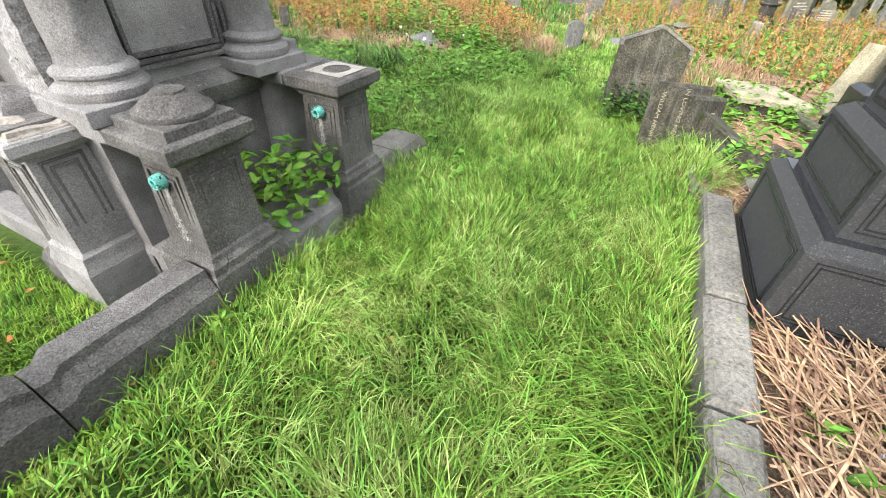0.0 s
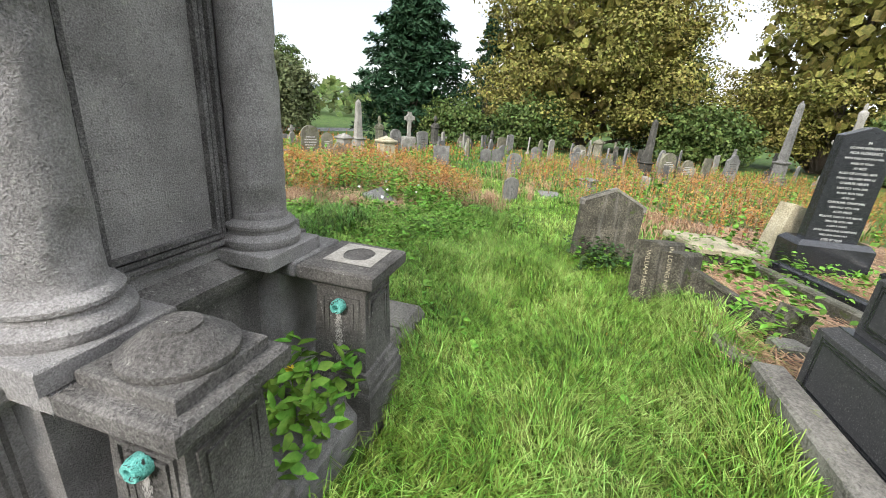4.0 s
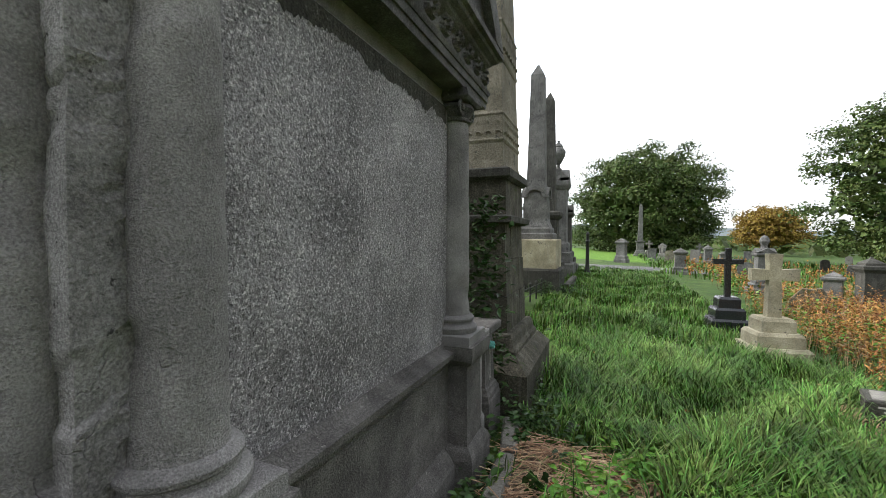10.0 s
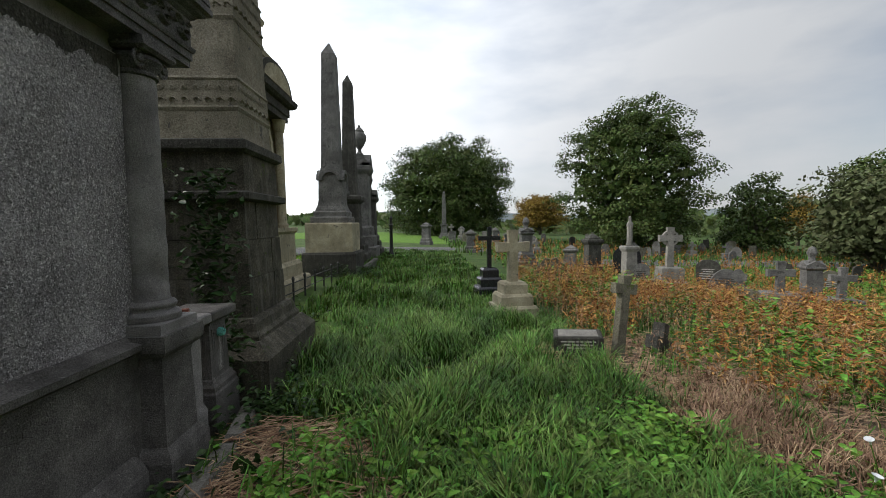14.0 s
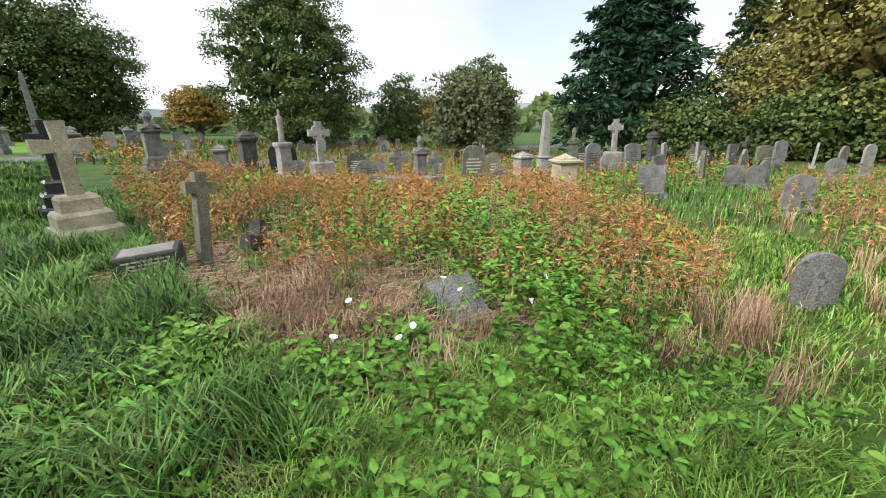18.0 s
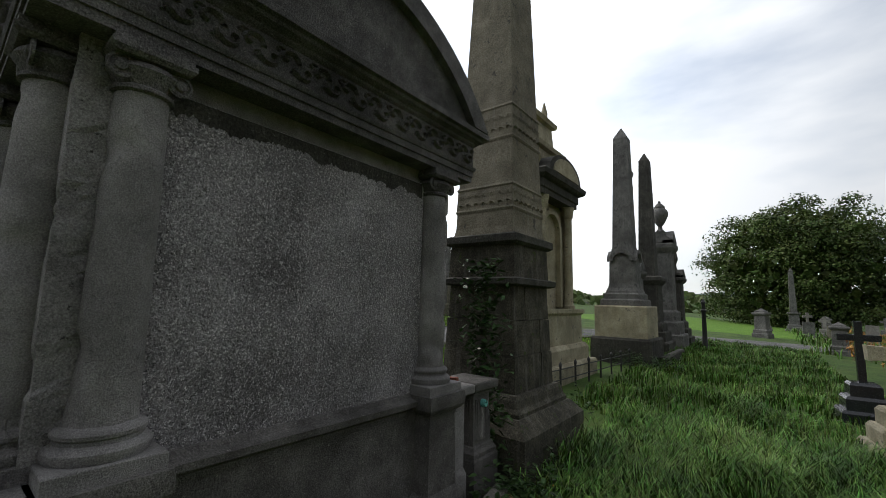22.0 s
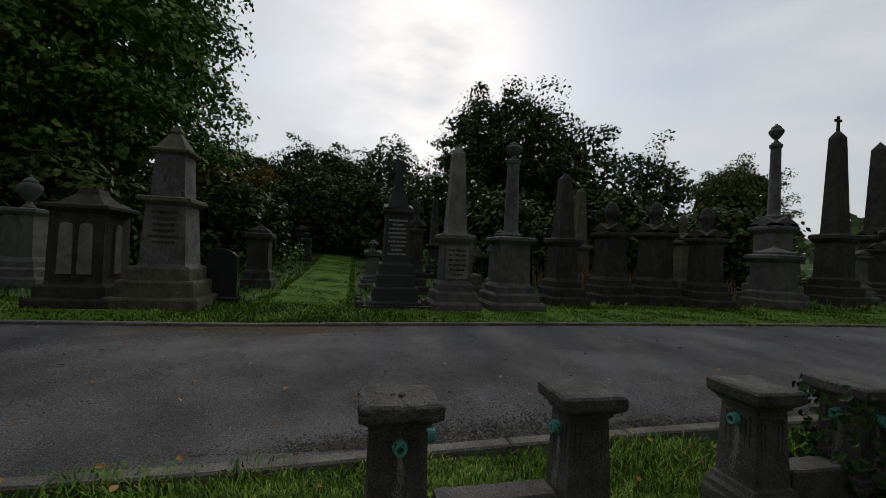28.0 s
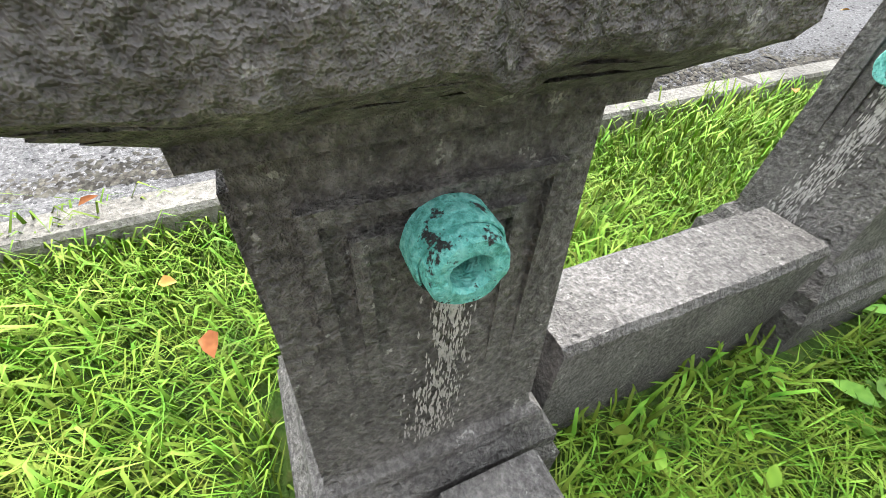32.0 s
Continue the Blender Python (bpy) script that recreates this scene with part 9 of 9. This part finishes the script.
ivy_on(-4.80, -4.44, 9.75, 10.11, 0.2, 0.95, 420, 91, "ivy grown over the far forecourt pedestal")
ivy_on(-4.4, -2.9, 9.85, 10.05, 0.1, 0.42, 500, 92, "ivy along the far forecourt kerb")
ivy_on(4.98, 5.22, -1.2, -0.95, 0.2, 1.6, 420, 93, "ivy on the dark stone cross")
ivy_on(0.95, 1.1, 7.5, 9.6, -0.1, 0.1, 160, 94, "ivy creeping over the edging stones")
ivy_on(3.8, 4.6, 3.75, 4.4, 0.05, 0.32, 220, 95, "bramble leaves on a mossy slab", WEED)

# shrub between the monument and the great obelisk
rs = np.random.RandomState(88)
n = 900
P = np.stack([0.28 + rs.normal(0, 0.13, n), 10.7 + rs.normal(0, 0.03, n), 0.1 + 2.0 * rs.rand(n) ** 1.2], 1)
az = rs.uniform(0, 2 * np.pi, n)
leaf_mesh("shrub", P, np.stack([np.cos(az), np.sin(az), rs.normal(0, 0.5, n)], 1), np.stack([rs.normal(0, 0.5, n), rs.normal(0, 0.5, n), np.ones(n)], 1), 0.09 * rs.uniform(0.6, 1.3, n), 0.04 * rs.uniform(0.7, 1.3, n), IVY, "dark leafy shrub growing between the monument and the obelisk", "shrub")

# dead bramble canes and leaves before the granite column
rnd = random.Random(14)
for k in range(34):
    bm = bmesh.new()
    x, y = rnd.uniform(-2.2, -1.3), rnd.uniform(2.7, 3.75)
    a, L_ = rnd.uniform(0, 6.28), rnd.uniform(0.25, 0.6)
    g = gz(x, y)
    limb(bm, Vector((x, y, g - 0.02)), Vector((x + L_ * math.cos(a), y + L_ * math.sin(a), g + rnd.uniform(0.1, 0.38))), 0.006, 0.002, sag=-0.12, seg=5, n=4, wob=0.05, seed=k)
    tagged(part("bramble_cane", bm, STALK, None, "", True), "dead brown bramble cane arching over a grave", "bramble", "dead bramble canes")
nettles(-1.75, 3.3, 90, 0.35, 0.2, 174, "dark bramble leaves on a neglected grave", IVY, 0.06)
nettles(-1.55, 4.1, 60, 0.2, 0.12, 175, "small green weeds on a neglected grave", None, 0.05)
nettles(-1.9, 2.8, 80, 0.4, 0.2, 176, "green bramble leaves near the spire", None, 0.06)
lying(-2.3, -1.35, 2.5, 4.6, 1500, 37, "dry stalks on the grave before the granite column")

# bindweed flowers
rs = np.random.RandomState(5)
for k in range(8):
    x, y = [(5.2, 9.0), (5.6, 9.1), (4.9, 9.3), (6.2, 8.7), (6.6, 8.8), (5.0, 8.9), (4.6, 9.0), (5.9, 9.2), (5.5, 9.6), (6.9, 8.9), (4.7, 9.5), (6.3, 8.4), (7.2, 8.7), (6.4, 9.9)][k]
    z = gz(x, y) + rs.uniform(0.28, 0.6)
    fl = thing("bindweed_flower", "white trumpet bindweed flower among brambles", "flower", "bindweed flowers", at=Matrix.Translation((x, y, z)) @ Matrix.Rotation(rs.uniform(-0.9, 0.9), 4, "X") @ Matrix.Rotation(rs.uniform(-0.9, 0.9), 4, "Y"))
    part("trumpet", lathe(0, 0, [(0.004, -0.03), (0.007, -0.015), (0.015, 0.0), (0.026, 0.009), (0.025, 0.011), (0.014, 0.003), (0.003, -0.012)], 12), PETAL, fl, smooth=True)
    part("stem", lathe(0, 0, [(0.003, -0.30), (0.003, -0.03)], 5), WEED, fl)

# leafy plant with a yellow flower in the recess of the monument
rs = np.random.RandomState(15)
n = 280
az, f = rs.uniform(0, 2 * np.pi, n), rs.rand(n)
P = np.stack([-0.17 + rs.normal(0, 0.17, n), 6.98 + rs.normal(0, 0.13, n), 0.20 + 0.36 * f], 1)
P[:, 0], P[:, 1] = np.clip(P[:, 0], -0.46, 0.04), np.clip(P[:, 1], 6.8, 7.3)
D = np.stack([np.cos(az), np.sin(az) - 0.4, rs.normal(0.2, 0.4, n)], 1)
leaf_mesh("leafy_weed", P, D, np.stack([rs.normal(0, 0.3, n), rs.normal(0, 0.3, n), np.ones(n)], 1), 0.085 * rs.uniform(0.6, 1.3, n), 0.045 * rs.uniform(0.7, 1.3, n), WEED, "leafy green weed growing in the stone recess", "plant")
fl = thing("yellow_flower", "small yellow flower on the weed in the recess", "flower", at=(-0.14, 7.02, 0.5))
part("stem", lathe(0, 0, [(0.003, -0.45), (0.003, 0.0)], 5), WEED, fl)
for k in range(9):
    bm = plate([(-0.006, 0), (0.006, 0), (0.005, 0.028), (0, 0.033), (-0.005, 0.028)], -0.001, 0.001)
    bm.transform(Matrix.Rotation(2 * math.pi * k / 9, 4, "Z") @ Matrix.Rotation(radians(75), 4, "X"))
    part("petal", bm, YELLOW, fl)

# fallen leaves on lawn, lane and path
rs = np.random.RandomState(77)
n = 420
x = np.concatenate([rs.uniform(-4.4, -1, 60), rs.uniform(-5.4, -4.8, 40), rs.uniform(-1.5, 4, 70), rs.uniform(-9.4, -5.5, 150), rs.uniform(0.6, 4, 100)])
y = np.concatenate([rs.uniform(7.1, 9.8, 60), rs.uniform(3, 12, 40), rs.uniform(4.7, 6.7, 70), rs.uniform(-2, 20, 150), rs.uniform(7, 14, 100)])
P = np.stack([x, y, gzv(x, y) + 0.09], 1)
N = np.stack([rs.normal(0, 0.3, n), rs.normal(0, 0.3, n), np.ones(n)], 1)
leaf_mesh("fallen_leaves", P, np.cross(N, rs.normal(0, 1, (n, 3))), N, rs.uniform(0.03, 0.07, n), rs.uniform(0.025, 0.05, n), RUST, "scattered brown fallen leaves", "fallen leaves")

# white chippings on the kerbed grave
rs = np.random.RandomState(3)
n = 420
x, y = rs.normal(-0.52, 0.1, n), rs.normal(3.92, 0.09, n)
s = rs.uniform(0.008, 0.02, n)[:, None]
c = np.stack([x, y, gzv(x, y) + 0.035], 1)
corner = np.array([[0, 0, 1.0], [1, 0, 0], [-0.5, 0.9, 0], [-0.5, -0.9, 0], [0, 0, -0.7]])
V = c[:, None, :] + corner[None] * s[:, None, :] * rs.uniform(0.6, 1.3, (n, 5, 3))
b = (np.arange(n) * 5)[:, None]
F_ = np.concatenate([b + np.array(q) for q in ((0, 1, 2), (0, 2, 3), (0, 3, 1), (4, 2, 1), (4, 3, 2), (4, 1, 3))])
mesh_of("chippings", V.reshape(-1, 3), F_, GRAVEL, "white marble chippings scattered on a grave", "gravel")


# ---- loose grit on the lane ----
def road_z(x, y):
    o = np.abs(x + 7.42)
    return gzv(x, y) + np.interp(o, [0, 0.5, 1.4, 2.0], [0.08, 0.077, 0.0555, 0.03])


def grit(x, y, s0, s1, mat, seed, label):
    """Small three-sided chips lying on the asphalt."""
    rs = np.random.RandomState(seed)
    n = len(x)
    a, s = rs.uniform(0, 6.28, n), rs.uniform(s0, s1, n) / 2
    z = road_z(x, y)
    V = np.empty((n, 4, 3))
    for k in range(3):
        b = a + k * 2.09 + rs.uniform(-0.4, 0.4, n)
        V[:, k, 0], V[:, k, 1], V[:, k, 2] = x + np.cos(b) * s, y + np.sin(b) * s, z + 0.001
    V[:, 3, 0], V[:, 3, 1], V[:, 3, 2] = x, y, z + 0.55 * s
    i = (np.arange(n) * 4)[:, None]
    F_ = np.concatenate([i + np.array([0, 1, 3]), i + np.array([1, 2, 3]), i + np.array([2, 0, 3])])
    mesh_of("road_grit", V.reshape(-1, 3), F_, mat, label, "grit")


rs = np.random.RandomState(91)
y = rs.uniform(-3, 13.5, 18000)
x = -5.53 - np.abs(rs.normal(0, 0.13, 18000)) * (1.0 + 0.6 * soft_noise(y, y * 0.4, 0.9, 3))
grit(x, y, 0.012, 0.034, GRIT, 92, "dark grit and soil washed into the lane's gutter")
x, y = rs.uniform(-9.4, -5.6, 24000), rs.uniform(-3, 13.5, 24000)
ok = soft_noise(x * 2.5, y * 0.35, 1.6, 5) + rs.uniform(-0.7, 0.7, 24000) > 0
grit(x[ok], y[ok], 0.009, 0.026, CHIPS, 93, "loose dark and pale chippings worn from the lane")
x, y = -9.45 + np.abs(rs.normal(0, 0.4, 9000)), rs.normal(5.6, 1.0, 9000)
grit(x, y, 0.012, 0.034, EARTH, 94, "brown earth washed onto the lane at the grass aisle")
